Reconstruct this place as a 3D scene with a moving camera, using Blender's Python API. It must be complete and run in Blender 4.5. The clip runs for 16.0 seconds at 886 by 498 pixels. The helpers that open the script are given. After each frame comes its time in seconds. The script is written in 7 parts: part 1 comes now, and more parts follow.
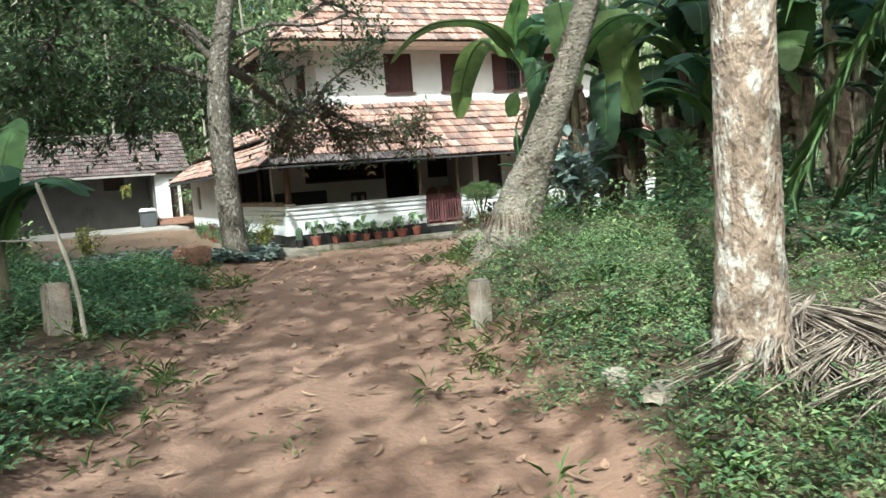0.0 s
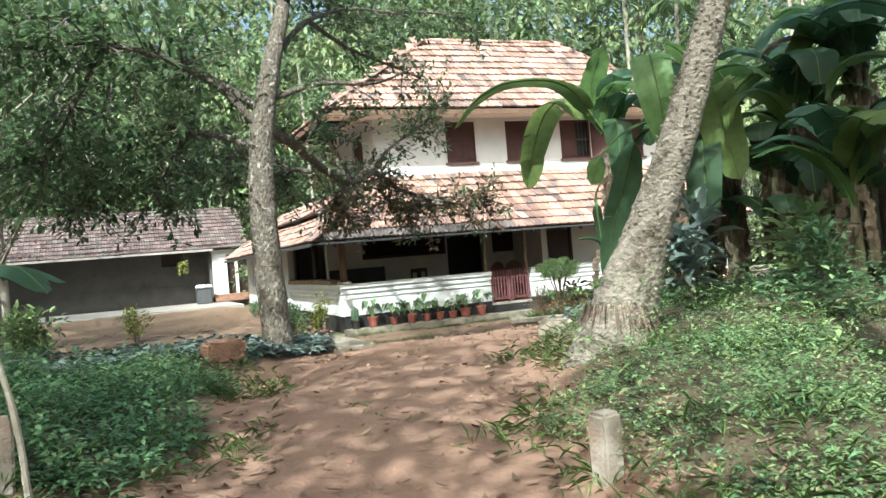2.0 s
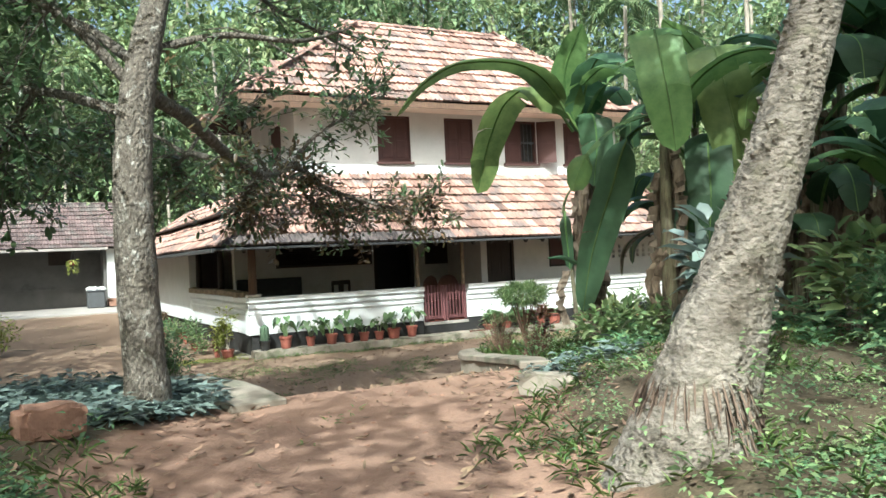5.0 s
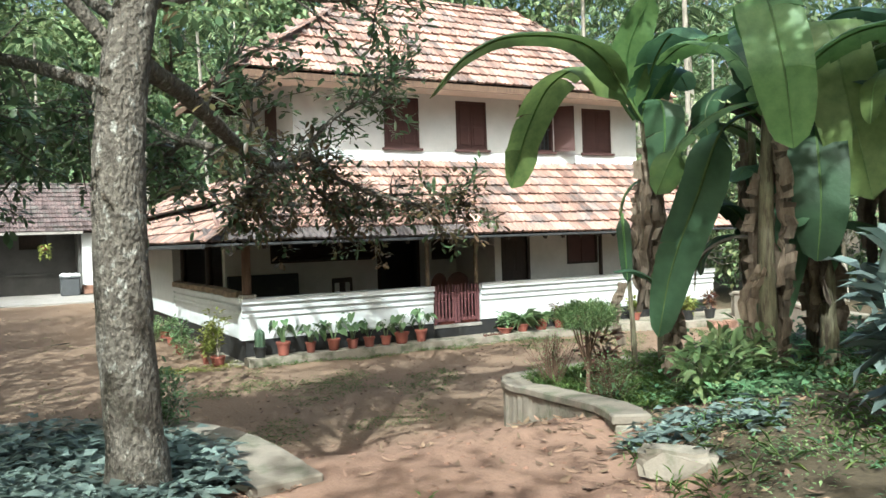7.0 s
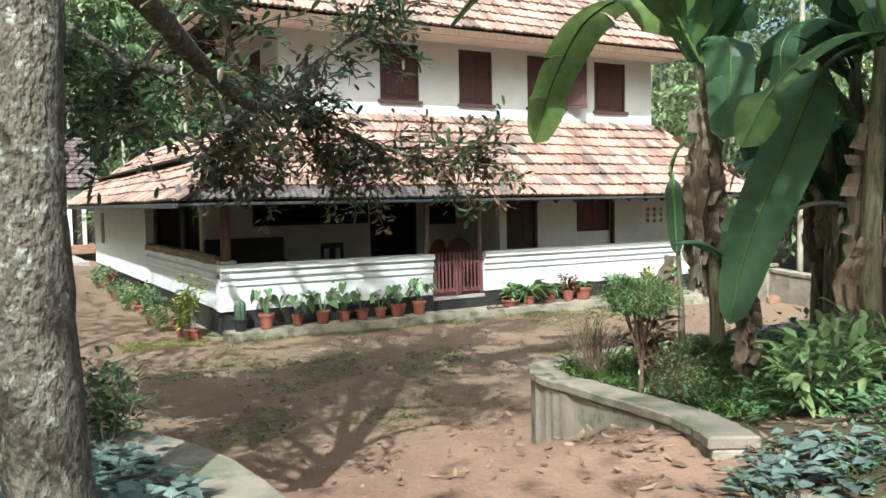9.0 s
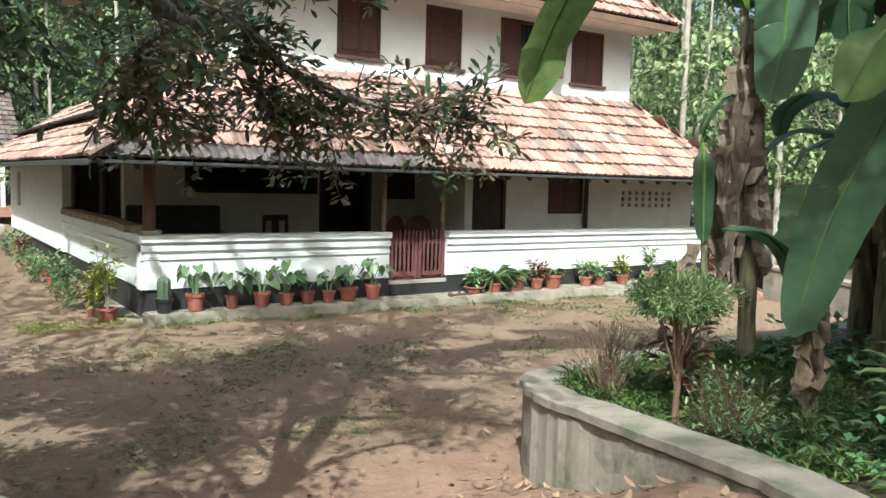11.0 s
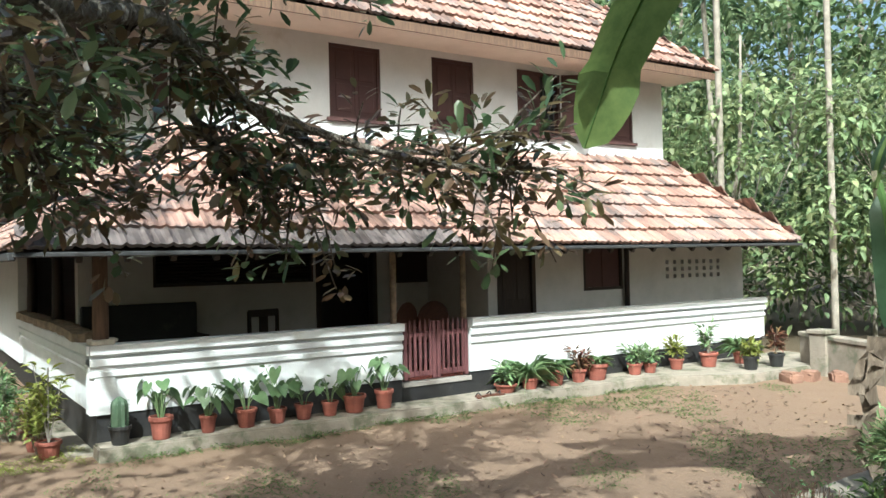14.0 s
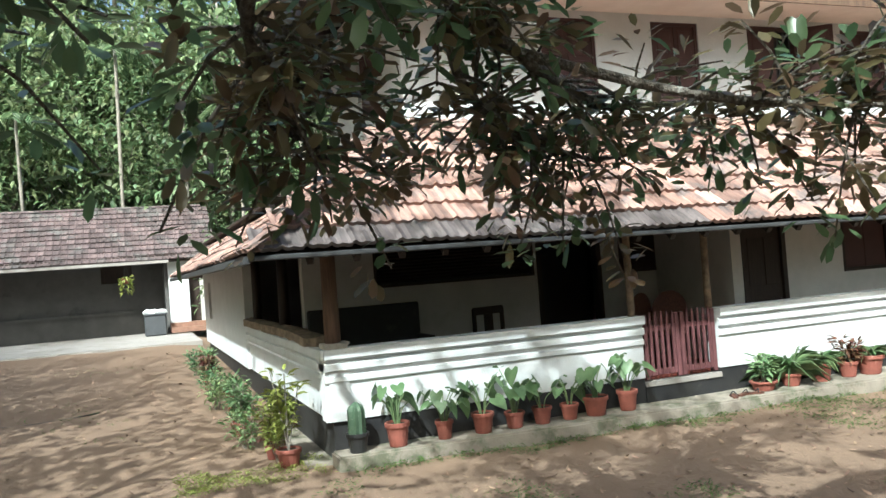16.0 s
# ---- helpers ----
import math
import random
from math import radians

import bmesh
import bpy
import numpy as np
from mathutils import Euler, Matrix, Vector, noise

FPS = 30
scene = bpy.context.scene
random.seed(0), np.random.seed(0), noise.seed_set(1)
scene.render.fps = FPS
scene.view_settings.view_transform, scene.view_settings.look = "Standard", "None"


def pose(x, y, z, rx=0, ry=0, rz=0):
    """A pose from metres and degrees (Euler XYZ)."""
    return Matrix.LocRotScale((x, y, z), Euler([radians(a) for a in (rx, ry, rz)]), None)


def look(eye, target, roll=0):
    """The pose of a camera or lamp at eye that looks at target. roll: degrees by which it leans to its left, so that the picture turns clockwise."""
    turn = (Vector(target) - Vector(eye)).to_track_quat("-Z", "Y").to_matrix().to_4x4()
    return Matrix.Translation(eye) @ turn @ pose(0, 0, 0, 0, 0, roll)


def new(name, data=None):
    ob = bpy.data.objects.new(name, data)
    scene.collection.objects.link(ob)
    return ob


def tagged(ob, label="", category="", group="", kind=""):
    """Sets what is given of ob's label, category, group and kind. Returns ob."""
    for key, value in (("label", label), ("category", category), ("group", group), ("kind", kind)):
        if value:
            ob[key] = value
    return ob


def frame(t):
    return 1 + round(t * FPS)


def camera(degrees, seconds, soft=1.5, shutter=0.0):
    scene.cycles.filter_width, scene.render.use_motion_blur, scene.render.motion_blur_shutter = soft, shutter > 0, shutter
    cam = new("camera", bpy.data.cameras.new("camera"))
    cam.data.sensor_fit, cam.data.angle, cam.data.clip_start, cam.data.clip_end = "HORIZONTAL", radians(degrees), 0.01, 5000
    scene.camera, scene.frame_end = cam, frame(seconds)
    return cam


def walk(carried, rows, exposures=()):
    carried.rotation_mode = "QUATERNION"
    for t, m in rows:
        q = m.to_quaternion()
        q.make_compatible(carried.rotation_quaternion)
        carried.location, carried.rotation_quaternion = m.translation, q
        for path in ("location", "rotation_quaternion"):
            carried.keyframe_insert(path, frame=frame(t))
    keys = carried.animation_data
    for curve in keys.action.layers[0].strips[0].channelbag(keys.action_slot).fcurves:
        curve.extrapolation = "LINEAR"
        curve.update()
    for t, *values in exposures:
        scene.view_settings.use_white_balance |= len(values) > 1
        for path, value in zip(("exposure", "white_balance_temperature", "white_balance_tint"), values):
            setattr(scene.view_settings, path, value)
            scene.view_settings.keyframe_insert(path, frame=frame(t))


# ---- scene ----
cam = camera(57.2, 16.0)
PATH = [
    (0, (-5.294, -20.2, 1.713), (-4.438, -18.4, 1.541), -4.3),
    (0.5, (-5.157, -19.813, 1.739), (-4.314, -18.003, 1.608), -4.7),
    (1, (-5.035, -19.397, 1.766), (-4.227, -17.568, 1.713), -4.3),
    (1.5, (-4.862, -19.004, 1.801), (-4.095, -17.157, 1.826), -5.3),
    (2, (-4.76, -18.617, 1.787), (-4.019, -16.759, 1.804), -4.7),
    (2.5, (-4.643, -18.211, 1.806), (-3.83, -16.383, 1.808), -2.8),
    (3, (-4.504, -17.774, 1.844), (-3.697, -15.945, 1.877), -2.0),
    (3.5, (-4.387, -17.348, 1.866), (-3.486, -15.563, 1.883), -1.6),
    (4, (-4.23, -16.996, 1.894), (-3.321, -15.214, 1.904), -1.8),
    (4.5, (-4.126, -16.659, 1.887), (-3.274, -14.849, 1.907), -2.8),
    (4.7, (-4.081, -16.471, 1.903), (-3.186, -14.682, 1.927), -2.9),
    (6.8, (-3.928, -14.536, 2.277), (-2.944, -12.795, 2.254), -2.0),
    (7, (-3.871, -14.401, 2.28), (-2.899, -12.654, 2.252), -1.9),
    (7.5, (-3.775, -14.005, 2.273), (-2.667, -12.34, 2.242), -0.7),
    (8, (-3.639, -13.646, 2.262), (-2.585, -11.946, 2.21), -0.6),
    (8.5, (-3.507, -13.296, 2.26), (-2.514, -11.561, 2.197), -1.2),
    (9, (-3.399, -12.895, 2.253), (-2.395, -11.169, 2.137), -1.0),
    (9.2, (-3.308, -12.747, 2.258), (-2.305, -11.023, 2.111), -0.9),
    (11.3, (-2.696, -11.117, 2.099), (-1.571, -9.471, 1.937), 1.7),
    (11.5, (-2.657, -10.965, 2.082), (-1.519, -9.325, 1.957), 1.6),
    (12, (-2.512, -10.559, 2.072), (-1.185, -9.069, 1.932), 2.5),
    (12.5, (-2.364, -10.229, 2.107), (-1.092, -8.689, 2.006), 1.1),
    (13, (-2.137, -9.85, 2.136), (-0.843, -8.325, 2.124), 1.1),
    (13.5, (-1.908, -9.595, 2.139), (-0.648, -8.041, 2.152), 0.2),
    (14, (-1.686, -9.327, 2.144), (-0.572, -7.666, 2.17), -1.3),
    (14.5, (-1.59, -9.053, 2.112), (-0.499, -7.377, 2.166), -2.4),
    (15, (-1.588, -8.815, 2.107), (-0.689, -7.03, 2.175), -2.6),
    (15.5, (-1.683, -8.547, 2.078), (-0.903, -6.707, 2.148), -3.0),
    (16, (-1.781, -8.304, 2.075), (-1.065, -6.437, 2.118), -4.3),
]
walk(cam, [(t, look(eye, target, roll)) for t, eye, target, roll in PATH], exposures=[(0.0, 0.84, 5450, -4), (2.5, 1.2, 5550, -3), (4.5, 1.15, 5500, -3), (8.5, 0.94, 5450, -3), (12.5, 0.97, 5500, -2), (16.0, 0.98, 5350, -3)])

# ---- world, sun, exposure ----
SUN_FROM = Vector((-0.50, -0.62, 0.80)).normalized()
world = bpy.data.worlds.new("sky")
scene.world = world
world.use_nodes = True
wn = world.node_tree.nodes
sky = wn.new("ShaderNodeTexSky")
sky.sky_type = "NISHITA"
sky.sun_disc = False
sky.sun_elevation = math.asin(SUN_FROM.z)
sky.sun_rotation = math.atan2(SUN_FROM.x, SUN_FROM.y)
sky.air_density, sky.dust_density, sky.ozone_density = 1.3, 10.0, 0.3
wn["Background"].inputs["Strength"].default_value = 0.15
world.node_tree.links.new(sky.outputs[0], wn["Background"].inputs["Color"])
sun_data = bpy.data.lights.new("sun", "SUN")
sun_data.energy, sun_data.angle, sun_data.color = 4.7, radians(0.55), (1.0, 0.93, 0.82)
sun = new("sun", sun_data)
sun.matrix_world = look(SUN_FROM * 60, (0, 0, 0))

# ---- materials ----
def mat(name, base, second=None, rough=0.8, scale=6.0, detail=0.5, bump=0.3, bump_scale=40.0, metal=0.0, island=0.0, obj_random=0.0,
        stain=None, stain_scale=1.2, stain_at=0.58, trans=0.0, spec=0.35, coat=0.0, hue=0.0, stretch=(1, 1, 1), depth=0.02):
    """A surface of two tones with grain, stains and relief at two scales."""
    m = bpy.data.materials.new(name)
    m.use_nodes = True
    t = m.node_tree
    n, ln = t.nodes, t.links
    bsdf = n["Principled BSDF"]
    out = n["Material Output"]
    co = n.new("ShaderNodeNewGeometry")
    mp = n.new("ShaderNodeMapping")
    mp.inputs["Scale"].default_value = stretch
    ln.new(co.outputs["Position"], mp.inputs["Vector"])
    a = n.new("ShaderNodeTexNoise")
    a.inputs["Scale"].default_value, a.inputs["Detail"].default_value, a.inputs["Roughness"].default_value = scale, 6, 0.5 + 0.3 * detail
    ln.new(mp.outputs[0], a.inputs["Vector"])
    ramp = n.new("ShaderNodeMapRange")
    ramp.inputs["From Min"].default_value, ramp.inputs["From Max"].default_value = 0.32, 0.68
    ln.new(a.outputs["Fac"], ramp.inputs["Value"])
    mix = n.new("ShaderNodeMix")
    mix.data_type = "RGBA"
    mix.inputs["A"].default_value = (*base, 1)
    mix.inputs["B"].default_value = (*(second or [c * 0.7 for c in base]), 1)
    ln.new(ramp.outputs[0], mix.inputs["Factor"])
    col = mix.outputs["Result"]
    if stain:
        s = n.new("ShaderNodeTexNoise")
        s.inputs["Scale"].default_value, s.inputs["Detail"].default_value, s.inputs["Roughness"].default_value = stain_scale, 8, 0.65
        ln.new(mp.outputs[0], s.inputs["Vector"])
        sr = n.new("ShaderNodeMapRange")
        sr.inputs["From Min"].default_value, sr.inputs["From Max"].default_value = stain_at, stain_at + 0.12
        ln.new(s.outputs["Fac"], sr.inputs["Value"])
        sm = n.new("ShaderNodeMix")
        sm.data_type = "RGBA"
        ln.new(sr.outputs[0], sm.inputs["Factor"])
        ln.new(col, sm.inputs["A"])
        sm.inputs["B"].default_value = (*stain, 1)
        col = sm.outputs["Result"]
    if island or obj_random:
        r = n.new("ShaderNodeNewGeometry").outputs["Random Per Island"] if island else n.new("ShaderNodeObjectInfo").outputs["Random"]
        amount = island or obj_random
        hs = n.new("ShaderNodeHueSaturation")
        v = n.new("ShaderNodeMapRange")
        v.inputs["To Min"].default_value, v.inputs["To Max"].default_value = 1 - amount, 1 + amount
        ln.new(r, v.inputs["Value"])
        ln.new(v.outputs[0], hs.inputs["Value"])
        if hue:
            h = n.new("ShaderNodeMapRange")
            h.inputs["To Min"].default_value, h.inputs["To Max"].default_value = 0.5 - hue, 0.5 + hue
            w = n.new("ShaderNodeTexWhiteNoise")
            w.noise_dimensions = "1D"
            ln.new(r, w.inputs["W"])
            ln.new(w.outputs["Value"], h.inputs["Value"])
            ln.new(h.outputs[0], hs.inputs["Hue"])
        ln.new(col, hs.inputs["Color"])
        col = hs.outputs[0]
    ln.new(col, bsdf.inputs["Base Color"])
    bsdf.inputs["Roughness"].default_value = rough
    bsdf.inputs["Metallic"].default_value = metal
    bsdf.inputs["Specular IOR Level"].default_value = spec
    bsdf.inputs["Coat Weight"].default_value = coat
    if bump:
        b = n.new("ShaderNodeTexNoise")
        b.inputs["Scale"].default_value, b.inputs["Detail"].default_value = bump_scale, 8
        ln.new(mp.outputs[0], b.inputs["Vector"])
        bp = n.new("ShaderNodeBump")
        bp.inputs["Strength"].default_value, bp.inputs["Distance"].default_value = bump, depth
        ln.new(b.outputs["Fac"], bp.inputs["Height"])
        ln.new(bp.outputs[0], bsdf.inputs["Normal"])
    if trans:
        tr = n.new("ShaderNodeBsdfTranslucent")
        ln.new(col, tr.inputs["Color"])
        ms = n.new("ShaderNodeMixShader")
        ms.inputs[0].default_value = trans
        ln.new(bsdf.outputs[0], ms.inputs[1])
        ln.new(tr.outputs[0], ms.inputs[2])
        ln.new(ms.outputs[0], out.inputs["Surface"])
    return m


WHITE = mat("limewash", (0.63, 0.64, 0.645), (0.55, 0.56, 0.565), 0.9, 2.2, bump=0.2, bump_scale=30, stain=(0.48, 0.47, 0.44), stain_scale=1.4, stain_at=0.6)
CREAM = mat("cream_plaster", (0.72, 0.66, 0.58), (0.64, 0.58, 0.50), 0.9, 3, bump=0.15)
# Plaster grey, darkened in its colour for the shade under the verandah roof.
SHADEWALL = mat("shade_greyed_plaster", (0.52, 0.495, 0.465), (0.43, 0.41, 0.385), 0.9, 2.0, bump=0.15, stain=(0.4, 0.38, 0.35), stain_scale=1.0)
# Stained grey render; the shade under the eave is put into its dark tone.
OLDWALL = mat("shade_toned_wall", (0.11, 0.105, 0.10), (0.08, 0.077, 0.073), 0.95, 1.5, bump=0.2, stain=(0.055, 0.052, 0.05))
# Black of plinth and settle, also used on sheets that stand for unlit rooms.
BLACK = mat("black_oxide_and_room_shade", (0.018, 0.018, 0.02), (0.03, 0.029, 0.028), 0.6, 3, bump=0.1, stain=(0.07, 0.06, 0.05), stain_scale=2.5, stain_at=0.6)
DARKWOOD = mat("dark_timber", (0.035, 0.022, 0.016), (0.02, 0.013, 0.01), 0.6, 3, stretch=(9, 9, 1), bump=0.2)
POSTWOOD = mat("weathered_post", (0.16, 0.10, 0.065), (0.09, 0.055, 0.04), 0.75, 3, stretch=(10, 10, 1), bump=0.3)
PALEWOOD = mat("grey_timber", (0.29, 0.215, 0.145), (0.12, 0.09, 0.065), 0.85, 4, stretch=(3, 1, 3), bump=0.4)
SHUTTER = mat("maroon_shutter", (0.075, 0.036, 0.033), (0.06, 0.03, 0.028), 0.7, 4, bump=0.1)
GATE = mat("red_oxide_gate", (0.125, 0.052, 0.055), (0.10, 0.042, 0.044), 0.55, 5, bump=0.1)
TILE = mat("clay_tile", (0.345, 0.215, 0.172), (0.225, 0.137, 0.112), 0.88, 2.0, obj_random=0.5, bump=0.4, bump_scale=60, stain=(0.165, 0.13, 0.12), stain_scale=2.2, stain_at=0.49)
TILE_J = mat("clay_tile_joined", (0.345, 0.215, 0.172), (0.225, 0.137, 0.112), 0.88, 2.0, island=0.5, bump=0.4, bump_scale=60, stain=(0.165, 0.13, 0.12), stain_scale=2.2, stain_at=0.49)
TILE_OLD = mat("weathered_tile", (0.13, 0.092, 0.09), (0.08, 0.06, 0.059), 0.9, 2.0, island=0.35, bump=0.35, bump_scale=60, stain=(0.10, 0.09, 0.085), stain_scale=1.5, stain_at=0.5)
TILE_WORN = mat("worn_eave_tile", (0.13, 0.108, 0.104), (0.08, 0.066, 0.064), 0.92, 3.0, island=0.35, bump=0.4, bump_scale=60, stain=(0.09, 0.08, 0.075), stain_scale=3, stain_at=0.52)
CONCRETE = mat("mossy_concrete", (0.26, 0.225, 0.185), (0.17, 0.148, 0.118), 0.95, 3, bump=0.35, stain=(0.13, 0.13, 0.09), stain_scale=2.5, stain_at=0.52)
KERBMAT = mat("cement_kerb", (0.29, 0.255, 0.21), (0.20, 0.175, 0.14), 0.95, 4, bump=0.35, stain=(0.12, 0.12, 0.08), stain_scale=3, stain_at=0.5)
LATERITE = mat("laterite_block", (0.27, 0.155, 0.11), (0.17, 0.098, 0.07), 0.95, 7, bump=0.6)
TERRACOTTA = mat("terracotta", (0.25, 0.082, 0.058), (0.18, 0.062, 0.046), 0.75, 9, bump=0.15, obj_random=0.15, stain=(0.40, 0.25, 0.2), stain_scale=6, stain_at=0.62)
BLACKPOT = mat("black_plastic", (0.02, 0.02, 0.02), (0.03, 0.03, 0.03), 0.45, 6, bump=0.05)
SOIL = mat("potting_soil", (0.05, 0.032, 0.022), (0.03, 0.02, 0.015), 0.95, 20, bump=0.6)
STONE = mat("granite_marker", (0.37, 0.33, 0.285), (0.25, 0.215, 0.18), 0.95, 12, bump=0.6, bump_scale=60, stain=(0.27, 0.20, 0.155), stain_scale=3, stain_at=0.55)
MANGO_BARK = mat("mango_bark", (0.20, 0.175, 0.145), (0.065, 0.054, 0.043), 0.95, 26, stretch=(1, 1, 0.6), bump=1.0, bump_scale=42, depth=0.07, stain=(0.42, 0.41, 0.37), stain_scale=16, stain_at=0.57)
PALM_BARK = mat("palm_bark", (0.31, 0.235, 0.18), (0.18, 0.135, 0.105), 0.95, 12, stretch=(1.5, 1.5, 0.9), bump=1.0, bump_scale=26, depth=0.045, stain=(0.50, 0.47, 0.42), stain_scale=8, stain_at=0.5)
PALM_MOSS = mat("rough_palm_bark", (0.29, 0.255, 0.215), (0.14, 0.12, 0.095), 0.95, 16, stretch=(1, 1, 1.4), bump=1.0, bump_scale=24, depth=0.07, stain=(0.17, 0.155, 0.11), stain_scale=5, stain_at=0.56)
PALM_ROOT = mat("palm_roots", (0.17, 0.125, 0.095), (0.10, 0.07, 0.052), 0.95, 20, bump=0.3)
FARBARK = mat("pale_trunk", (0.30, 0.27, 0.23), (0.18, 0.16, 0.13), 0.95, 5, bump=0.4)
MANGO_LEAF = mat("mango_leaf", (0.12, 0.18, 0.085), (0.08, 0.128, 0.06), 0.3, 3, island=0.45, hue=0.02, trans=0.48, bump=0, spec=0.6)
MANGO_YOUNG = mat("mango_young_leaf", (0.17, 0.115, 0.065), (0.125, 0.11, 0.055), 0.33, 3, island=0.45, hue=0.035, trans=0.48, bump=0, spec=0.6)
WEED = mat("weed_leaf", (0.135, 0.225, 0.11), (0.085, 0.165, 0.075), 0.55, 1.2, island=0.4, hue=0.025, trans=0.35, bump=0)
WEED_LIGHT = mat("pale_weed_leaf", (0.235, 0.315, 0.14), (0.16, 0.235, 0.10), 0.55, 1.2, island=0.4, hue=0.025, trans=0.35, bump=0)
BLUELEAF = mat("blue_grey_leaf", (0.165, 0.205, 0.185), (0.105, 0.142, 0.128), 0.42, 3, island=0.4, hue=0.02, trans=0.15, bump=0, spec=0.5)
BANANA_LEAF = mat("banana_leaf", (0.15, 0.23, 0.07), (0.085, 0.15, 0.045), 0.5, 7, obj_random=0.35, hue=0.02, trans=0.42, bump=0.25, bump_scale=18, spec=0.5)
BANANA_DARK = mat("banana_leaf_dark", (0.075, 0.14, 0.07), (0.045, 0.092, 0.045), 0.5, 5, obj_random=0.4, trans=0.38, bump=0.25, bump_scale=18, spec=0.4)
BANANA_DRY = mat("banana_dry_leaf", (0.26, 0.21, 0.16), (0.125, 0.092, 0.066), 0.9, 4, obj_random=0.45, trans=0.25, bump=0.8, bump_scale=12, stretch=(4, 4, 1), depth=0.02)
BANANA_STEM = mat("banana_stem", (0.21, 0.20, 0.125), (0.10, 0.085, 0.055), 0.7, 4, stretch=(8, 8, 1), bump=0.6, bump_scale=8, stain=(0.06, 0.045, 0.03), stain_scale=3, stain_at=0.5)
POTLEAF = mat("pot_plant_leaf", (0.20, 0.28, 0.135), (0.12, 0.195, 0.085), 0.4, 6, island=0.35, hue=0.02, trans=0.25, bump=0)
YELLOWLEAF = mat("yellow_green_leaf", (0.27, 0.28, 0.07), (0.18, 0.22, 0.05), 0.5, 6, island=0.25, trans=0.3, bump=0)
REDLEAF = mat("croton_leaf", (0.16, 0.05, 0.04), (0.08, 0.07, 0.03), 0.45, 6, island=0.4, hue=0.04, trans=0.2, bump=0)
CACTUS = mat("cactus_skin", (0.075, 0.115, 0.07), (0.05, 0.085, 0.05), 0.6, 8, bump=0.2)
GRASS = mat("grass_blade", (0.11, 0.165, 0.045), (0.075, 0.125, 0.03), 0.6, 1.5, island=0.4, hue=0.025, trans=0.3, bump=0)
FARLEAF = mat("forest_leaf", (0.165, 0.22, 0.105), (0.105, 0.155, 0.075), 0.5, 0.5, island=0.45, hue=0.03, trans=0.45, bump=0)
BIGLEAF = mat("broad_bright_leaf", (0.265, 0.315, 0.165), (0.18, 0.24, 0.11), 0.5, 0.8, island=0.45, hue=0.03, trans=0.45, bump=0)
DRYLEAF = mat("dry_leaf", (0.225, 0.15, 0.10), (0.14, 0.09, 0.06), 0.85, 8, island=0.5, hue=0.015, bump=0.1)
FROND_DRY = mat("dry_palm_frond", (0.33, 0.28, 0.23), (0.20, 0.165, 0.135), 0.9, 5, island=0.4, bump=0.2)
FROND = mat("palm_frond", (0.07, 0.12, 0.035), (0.05, 0.09, 0.028), 0.5, 3, island=0.3, trans=0.2, bump=0)
METAL_GUTTER = mat("grey_gutter", (0.05, 0.05, 0.052), (0.035, 0.035, 0.036), 0.5, 6, bump=0.05)
REDFLOOR = mat("red_oxide_floor", (0.22, 0.055, 0.04), (0.17, 0.045, 0.035), 0.5, 3, bump=0.05)
WICKER = mat("dark_cane", (0.11, 0.045, 0.028), (0.06, 0.026, 0.018), 0.6, 30, bump=0.4)
GREYBUCKET = mat("grey_bin", (0.07, 0.073, 0.078), (0.055, 0.058, 0.062), 0.5, 5, bump=0.05)
PLASTICBAG = mat("white_plastic", (0.75, 0.75, 0.74), (0.62, 0.62, 0.62), 0.4, 9, bump=0.3, bump_scale=18)
ROCK = mat("rough_stone", (0.45, 0.41, 0.35), (0.3, 0.26, 0.21), 0.95, 8, bump=0.6)
PALEFLOOR = mat("cement_terrace", (0.31, 0.285, 0.265), (0.24, 0.22, 0.20), 0.95, 2, bump=0.2, stain=(0.18, 0.15, 0.13))


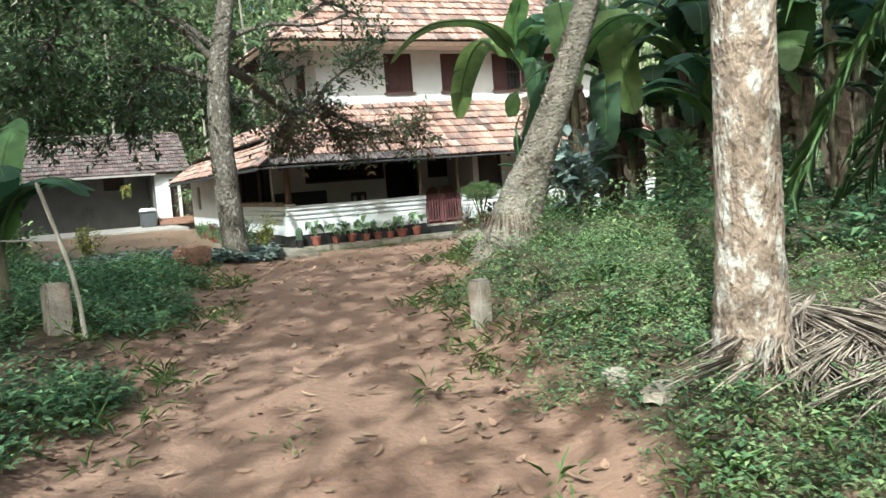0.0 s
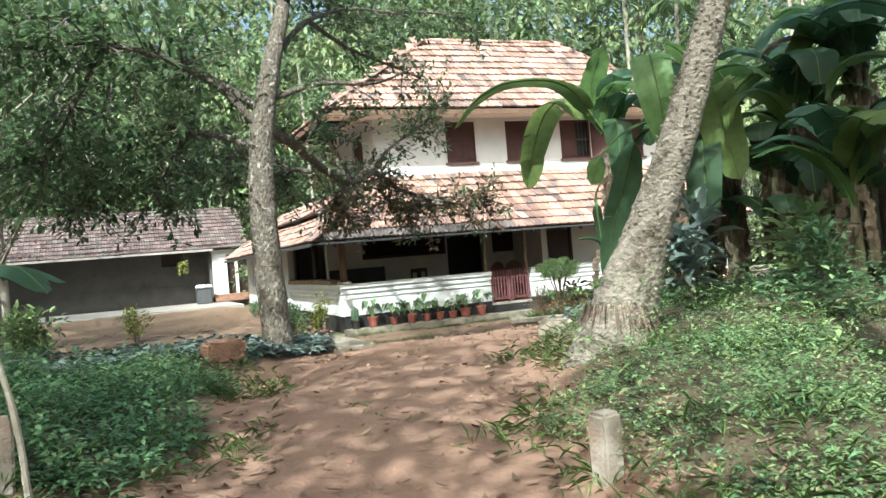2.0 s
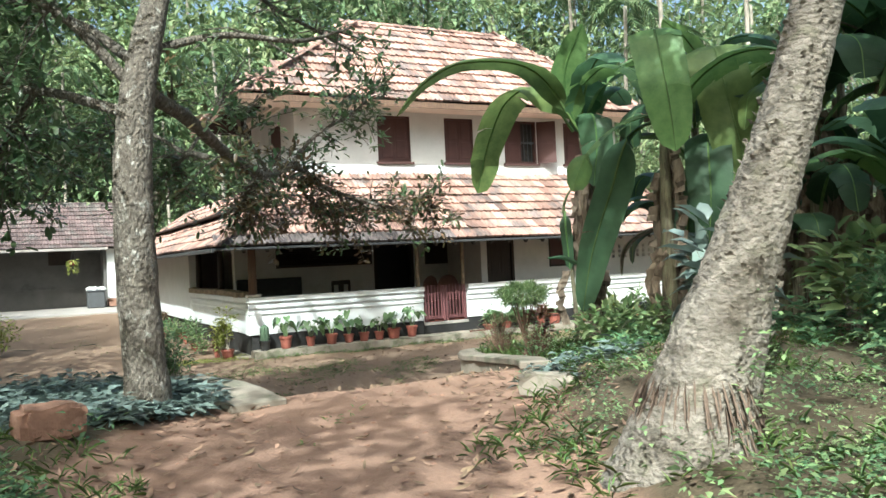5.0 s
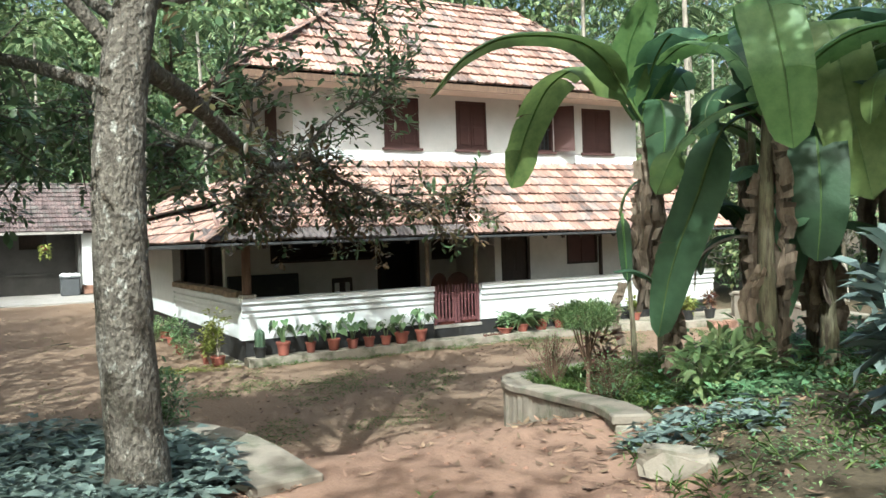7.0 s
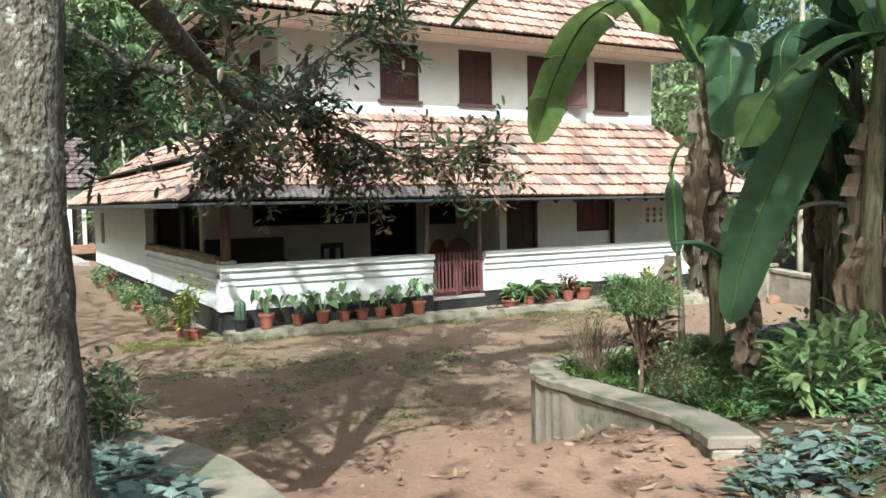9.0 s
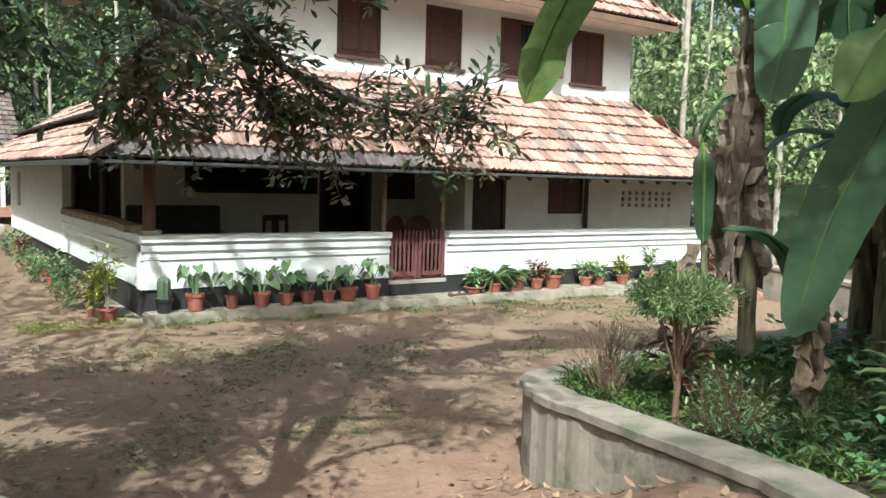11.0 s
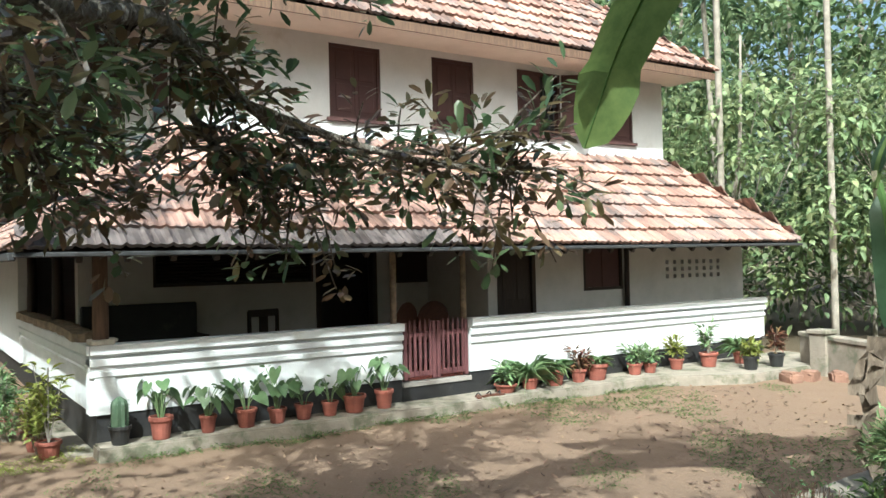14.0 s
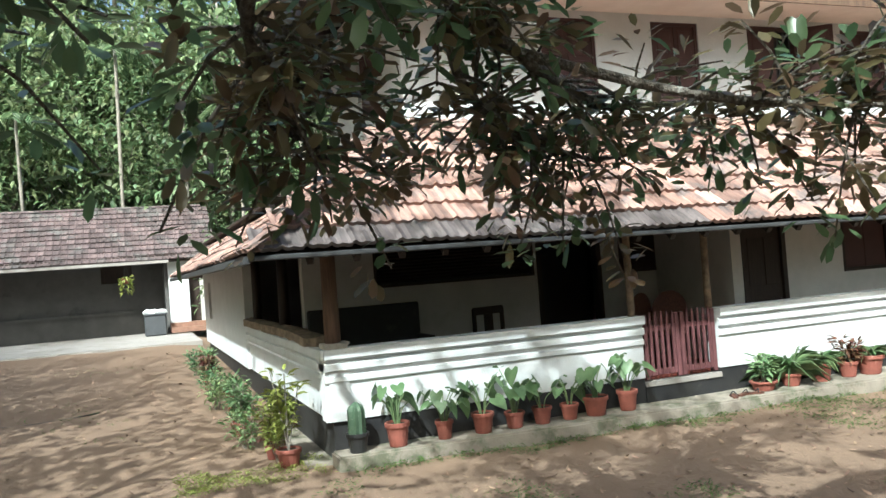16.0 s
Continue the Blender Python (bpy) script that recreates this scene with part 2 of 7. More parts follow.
def ground_material():
    """Red laterite on the walked way, brown earth in the yard, dark humus beside."""
    m = mat("earth", (0.25, 0.156, 0.11), (0.17, 0.104, 0.073), 0.95, 1.6, bump=0.55, bump_scale=26, depth=0.03, stain=(0.18, 0.108, 0.076), stain_scale=0.9, stain_at=0.5)
    t = m.node_tree
    n, ln = t.nodes, t.links
    bsdf = n["Principled BSDF"]
    red = bsdf.inputs["Base Color"].links[0].from_socket
    at = n.new("ShaderNodeVertexColor")
    at.layer_name = "kind"
    sep = n.new("ShaderNodeSeparateColor")
    ln.new(at.outputs["Color"], sep.inputs[0])
    wob = n.new("ShaderNodeTexNoise")
    wob.inputs["Scale"].default_value, wob.inputs["Detail"].default_value = 3.5, 8
    for channel, tone, tone2 in (("Red", (0.205, 0.134, 0.092), (0.135, 0.098, 0.062)), ("Green", (0.085, 0.062, 0.038), (0.055, 0.045, 0.025))):
        add = n.new("ShaderNodeMath")
        add.operation = "ADD"
        ln.new(sep.outputs[channel], add.inputs[0])
        ln.new(wob.outputs["Fac"], add.inputs[1])
        rg = n.new("ShaderNodeMapRange")
        rg.inputs["From Min"].default_value, rg.inputs["From Max"].default_value = 0.85, 1.15
        ln.new(add.outputs[0], rg.inputs["Value"])
        two = n.new("ShaderNodeMix")
        two.data_type = "RGBA"
        two.inputs["A"].default_value, two.inputs["B"].default_value = (*tone, 1), (*tone2, 1)
        fine = n.new("ShaderNodeTexNoise")
        fine.inputs["Scale"].default_value, fine.inputs["Detail"].default_value = 9, 8
        ln.new(fine.outputs["Fac"], two.inputs["Factor"])
        mx = n.new("ShaderNodeMix")
        mx.data_type = "RGBA"
        ln.new(rg.outputs[0], mx.inputs["Factor"])
        ln.new(red, mx.inputs["A"])
        ln.new(two.outputs["Result"], mx.inputs["B"])
        red = mx.outputs["Result"]
    ln.new(red, bsdf.inputs["Base Color"])
    return m


EARTH = ground_material()

# ---- building helpers ----
def part(name, bm, material, parent=None, label="", smooth=False):
    """Links a bmesh as one mesh object, under a thing or part if given."""
    me = bpy.data.meshes.new(name)
    bm.to_mesh(me)
    bm.free()
    me.materials.append(material)
    if smooth:
        me.shade_smooth()
    ob = new(name, me)
    if parent:
        ob.parent = parent
    if label:
        ob["label"] = label
    return ob


def raw(name, verts, faces, material, parent=None, label="", smooth=False):
    me = bpy.data.meshes.new(name)
    me.from_pydata([tuple(v) for v in verts] if not isinstance(verts, np.ndarray) else verts.tolist(), [], faces if isinstance(faces, list) else faces.tolist())
    me.materials.append(material)
    if smooth:
        me.shade_smooth()
    ob = new(name, me)
    if parent:
        ob.parent = parent
    if label:
        ob["label"] = label
    return ob


def box(bm, x0, x1, y0, y1, z0, z1, bevel=0.0, m=None):
    made = bmesh.ops.create_cube(bm, size=1.0)["verts"]
    for v in made:
        v.co = Vector(((x0 + x1) / 2 + v.co.x * (x1 - x0), (y0 + y1) / 2 + v.co.y * (y1 - y0), (z0 + z1) / 2 + v.co.z * (z1 - z0)))
        if m:
            v.co = m @ v.co
    if bevel:
        edges = list({e for v in made for e in v.link_edges})
        bmesh.ops.bevel(bm, geom=edges, offset=bevel, segments=1, affect="EDGES")
    return bm


def boxes(*rows, bevel=0.0):
    bm = bmesh.new()
    for r in rows:
        box(bm, *r, bevel=bevel)
    return bm


def tube(points, radii, sides=10, wob=0.0, seed=0, caps=True):
    """Vertices and faces of a tube along points, uneven by wob."""
    pts = [Vector(p) for p in points]
    rng = random.Random(seed)
    verts, faces = [], []
    side = Vector((1, 0, 0))
    for i, p in enumerate(pts):
        d = (pts[min(i + 1, len(pts) - 1)] - pts[max(i - 1, 0)]).normalized()
        side = (side - d * side.dot(d))
        side = side.normalized() if side.length > 1e-4 else d.orthogonal().normalized()
        up = d.cross(side)
        for k in range(sides):
            a = 2 * math.pi * k / sides
            r = radii[i] * (1 + wob * (rng.random() - 0.5) * 2)
            verts.append(p + (side * math.cos(a) + up * math.sin(a)) * r)
    for i in range(len(pts) - 1):
        for k in range(sides):
            a, b = i * sides + k, i * sides + (k + 1) % sides
            faces.append([a, b, b + sides, a + sides])
    if caps:
        faces.append(list(range(sides))[::-1])
        faces.append([(len(pts) - 1) * sides + k for k in range(sides)])
    return verts, faces


def smooth_line(points, steps=6):
    """A Catmull-Rom line through the points."""
    p = [Vector(q) for q in points]
    p = [p[0] * 2 - p[1]] + p + [p[-1] * 2 - p[-2]]
    res = []
    for i in range(1, len(p) - 2):
        for s in range(steps):
            t = s / steps
            a, b, c, d = p[i - 1], p[i], p[i + 1], p[i + 2]
            res.append(0.5 * (2 * b + (c - a) * t + (2 * a - 5 * b + 4 * c - d) * t * t + (3 * b - 3 * c + d - a) * t ** 3))
    res.append(p[-2])
    return res


def lathe(profile, sides=20):
    """A turned body from (radius, height) pairs."""
    verts, faces = [], []
    for r, z in profile:
        for k in range(sides):
            a = 2 * math.pi * k / sides
            verts.append((r * math.cos(a), r * math.sin(a), z))
    for i in range(len(profile) - 1):
        for k in range(sides):
            a, b = i * sides + k, i * sides + (k + 1) % sides
            faces.append([a, b, b + sides, a + sides])
    return verts, faces


LEAF_SHAPE = np.array([(0, 0, 0), (0.30, 0.38, 0.05), (0.34, 0, -0.05), (0.30, -0.38, 0.05), (0.72, 0.30, -0.03), (0.75, 0, -0.13), (0.72, -0.30, -0.03), (1.0, 0, -0.28)])
OVAL_LEAF = np.array([(0, 0, 0), (0.36, 0.34, 0.04), (0.38, 0, -0.03), (0.36, -0.34, 0.04), (0.80, 0.33, -0.02), (0.78, 0, -0.09), (0.80, -0.33, -0.02), (1.0, 0, -0.2)])
SIMPLE_LEAF = np.array([(0, 0, 0), (0.42, 0.42, 0.05), (0.46, 0, -0.06), (0.42, -0.42, 0.05), (1.0, 0, -0.2)])


def leaf_cloud(name, at, way, length, width, material, parent=None, label="", droop=1.0, simple=False, rng=None, shape=None):
    """One mesh of many bent leaves: at, way are n x 3 arrays; length and width are n or plain numbers."""
    at, way = np.asarray(at, float), np.asarray(way, float)
    n = len(at)
    rng = rng or np.random.default_rng(1)
    way = way / (np.linalg.norm(way, axis=1, keepdims=True) + 1e-9)
    side = np.cross(way, (0, 0, 1.0)) + rng.normal(0, 0.25, (n, 3))
    side -= way * (side * way).sum(1, keepdims=True)
    side /= np.linalg.norm(side, axis=1, keepdims=True) + 1e-9
    up = np.cross(side, way)
    length, width = np.broadcast_to(length, n).astype(float), np.broadcast_to(width, n).astype(float)
    s = SIMPLE_LEAF if simple else (LEAF_SHAPE if shape is None else shape)
    v = (at[:, None, :] + way[:, None, :] * (s[None, :, 0:1] * length[:, None, None]) + side[:, None, :] * (s[None, :, 1:2] * width[:, None, None] * 1.3)
         + up[:, None, :] * (s[None, :, 2:3] * length[:, None, None] * droop))
    me = bpy.data.meshes.new(name)
    tri = np.array([(0, 2, 1), (0, 3, 2), (1, 2, 5), (1, 5, 4), (2, 3, 6), (2, 6, 5), (4, 5, 7), (5, 6, 7)])
    if simple:
        tri = np.array([(0, 2, 1), (0, 3, 2), (1, 2, 4), (2, 3, 4)])
    k = len(s)
    faces = (tri[None] + (np.arange(n) * k)[:, None, None]).reshape(-1, 3)
    me.vertices.add(n * k)
    me.vertices.foreach_set("co", v.reshape(-1))
    me.loops.add(len(faces) * 3)
    me.loops.foreach_set("vertex_index", faces.reshape(-1).astype(np.int32))
    me.polygons.add(len(faces))
    me.polygons.foreach_set("loop_start", np.arange(0, len(faces) * 3, 3, dtype=np.int32))
    me.polygons.foreach_set("loop_total", np.full(len(faces), 3, dtype=np.int32))
    me.update()
    me.validate()
    me.materials.append(material)
    me.shade_smooth()
    ob = new(name, me)
    if parent:
        ob.parent = parent
    if label:
        ob["label"] = label
    return ob


def empty(name, at=(0, 0, 0), **tags):
    ob = new(name)
    ob.location = at
    return tagged(ob, **tags)


def smoothstep(a, b, x):
    t = np.clip((x - a) / (b - a), 0, 1)
    return t * t * (3 - 2 * t)


def way_x(y):
    """The middle of the walked way."""
    return np.interp(y, [-26, -20, -17, -15, -14, -12.6, -11.2, -9.5, -8.5], [-7.0, -5.55, -4.45, -3.76, -3.35, -2.9, -2.2, -1.3, -1.0])


def way_half(y):
    return np.interp(y, [-20, -17, -14.5, -12.6, -11.2, -9], [1.05, 1.02, 0.98, 1.2, 1.42, 1.3])


def bed_edge_left(x):
    """Where the planting bed round the mango tree ends towards the yard."""
    return np.interp(x, [-30, -6, -4.2, -3.3, -2.75, -2.5], [-6.6, -6.7, -6.9, -7.2, -7.7, -8.4])


def bed_edge_right(x):
    """Where the raised planter ends towards the yard."""
    return np.interp(x, [0.85, 0.95, 1.12, 1.5, 9, 30], [-7.9, -7.4, -6.98, -6.65, -6.3, -6.0])


def height(x, y):
    """The ground's height."""
    x, y = np.asarray(x, float), np.asarray(y, float)
    p = np.interp(y, [-60, -21, -17, -13, -9.3, -8.75, -8.55, -7.1], [0.2, 0.42, 0.62, 0.81, 0.80, 0.70, 0.53, 0.0])
    yard = 0.10 * smoothstep(-6.0, -1.5, y) + 0.022 * np.clip(y - 1, 0, 14) * smoothstep(1.5, -1.0, x)
    off = np.abs(x - way_x(y)) - way_half(y)
    verge = p + np.where(x > way_x(y), 0.24, 0.17) * smoothstep(-0.1, 0.9, off) * smoothstep(-9.2, -11, y) + 0.03 * smoothstep(0, 0.6, off)
    raised = np.interp(y, [-60, -21, -13, -6], [0.2, 0.42, 0.93, 0.78])
    in_left = (x < -2.45) & (y < bed_edge_left(x))
    in_right = (x > np.interp(y, [-10.2, -9.5, -8.7, -7.9, -7.4], [0.05, 0.38, 0.62, 0.82, 0.92])) & (y < bed_edge_right(x))
    h = np.where(y > -7.1, yard, p)
    h = np.where(y < -9.2, verge, h)
    h = np.where(in_left & (y > -10.5), np.maximum(0.78, np.where(y < -9.2, verge, 0)), h)
    h = np.where(in_right & (y > -10.5), np.maximum(0.66, np.where(y < -9.2, verge, 0)), h)
    h = h + 0.02 * np.sin(x * 2.1 + 0.5 * np.sin(y * 1.3)) * np.sin(y * 1.7 + x) + 0.006 * np.sin(9 * x + 3 * np.sin(5 * y))
    far = np.maximum(np.abs(x + 2) - 26, np.maximum(y - 26, -34 - y)).clip(0)
    return h + 0.03 * far

# ---- ground ----
def build_ground():
    def axis(lo, hi, fine_lo, fine_hi, step):
        mid = np.arange(fine_lo, fine_hi + 1e-6, step)
        out = lambda a, b: a + (b - a) * (np.linspace(0, 1, 22)[1:] ** 2.2)
        return np.concatenate([out(fine_lo, lo)[::-1], mid, out(fine_hi, hi)])
    xs, ys = axis(-900, 900, -9, 14, 0.14), axis(-900, 900, -22, 3, 0.12)
    gx, gy = np.meshgrid(xs, ys)
    z = height(gx, gy)
    verts = np.stack([gx, gy, z], -1).reshape(-1, 3)
    nx, ny = len(xs), len(ys)
    i = np.arange(nx * ny).reshape(ny, nx)
    faces = np.stack([i[:-1, :-1], i[:-1, 1:], i[1:, 1:], i[1:, :-1]], -1).reshape(-1, 4)
    ob = raw("ground", verts, faces, EARTH, smooth=True)
    off = np.abs(gx - way_x(gy)) - way_half(gy)
    yard = smoothstep(-7.6, -4.5, gy)
    humus = smoothstep(0.0, 0.7, off) * smoothstep(-8.6, -9.3, gy)
    humus = np.maximum(humus, (((gx < -2.45) & (gy < bed_edge_left(gx))) | ((gx > 0.8) & (gy < bed_edge_right(gx)))) & (gy < -6) & (gy > -9.4))
    humus = np.maximum(humus, smoothstep(12, 15, np.abs(gx)))
    col = ob.data.color_attributes.new("kind", "FLOAT_COLOR", "POINT")
    rgba = np.stack([yard * 0.85, humus * 0.9, 0 * yard, 1 + 0 * yard], -1).reshape(-1)
    col.data.foreach_set("color", rgba.astype(np.float32))
    tagged(ob, "red laterite track, brown earth yard and dark verges", "ground", kind="structure")


build_ground()


# ---- house, the fixed shell ----
def moulded_run(bm, a, b, inward, top=1.30, foot=0.55, thick=0.26):
    """A parapet from a to b (x, y), with three projecting bands under its coping; inward is the unit way to its inner side."""
    a, b, inw = Vector((*a, 0)), Vector((*b, 0)), Vector((*inward, 0))
    profile = [(0.05, foot), (0.05, top - 0.36), (0.02, top - 0.34), (0.02, top - 0.29), (0.045, top - 0.275), (0.045, top - 0.235), (0.0, top - 0.22), (0.0, top - 0.15),
               (0.035, top - 0.14), (0.035, top - 0.115), (-0.03, top - 0.095), (-0.03, top), (thick, top), (thick, foot)]
    ring = []
    for p in (a, b):
        ring.append([bm.verts.new(p + inw * d + Vector((0, 0, z))) for d, z in profile])
    n = len(profile)
    for k in range(n):
        bm.faces.new((ring[0][k], ring[0][(k + 1) % n], ring[1][(k + 1) % n], ring[1][k]))
    bm.faces.new(ring[0][::-1])
    bm.faces.new(ring[1])


def build_parapets():
    for name, a, b, inw, label in (("wall_parapet_1", (0.0, 0.0), (3.91, 0.0), (0, 1), "white limewashed verandah parapet with moulded bands"),
                                   ("wall_parapet_2", (5.03, 0.0), (11.85, 0.0), (0, 1), "white limewashed verandah parapet with moulded bands"),
                                   ("wall_parapet_3", (0.0, 6.2), (0.0, 0.03), (1, 0), "white moulded parapet down the verandah's side")):
        bm = bmesh.new()
        moulded_run(bm, a, b, inw)
        bmesh.ops.recalc_face_normals(bm, faces=bm.faces)
        tagged(part(name, bm, WHITE), label, "wall", kind="structure")
    bm = boxes((0.07, 3.91, 0.07, 0.25, -0.3, 0.55), (3.91, 5.03, 0.05, 0.25, -0.3, 0.46), (5.03, 11.8, 0.07, 0.25, -0.3, 0.55), (0.07, 0.25, 0.25, 14.7, -0.3, 0.55), (11.62, 11.8, 0.25, 14.7, -0.3, 0.55))
    tagged(part("wall_plinth", bm, BLACK), "black oxide plinth band under the white parapet", "wall", kind="structure")
    tagged(part("floor_verandah", boxes((0.25, 11.62, 0.25, 14.7, 0.3, 0.5)), REDFLOOR), "polished red oxide verandah floor", "floor", kind="structure")


build_parapets()


def wall_with_holes(bm, x0, x1, y0, y1, z0, z1, holes):
    """A wall along x with rectangular holes (x0, x1, z0, z1) through it."""
    xs = sorted({x0, x1, *[h[0] for h in holes], *[h[1] for h in holes]})
    zs = sorted({z0, z1, *[h[2] for h in holes], *[h[3] for h in holes]})
    for i in range(len(xs) - 1):
        for k in range(len(zs) - 1):
            cx, cz = (xs[i] + xs[i + 1]) / 2, (zs[k] + zs[k + 1]) / 2
            if not any(h[0] < cx < h[1] and h[2] < cz < h[3] for h in holes):
                box(bm, xs[i], xs[i + 1], y0, y1, zs[k], zs[k + 1])
    bmesh.ops.remove_doubles(bm, verts=bm.verts, dist=1e-5)
    return bm


UP_WINDOWS = [(3.50, 4.35), (5.27, 6.08), (6.98, 7.95), (8.82, 9.74)]
UP_Y = 1.25


def build_house_walls():
    # upper storey
    holes = [(a, b, 4.23, 5.32) for a, b in UP_WINDOWS]
    bm = wall_with_holes(bmesh.new(), 1.5, 10.55, UP_Y, UP_Y + 0.25, 3.2, 5.9, holes)
    tagged(part("wall_upper_front", bm, WHITE), "white limewashed upper storey wall", "wall", kind="structure")
    tagged(part("wall_upper_left", wall_along_y(1.5, 1.75, UP_Y + 0.25, 4.9, 3.2, 5.9, [(2.3, 3.3, 4.3, 5.25)]), WHITE), "white limewashed upper storey side wall", "wall", kind="structure")
    tagged(part("wall_upper_right", boxes((10.3, 10.55, UP_Y + 0.25, 4.9, 3.2, 5.9)), WHITE), "white limewashed upper storey end wall", "wall", kind="structure")
    tagged(part("wall_upper_back", boxes((1.75, 10.3, 4.65, 4.9, 3.2, 5.9)), WHITE), "white upper storey back wall", "wall", kind="structure")
    # cornice of the upper storey
    bm = boxes((1.42, 10.63, UP_Y - 0.08, UP_Y, 5.52, 5.62), (1.36, 10.69, UP_Y - 0.14, UP_Y, 5.62, 5.78), (1.42, 1.5, UP_Y, 4.9, 5.52, 5.62), (1.36, 1.5, UP_Y, 4.9, 5.62, 5.78),
               (10.55, 10.63, UP_Y, 4.9, 5.52, 5.62), (10.55, 10.69, UP_Y, 4.9, 5.62, 5.78))
    tagged(part("trim_cornice", bm, CREAM), "cream plaster cornice under the upper eaves", "trim", kind="structure")
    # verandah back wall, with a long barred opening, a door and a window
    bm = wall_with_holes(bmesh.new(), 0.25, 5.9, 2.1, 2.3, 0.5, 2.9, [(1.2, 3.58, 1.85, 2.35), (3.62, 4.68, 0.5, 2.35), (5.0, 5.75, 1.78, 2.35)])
    tagged(part("wall_verandah_back", bm, SHADEWALL), "white plaster wall at the back of the dim verandah, greyed for its shade", "wall", kind="structure")
    tagged(part("wall_room_side", boxes((5.65, 5.8, 0.58, 2.1, 0.5, 2.9)), SHADEWALL), "plaster side wall of the corner room", "wall", kind="structure")
    vents = [(9.58 + 0.20 * i, 9.58 + 0.20 * i + 0.085, z, z + 0.075) for i in range(8) for z in (1.72, 1.845, 1.97)]
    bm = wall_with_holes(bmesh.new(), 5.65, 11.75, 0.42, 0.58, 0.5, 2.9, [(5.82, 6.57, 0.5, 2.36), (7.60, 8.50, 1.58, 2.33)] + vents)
    tagged(part("wall_room_front", bm, SHADEWALL), "greyish plaster wall with a grid of vent holes, darkened for the roof's shade", "wall", kind="structure")
    tagged(part("wall_room_end", boxes((11.55, 11.75, 0.58, 14.5, 0.5, 2.9)), SHADEWALL), "plaster end wall", "wall", kind="structure")
    # side wing beyond the side parapet
    tagged(part("wall_side", wall_along_y(0.0, 0.22, 6.2, 14.7, 0.55, 2.7, [(12.6, 13.3, 1.2, 2.1)]), WHITE), "white limewashed side wall, dappled with sun", "wall", kind="structure")
    tagged(part("wall_back", boxes((0.22, 11.55, 14.5, 14.7, 0.5, 2.7)), WHITE), "white back wall of the house", "wall", kind="structure")
    tagged(part("wall_inner", boxes((3.2, 3.4, 2.3, 14.5, 0.5, 3.1), (0.25, 3.2, 8.0, 8.2, 0.5, 3.1)), SHADEWALL), "inner plaster wall of the house", "wall", kind="structure")
    tagged(part("ceiling_verandah", boxes((0.0, 11.75, 0.0, 2.1, 2.93, 2.97), (0.0, 11.75, 2.1, 14.5, 3.12, 3.16)), DARKWOOD), "dark boarded ceiling over the verandah", "ceiling", kind="structure")


def wall_along_y(x0, x1, y0, y1, z0, z1, holes):
    bm = wall_with_holes(bmesh.new(), y0, y1, x0, x1, z0, z1, holes)
    for v in bm.verts:
        v.co.x, v.co.y = v.co.y, v.co.x
    bmesh.ops.reverse_faces(bm, faces=bm.faces)
    return bm


build_house_walls()


# ---- roofs ----
def tile_profile():
    """One interlocking clay tile, 0.24 wide and 0.36 long, lying along +y with its nose at y = 0."""
    xs, hs = [-0.12, -0.085, -0.05, -0.02, 0.02, 0.085, 0.12], [0.012, 0.038, 0.012, 0.004, 0.018, 0.002, 0.012]
    verts, faces = [], []
    for y, lift, thick in ((0.0, 0.05, 0.042), (0.39, 0.0, 0.015)):
        verts += [(x, y, h + lift) for x, h in zip(xs, hs)]
        verts += [(x, y, h + lift - thick) for x, h in zip(xs, hs)]
    n = len(xs)
    for i in range(n - 1):
        faces.append([i, i + 1, 2 * n + i + 1, 2 * n + i])
        faces.append([i + 1, i, n + i, n + i + 1])
    faces += [[0, 2 * n, 3 * n, n], [n - 1, 2 * n - 1, 4 * n - 1, 3 * n - 1]]
    return np.array(verts), faces


TILE_V, TILE_F = tile_profile()
TILE_MESH = bpy.data.meshes.new("roof_tile")
TILE_MESH.from_pydata(TILE_V.tolist(), [], TILE_F)
TILE_MESH.materials.append(TILE)


def slope_poses(eave_a, eave_b, top_a, top_b, pitch_v=0.335, pitch_u=0.232, sag=0.012, seed=3):
    """Poses of the tiles on a roof slope with its eave from eave_a to eave_b and its top from top_a to top_b."""
    ea, eb, ta, tb = (Vector(p) for p in (eave_a, eave_b, top_a, top_b))
    u = (eb - ea).normalized()
    n = u.cross((ta - ea)).normalized()
    if n.z < 0:
        n = -n
    v = n.cross(u)
    if v.z < 0:
        v = -v
    m = Matrix((u, v, n)).transposed()
    L, H = (eb - ea).length, (ta - ea).dot(v)
    la, lb = (ta - ea).dot(u), (tb - ea).dot(u)
    rng = random.Random(seed)
    res = []
    for r in range(int(H / pitch_v) + 1):
        h = r * pitch_v
        for c in range(int(L / pitch_u) + 1):
            x = (c + 0.5) * pitch_u
            if la * h / H - 0.08 <= x <= L + (lb - L) * h / H + 0.08 and h < H - 0.1:
                p = ea + u * x + v * (h - 0.03 + rng.uniform(-0.008, 0.008)) + n * (0.012 + rng.uniform(0, 0.006) + sag * math.sin(x * 1.3 + r))
                q = (m.to_4x4() @ Matrix.Rotation(rng.uniform(-0.02, 0.02), 4, "Z"))
                res.append(Matrix.Translation(p) @ q)
    return res


def joined_tiles(name, poses, material, parent):
    verts, faces = [], []
    for k, m in enumerate(poses):
        a = np.array(m)
        verts.append(TILE_V @ a[:3, :3].T + a[:3, 3])
        faces += [[i + k * len(TILE_V) for i in f] for f in TILE_F]
    ob = raw(name, np.concatenate(verts), faces, material, parent)
    ob["kind"] = "stuff"
    return ob


